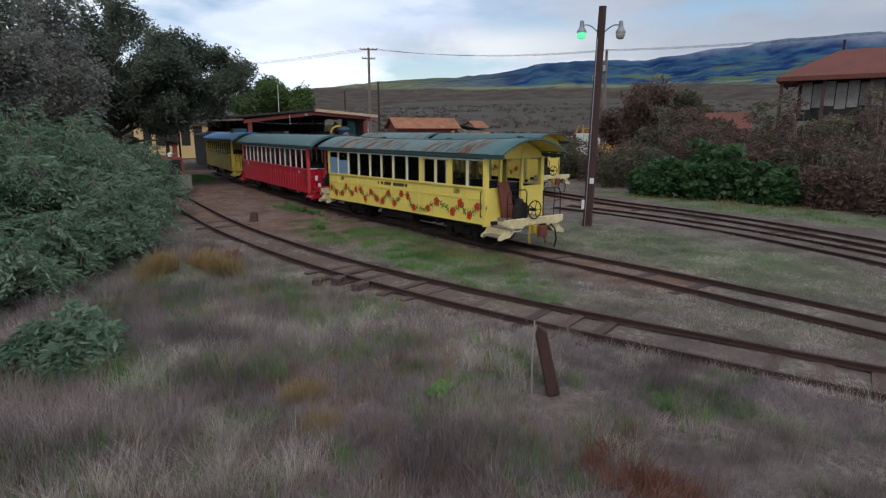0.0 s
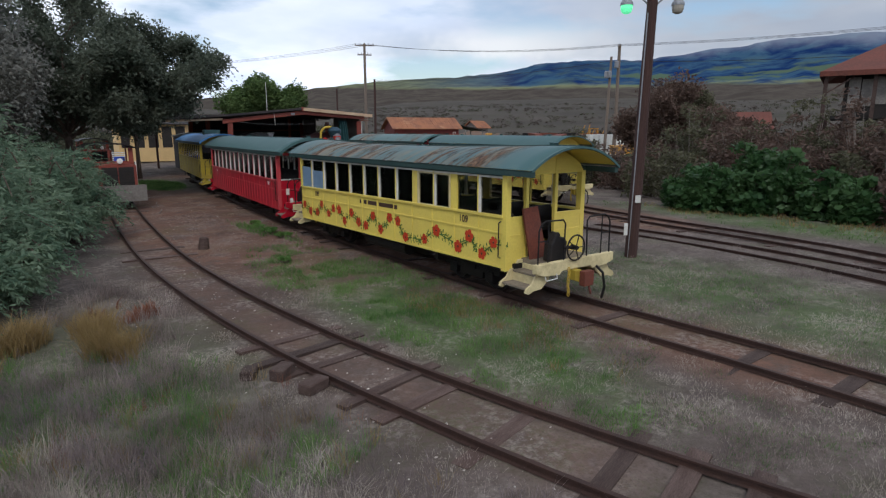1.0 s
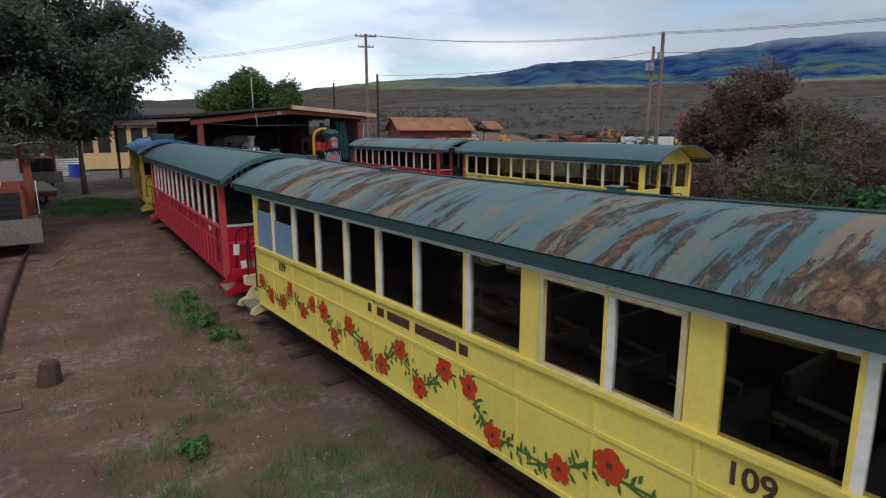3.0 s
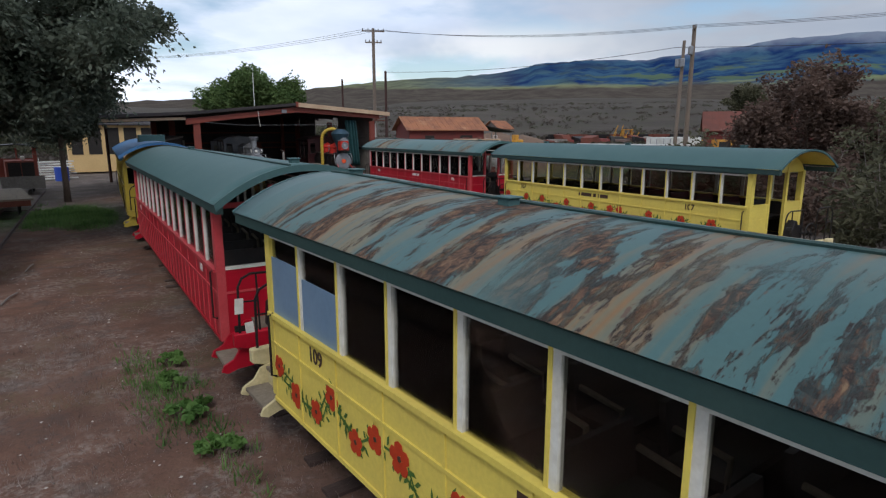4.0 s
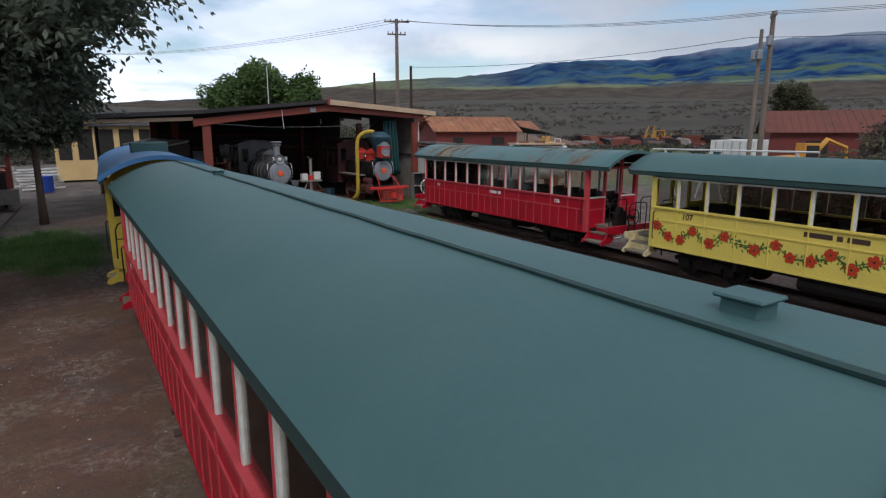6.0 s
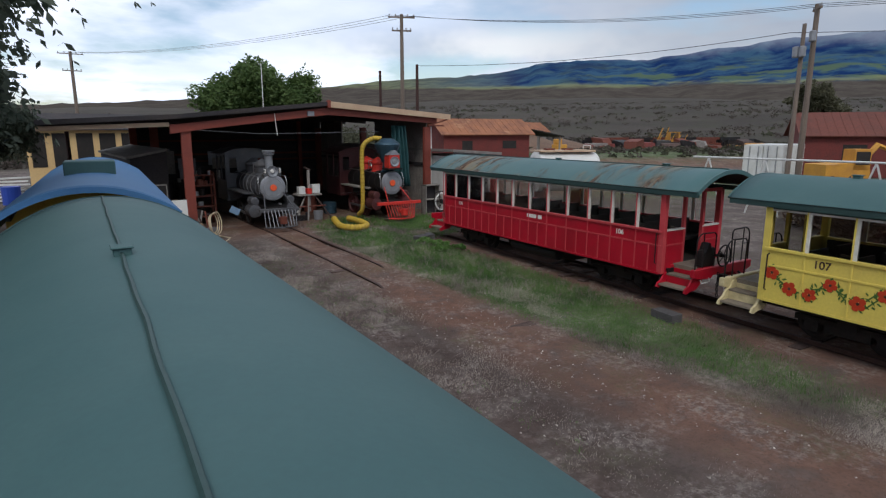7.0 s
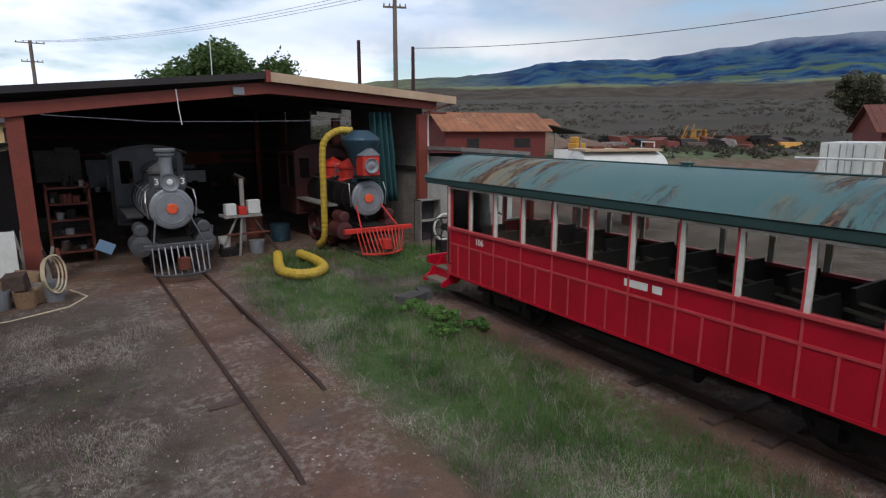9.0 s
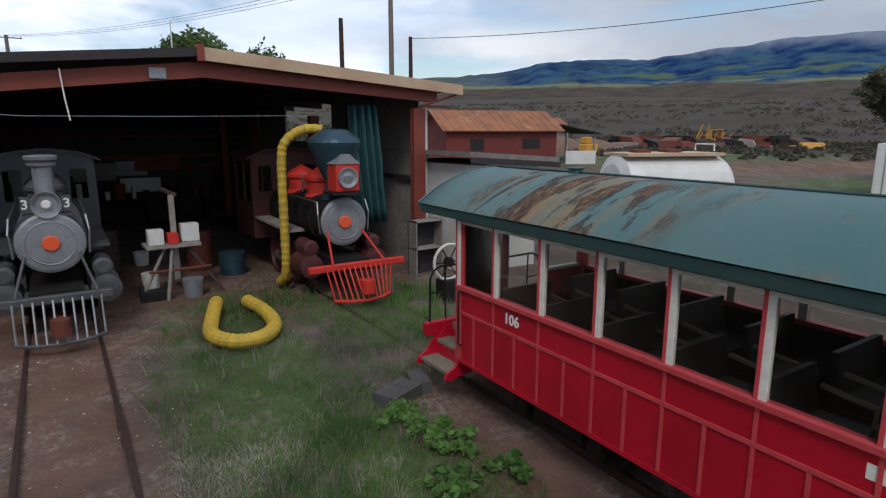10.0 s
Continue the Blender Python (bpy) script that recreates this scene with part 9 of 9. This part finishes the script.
blades([
    scatter(80000, 18.95, 36.2, 1.5, 10.0, 0.02, 0.10, 0.0045, off_rails, 2, even=True),
    scatter(34000, 19.75, 37.5, 0.85, 8.5, 0.03, 0.13, 0.0045, tuft=3, even=True),
    scatter(9000, 18.9, 36.5, 1.7, 9.5, 0.1, 0.24, 0.004, off_rails, 12),
    scatter(22000, 19.3, 39.0, 1.2, 7.0, 0.03, 0.13, 0.0045, off_rails, 3),
    scatter(14000, 8.7, 41.0, 1.3, 4.2, 0.05, 0.2, 0.007, tuft=4, even=True),
    scatter(30000, 7.8, 12.6, 1.8, 7.0, 0.03, 0.15, 0.005, off_rails, 8, cut=0.05, shift=12),
    scatter(3000, 23.2, 10.5, 1.7, 11.0, 0.05, 0.18, 0.008, off_rails, 3),
    scatter(4500, 6.9, 42.0, 2.2, 4.5, 0.06, 0.25, 0.009, off_rails, 3),
    scatter(15000, 2.2, 9.0, 2.9, 4.2, 0.08, 0.32, 0.003, clear_post, 24, cut=0.22, shift=13),
    scatter(9000, 3.2, 5.2, 2.6, 2.4, 0.06, 0.28, 0.003, clear_post, 22, cut=0.18, shift=15),
    scatter(3000, 0.6, 6.2, 1.8, 2.0, 0.08, 0.28, 0.003, tuft=22, cut=0.2, shift=16),
    scatter(5000, 5.6, 3.0, 1.8, 1.6, 0.04, 0.2, 0.003, clear_post, 16, cut=0.1),
    scatter(12000, 8.6, 5.2, 1.6, 6.0, 0.015, 0.08, 0.004, off_rails, 6),
    scatter(18000, 12.8, 8.5, 2.6, 8.0, 0.015, 0.09, 0.005, off_rails, 6),
    scatter(4500, 13.6, 34.0, 3.2, 10.0, 0.03, 0.09, 0.006, off_rails, 6, cut=0.3, shift=18),
    scatter(1500, 8.4, 22.0, 0.5, 3.5, 0.05, 0.2, 0.009, tuft=5),
    scatter(1500, 20.3, 45.0, 1.4, 1.3, 0.08, 0.3, 0.008, off_rails, 4),
    scatter(1200, 22.9, 43.6, 0.7, 1.5, 0.1, 0.35, 0.008, tuft=5),
    scatter(16000, 21.7, 42.3, 1.5, 2.6, 0.05, 0.18, 0.004, tuft=8, cut=-0.15, shift=31),
], "green_grass", "blade_green", "short green grass in patches between the tracks", 3)
blades([
    scatter(1600, 4.3, 2.75, 0.75, 0.6, 0.1, 0.36, 0.005, tuft=14),
    scatter(700, 3.6, 14.6, 0.5, 0.5, 0.1, 0.3, 0.012, tuft=4),
    scatter(700, 26.3, 10.0, 1.2, 2.5, 0.1, 0.4, 0.012, tuft=4),
    scatter(4200, 2.0, 6.6, 3.8, 6.0, 0.08, 0.30, 0.0024, clear_post, 24, cut=0.46, shift=27),
], "rust_red_weeds", "blade_rust", "rust-red dying weeds in the dry grass", 4)


def pebbles():
    """Loose stones and bits of litter on the bare ground."""
    spots = np.concatenate([scatter(900, 13.6, 33.0, 3.6, 12.0, 0.01, 0.02, 0.016, even=True), scatter(500, 7.2, 24.0, 2.2, 13.0, 0.01, 0.02, 0.014, even=True), scatter(500, 17.0, 36.0, 1.4, 10.0, 0.01, 0.02, 0.014, even=True), scatter(400, 5.4, 12.0, 2.0, 7.0, 0.01, 0.02, 0.014, even=True)])
    rnd = np.random.RandomState(8)
    z = ground_at(spots[:, 0], spots[:, 1])
    base = np.array([(1, 0, 0), (0, 1, 0), (-1, 0, 0), (0, -1, 0), (0, 0, 0.7), (0, 0, -0.5)])
    faces = ((0, 1, 4), (1, 2, 4), (2, 3, 4), (3, 0, 4), (1, 0, 5), (2, 1, 5), (3, 2, 5), (0, 3, 5))
    v, f = [], []
    for (x, y, h, w, a, b), zz in zip(spots, z):
        k = len(v)
        v += [tuple(q) for q in base * w * rnd.uniform(0.5, 1.6, (6, 1)) + (x, y, zz + 0.006)]
        f += [tuple(k + i for i in q) for q in faces]
    me = bpy.data.meshes.new("pebbles")
    me.from_pydata(v, [], f)
    me.materials.append(material("mixed_pebbles", (0.24, 0.20, 0.18), 0.9, second=(0.42, 0.39, 0.35), amount=0.9, scale=2.0, fine=60, grain=0.2, bump=0.2, island=0.55))
    return tagged(new("pebbles", me), "loose grey and pale stones on bare earth", "stones", kind="stuff")


pebbles()
for k, (x, y, s) in enumerate(((20.05, 39.6, 0.34), (20.25, 38.9, 0.30), (19.85, 38.4, 0.28), (20.4, 38.2, 0.24), (20.1, 39.2, 0.3), (8.45, 21.2, 0.26), (8.5, 20.2, 0.22), (8.6, 23.0, 0.2), (8.4, 22.2, 0.2), (3.6, 5.1, 0.2), (7.3, 16.8, 0.18))):
    bush(x, y, s, s, s * 0.7, M["leaf_weed"], "low leafy green weed beside the coaches", 200 + k, leaf=0.045, per=260, n=8, slim=0.6, category="weed", group="leafy weeds")
